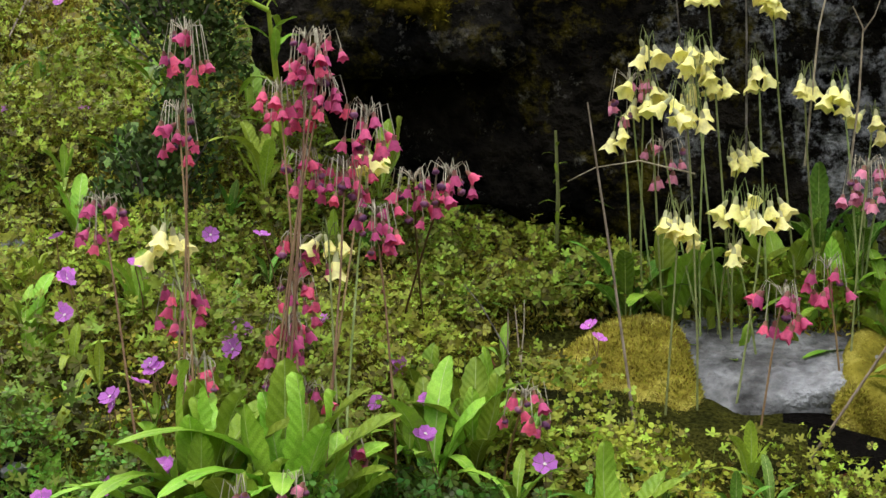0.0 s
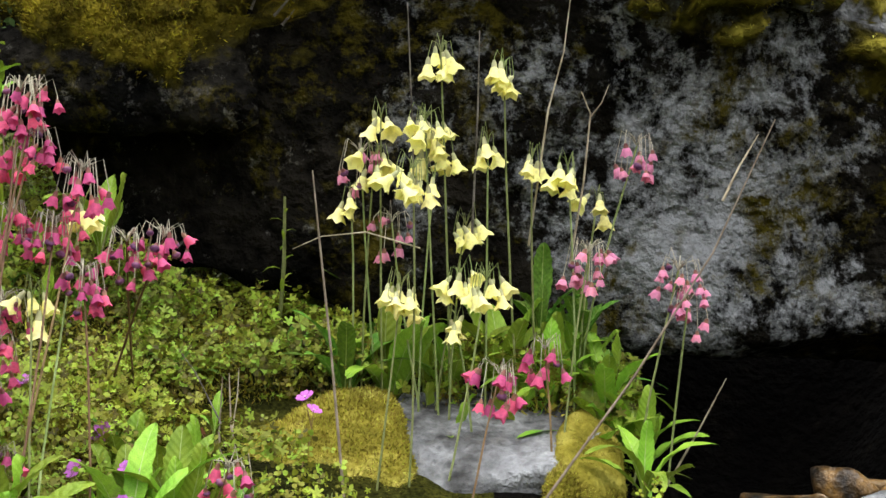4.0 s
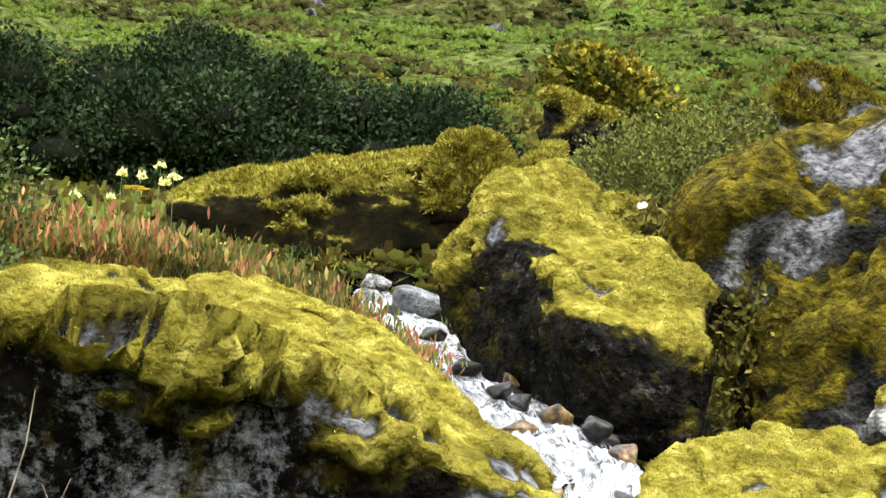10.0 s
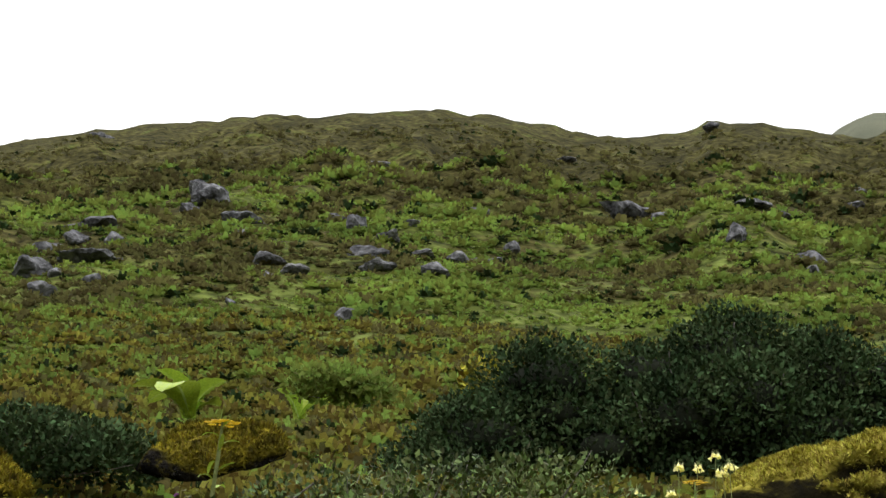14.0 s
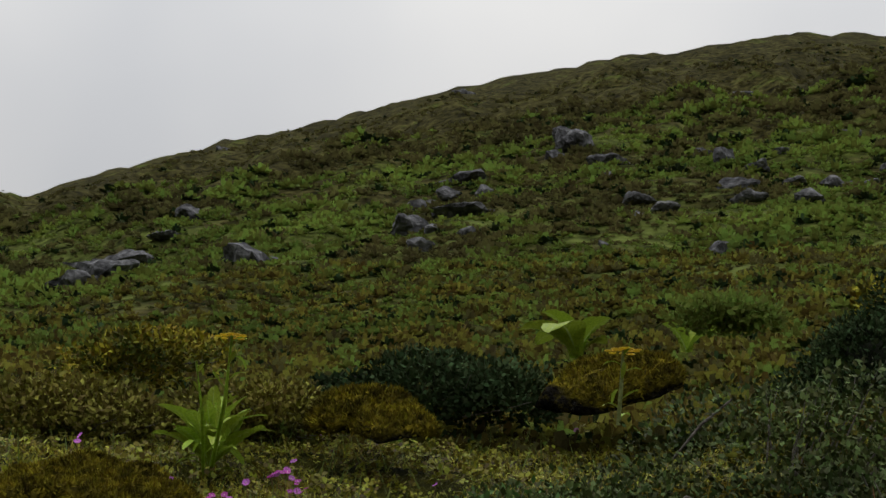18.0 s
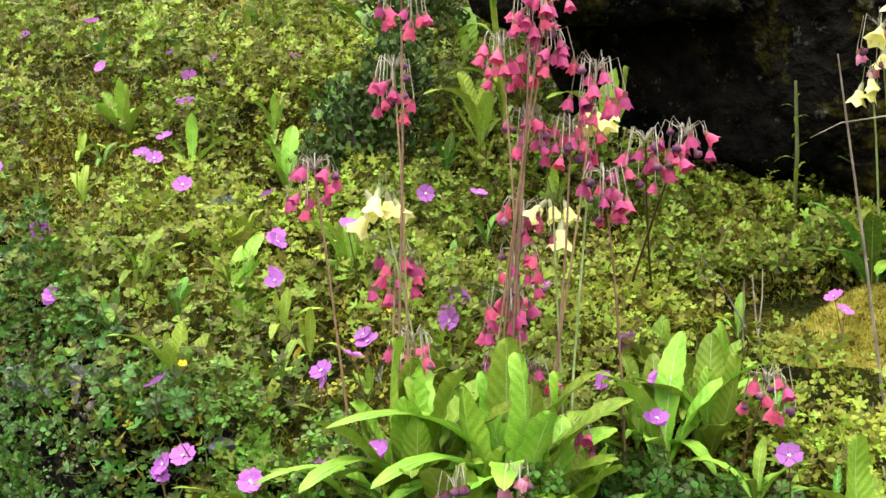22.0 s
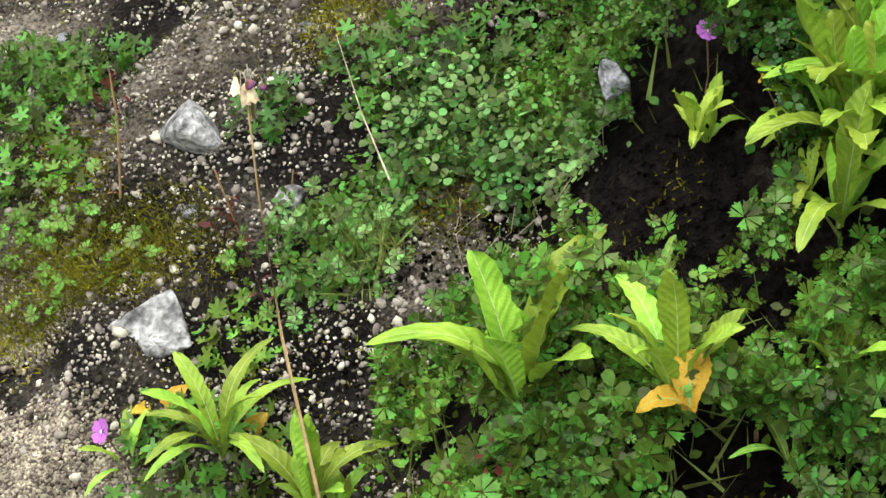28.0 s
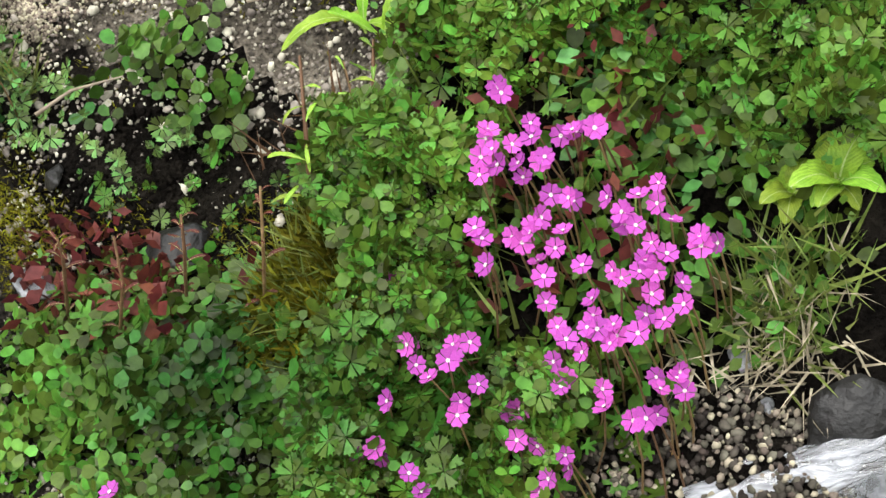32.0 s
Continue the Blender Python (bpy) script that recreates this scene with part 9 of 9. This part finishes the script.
for i, (p, r, mt) in enumerate([((-0.378, 0.678, 0.452), 0.014, "rock_wet"), ((-0.376, 0.732, 0.483), 0.016, "rock_grey"), ((-0.392, 0.659, 0.443), 0.011, "rock_orange"), ((-0.343, 0.714, 0.467), 0.012, "rock_grey"), ((-0.317, 0.698, 0.453), 0.012, "rock_orange"), ((-0.354, 0.661, 0.437), 0.012, "rock_grey"), ((-0.414, 0.682, 0.46), 0.01, "rock_wet"), ((-0.333, 0.675, 0.442), 0.01, "rock_white")]):
    stone("wet_stone", p, r, mt, "small wet stone in gravel at the bank's foot", 1170 + i, group="wet stones")
water_strip("water", [(-0.226, 0.735, 0.462), (-0.277, 0.693, 0.45), (-0.329, 0.657, 0.438), (-0.38, 0.617, 0.414)], [0.05, 0.06, 0.06, 0.07], "shallow water trickling over gravel", 4)

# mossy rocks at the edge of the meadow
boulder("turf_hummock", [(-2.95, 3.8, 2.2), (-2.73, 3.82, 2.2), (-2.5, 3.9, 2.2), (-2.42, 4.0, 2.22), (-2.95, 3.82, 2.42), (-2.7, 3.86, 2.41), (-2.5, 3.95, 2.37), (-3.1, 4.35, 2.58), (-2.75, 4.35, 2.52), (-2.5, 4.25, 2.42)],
    "overhanging hummock of mossy turf with its shaded edge coloured dark", "rock_shade", "moss_brown", level=0.3, patch=0.6, edge=0.04, rough=0.04, seed=43, fuzz=12000, tuft=0.016, category="turf")
boulder("mossy_rock", [(-2.412, 4.949, 2.802), (-2.395, 5.046, 2.902), (-2.267, 5.099, 2.917), (-2.122, 5.062, 2.86), (-2.034, 5.004, 2.783), (-2.158, 4.853, 2.74), (-2.422, 5.46, 2.994)], "low brownish moss-covered rock in the meadow", "rock_dark", "moss_brown", level=-0.4, edge=0.05, rough=0.03, seed=41, fuzz=5000, category="rock", tuft=0.02)
boulder("mossy_rock", [(-1.909, 5.755, 3.017), (-1.862, 5.748, 3.107), (-1.634, 5.905, 3.166), (-1.417, 6.043, 3.246), (-1.338, 5.986, 3.125), (-1.613, 5.744, 2.976), (-1.806, 6.462, 3.313)], "moss-topped dark rock ledge", "rock_dark", "moss_brown", level=0.2, edge=0.06, rough=0.04, seed=42, fuzz=5000, category="rock", tuft=0.02)
